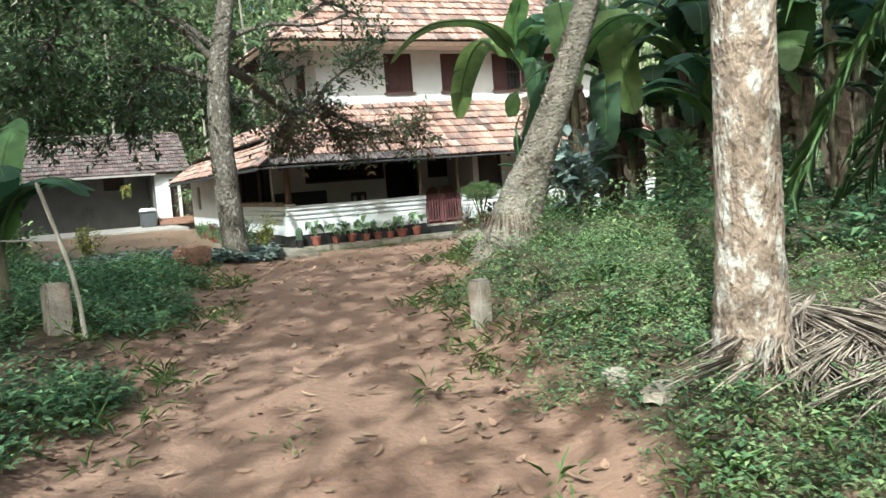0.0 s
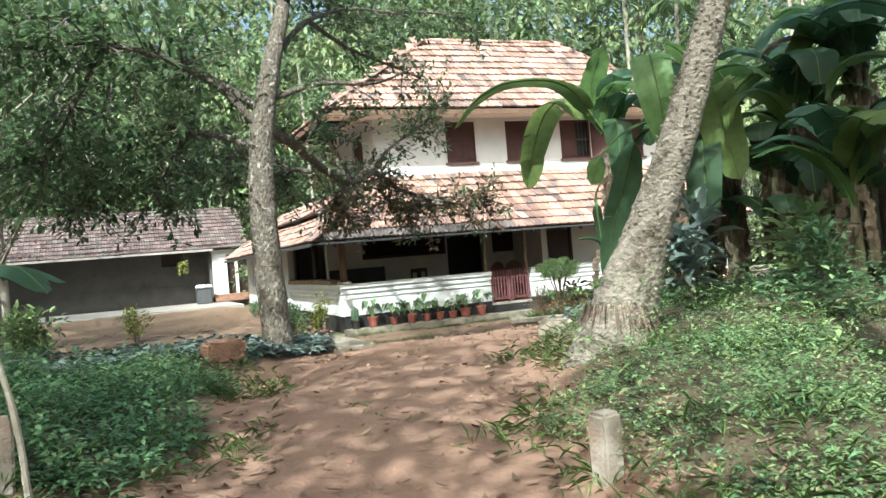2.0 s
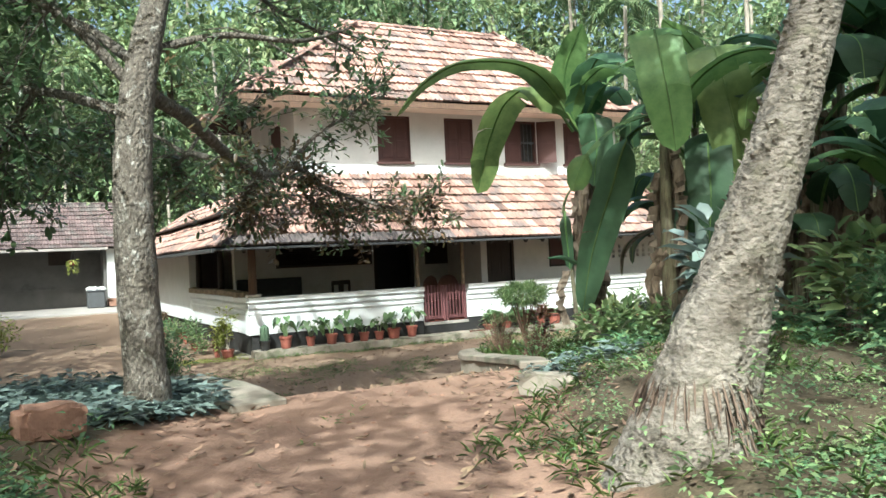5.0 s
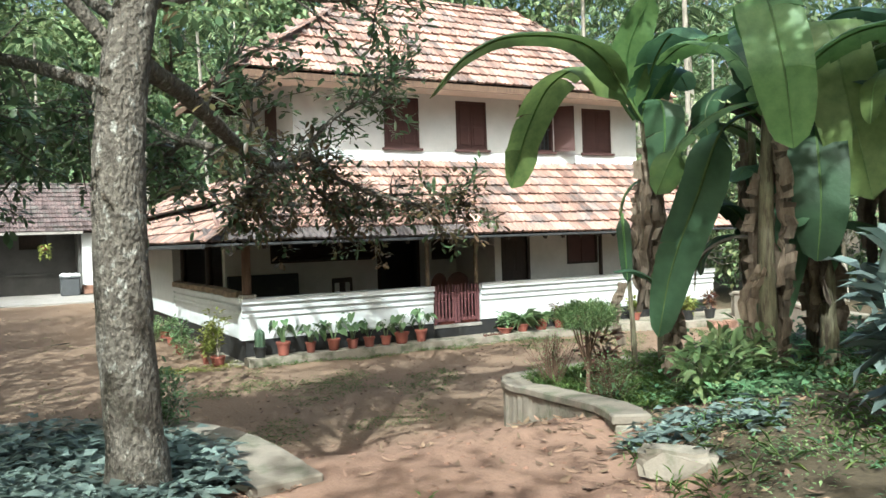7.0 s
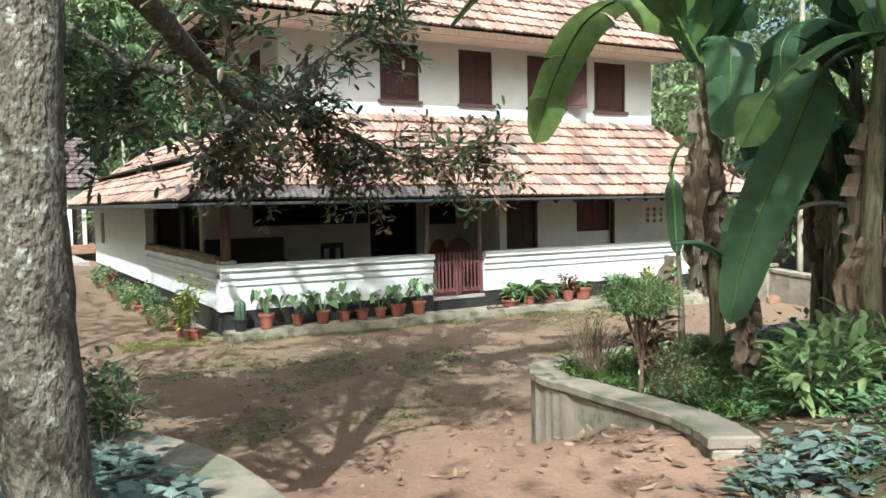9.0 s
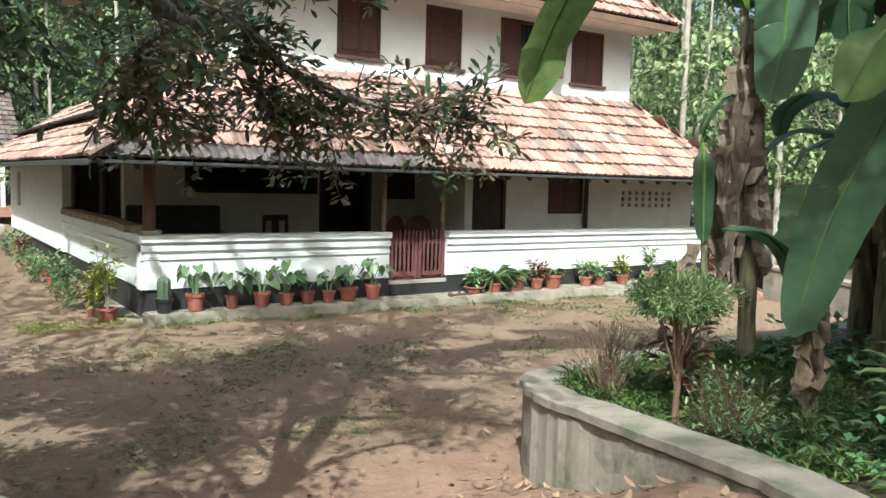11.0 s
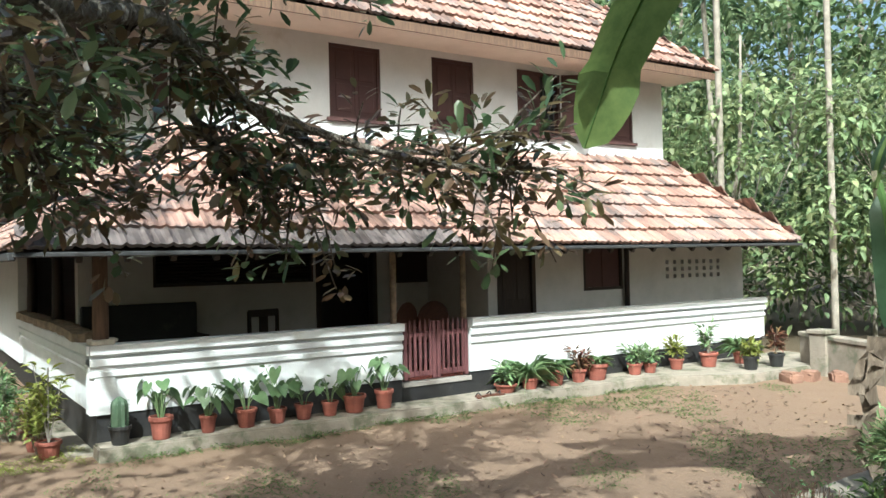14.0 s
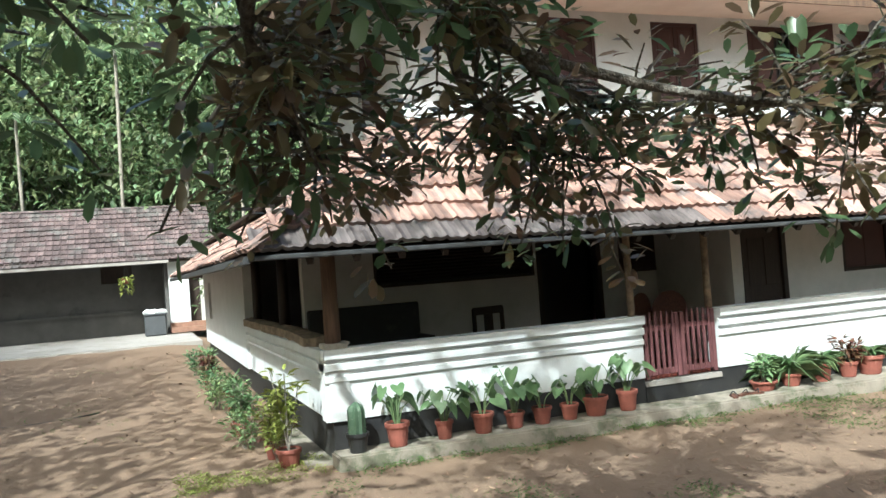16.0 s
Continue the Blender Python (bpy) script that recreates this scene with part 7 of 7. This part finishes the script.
def herbs(name, x, y, hmin, hmax, per, leaf, material, label, rng, flat=0.5, spread=0.10, width=0.5, simple=True, thin=-1.1):
    """Low herbs: leaves up short stems that stand at x, y."""
    stand = np.sin(x * 3.9 + 1.7 * np.sin(y * 2.3)) + np.sin(y * 4.7 + 1.4 * np.sin(x * 3.1)) + rng.normal(0, 0.9, len(x)) > thin
    x, y = x[stand], y[stand]
    z = height(x, y)
    patch = 0.5 + 0.25 * (np.sin(x * 2.7 + 1.3 * np.sin(y * 1.9)) + np.sin(y * 3.3 + 0.8 * np.sin(x * 4.1)))
    hh = hmin + (hmax - hmin) * rng.random(len(x)) ** 1.6 * (0.35 + 0.9 * patch)
    px, py, pz = (np.repeat(v, per) for v in (x, y, z))
    t = rng.uniform(0.15, 1.0, len(px))
    a = rng.uniform(0, 6.283, len(px))
    o = rng.uniform(0.2, 1.0, len(px)) * spread
    at = np.stack([px + np.cos(a) * o, py + np.sin(a) * o, pz + np.repeat(hh, per) * t], -1)
    way = np.stack([np.cos(a), np.sin(a), rng.uniform(-0.3, 0.9, len(px)) * (1 - flat) * 2], -1)
    ob = leaf_cloud(name, at, way, leaf * np.repeat(rng.uniform(0.6, 1.45, len(x)), per) * rng.uniform(0.55, 1.25, len(px)), leaf * width * rng.uniform(0.7, 1.2, len(px)), material, simple=simple, rng=rng)
    return tagged(ob, label, "ground plants", kind="stuff")


def build_cover():
    rng = np.random.default_rng(40)
    out = lambda x, y: verge_mask(x, y, 0.20) & (np.hypot(x + 2.8, y + 17.8) > 0.2) & (np.hypot((x + 2.05) / 0.95, (y + 18.05) / 0.75) > 1) & (np.abs(x + 5.33) + np.abs(y + 14.85) * 0.5 > 0.3)
    left = lambda x, y: out(x, y) & (x < way_x(y)) & ((y < -11.7 - 0.3 * np.sin(3 * x)) | (x < -5.4) | (rng.random(len(x)) < 0.04))
    right = lambda x, y: out(x, y) & (x > way_x(y)) & (np.hypot(x + 1.25, y + 13.35) > 0.5) & (rng.random(len(x)) < np.interp(y, [-14.6, -13.4, -12, -10], [1.0, 0.5, 0.25, 0.2])) & ((x < way_x(y) + 2.6) | (rng.random(len(x)) < np.clip(0.8 - 0.45 * (x - way_x(y) - 2.6), 0.12, 1)))
    # left verge
    x, y = scatter(15000, -8.5, -3.0, -20.5, -10.4, left, rng)
    herbs("weeds", x, y, 0.04, 0.34, 12, 0.052, WEED, "lush green weeds on the track's shaded verge", rng)
    x, y = scatter(3600, -8.0, -3.0, -20.5, -10.8, left, rng)
    herbs("weeds", x, y, 0.05, 0.36, 10, 0.045, WEED_LIGHT, "lighter green weeds among the verge growth", rng)
    # right verge
    x, y = scatter(9000, -4.4, 3.2, -20.5, -9.8, right, rng)
    herbs("weeds", x, y, 0.02, 0.24, 14, 0.034, WEED, "green weeds on the sunny verge", rng, thin=-0.8)
    x, y = scatter(13000, -4.4, 2.0, -20.5, -10.8, right, rng)
    herbs("weeds", x, y, 0.03, 0.34, 14, 0.029, WEED_LIGHT, "pale sunlit weeds on the verge", rng, thin=-0.5)
    # grass between the weeds
    x, y = scatter(9000, -8.0, 2.5, -20.5, -10.4, lambda x, y: verge_mask(x, y, -0.25) & (np.sin(x * 3 + y) + np.sin(y * 2.6) > -0.2), rng)
    herbs("verge_grass", x, y, 0.01, 0.14, 5, 0.10, GRASS, "thin grass along the verges", rng, flat=0.1, spread=0.04, width=0.10)
    # tall sprigs
    x, y = scatter(120, -3.2, 0.8, -17.0, -12.5, lambda x, y: out(x, y) & (x > way_x(y)), rng)
    herbs("weed_sprigs", x, y, 0.45, 0.80, 24, 0.042, WEED_LIGHT, "tall thin weed sprigs with pale tips", rng, spread=0.07)
    # far verges, coarser
    x, y = scatter(6500, -15, 12, -27, -7, lambda x, y: verge_mask(x, y, 2.6), rng)
    herbs("undergrowth", x, y, 0.1, 0.5, 10, 0.13, WEED, "rank undergrowth under the trees", rng)
    # blue-grey leaves round the mango tree
    x, y = scatter(2600, -6.4, -2.62, -10.5, -6.9, lambda x, y: (y < bed_edge_left(x) - 0.22) & ((y > -10.25) | (np.abs(x + 3.9) > 0.45)) & verge_mask(x, y, 0.1) & (np.hypot(x + 3.25, y + 9.4) > 0.26), rng)
    herbs("bed_plants", x, y, 0.06, 0.26, 8, 0.115, BLUELEAF, "dense blue-green leaves covering the mango bed", rng, flat=0.75, width=0.62)
    x, y = scatter(60, -0.3, 0.35, -11.2, -10.2, lambda x, y: verge_mask(x, y, 0.05), rng)
    herbs("bed_plants", x, y, 0.05, 0.18, 8, 0.10, BLUELEAF, "blue-green leaves beside the planter wall", rng, flat=0.75, width=0.62)
    # planter
    x, y = scatter(4200, 0.6, 4.2, -9.6, -6.7, lambda x, y: (x > np.interp(y, [-9.5, -8.7, -7.9, -7.4], [0.56, 0.80, 1.0, 1.08])) & (y < bed_edge_right(x) - 0.16), rng)
    herbs("planter_grass", x, y, 0.04, 0.16, 8, 0.07, GRASS, "soft bright green grass in the raised planter", rng, flat=0.15, spread=0.05, width=0.16)
    x, y = scatter(220, 0.5, 3.5, -10.6, -8.6, lambda x, y: x > 0.7, rng)
    herbs("planter_herbs", x, y, 0.06, 0.34, 8, 0.09, WEED, "green broad-leaved herbs in the planter", rng)
    # thin grass in the yard and along its edges
    x, y = scatter(15000, -1.5, 9.5, -5.5, -0.5, lambda x, y: (np.sin(x * 1.1 + 1.0) + np.sin(y * 1.9 + x * 0.6) + 0.9 * np.sin(x * 3.1 - y * 2.3) > 0.55) & (y < -0.42 - 0.05 * x), rng)
    herbs("yard_grass", x, y, 0.008, 0.035, 5, 0.035, GRASS, "thin low grass on the trodden yard", rng, flat=0.4, spread=0.06, width=0.22)
    x, y = scatter(2600, 0.1, 8.4, -1.0, -0.2, lambda x, y: np.abs(y + 0.36 + 0.04 * x) < 0.13, rng)
    herbs("edge_grass", x, y, 0.02, 0.08, 5, 0.05, GRASS, "grass along the foot of the apron", rng, flat=0.3, spread=0.05, width=0.2)
    x, y = scatter(900, -6, -0.2, -6.4, 12, lambda x, y: np.sin(x * 1.7) + np.sin(y * 0.9 + x) > 0.9, rng)
    herbs("yard_grass", x, y, 0.01, 0.05, 5, 0.045, GRASS, "thin low grass on the side yard", rng, flat=0.4, spread=0.08, width=0.2)
    # Yellow leaf colour stands in for a pool of sun on this grass.
    x, y = scatter(900, -1.5, -0.05, -0.3, 1.0, lambda x, y: np.abs(y - 0.2 - 0.3 * np.sin(x * 2)) < 0.45, rng)
    herbs("corner_grass", x, y, 0.01, 0.06, 5, 0.05, YELLOWLEAF, "bright grass at the verandah's corner, coloured yellow as a sun patch", rng, flat=0.3, spread=0.06, width=0.2)
    # grass tufts on the track
    x, y = scatter(1500, -7, -0.6, -20.5, -9.6, lambda x, y: ~verge_mask(x, y, 0.1) & (np.exp(-((x - way_x(y) + 0.15) / 0.18) ** 2) * (np.sin(y * 2.2) > 0.35) > 0.4), rng)
    herbs("track_grass", x, y, 0.01, 0.07, 5, 0.05, GRASS, "sparse grass tufts down the middle of the track", rng, flat=0.35, spread=0.05, width=0.25)
    # fallen leaves
    for count, box_, label in ((7000, (-7.5, 0.2, -20.8, -9.0), "dry brown leaves scattered on the track"), (2200, (-3, 9, -7.0, -1.0), "dry leaves scattered on the yard"), (700, (-7, -0.6, -6.5, 14), "dry leaves scattered on the side yard"),
                               (1800, (-0.2, 5.5, -11.5, -6.9), "dry leaves under the bananas")):
        x, y = rng.uniform(box_[0], box_[1], count), rng.uniform(box_[2], box_[3], count)
        edge = np.abs(x - way_x(y)) - way_half(y)
        if box_[3] == -9.0:
            k = (edge < 0.7) & ((edge > -0.45) | (rng.random(count) < 0.3))
            x, y = x[k], y[k]
        a = rng.uniform(0, 6.283, len(x))
        ob = leaf_cloud("fallen_leaves", np.stack([x, y, height(x, y) + 0.012], -1), np.stack([np.cos(a), np.sin(a), rng.uniform(-0.05, 0.25, len(x))], -1), rng.uniform(0.03, 0.11, len(x)), rng.uniform(0.018, 0.042, len(x)), DRYLEAF, rng=rng, droop=-0.6)
        tagged(ob, label, "fallen leaves", kind="stuff")
    # grit and pebbles
    n = 1500
    x, y = rng.uniform(-7, 1, n), rng.uniform(-20.5, -6, n)
    k = ~verge_mask(x, y, 0.2)
    x, y = x[k], y[k]
    bm = bmesh.new()
    bmesh.ops.create_icosphere(bm, subdivisions=1, radius=1)
    bv, bf = np.array([v.co for v in bm.verts]), [[v.index for v in f.verts] for f in bm.faces]
    bm.free()
    r = rng.uniform(0.006, 0.022, len(x))
    verts = (bv[None] * (r[:, None, None] * np.array([1.2, 1, 0.7])) + np.stack([x, y, height(x, y)], -1)[:, None, :]).reshape(-1, 3)
    faces = [[i + j * len(bv) for i in f] for j in range(len(x)) for f in bf]
    tagged(raw("pebbles", verts, faces, LATERITE), "small reddish pebbles on the track", "pebbles", kind="stuff")


build_cover()

# ---- roof tiles, piece by piece ----
for roof, poses in ROOF_JOBS:
    picked = sorted(range(len(poses)), key=lambda i: abs(poses[i].translation.x - 4.5))[:300]
    chosen = set(picked)
    for i in picked:
        tile = new("roof_tile", TILE_MESH)
        tile.matrix_world = poses[i]
        tile.parent = roof
    joined_tiles("front_tiles", [p for i, p in enumerate(poses) if i not in chosen], TILE_J, roof)
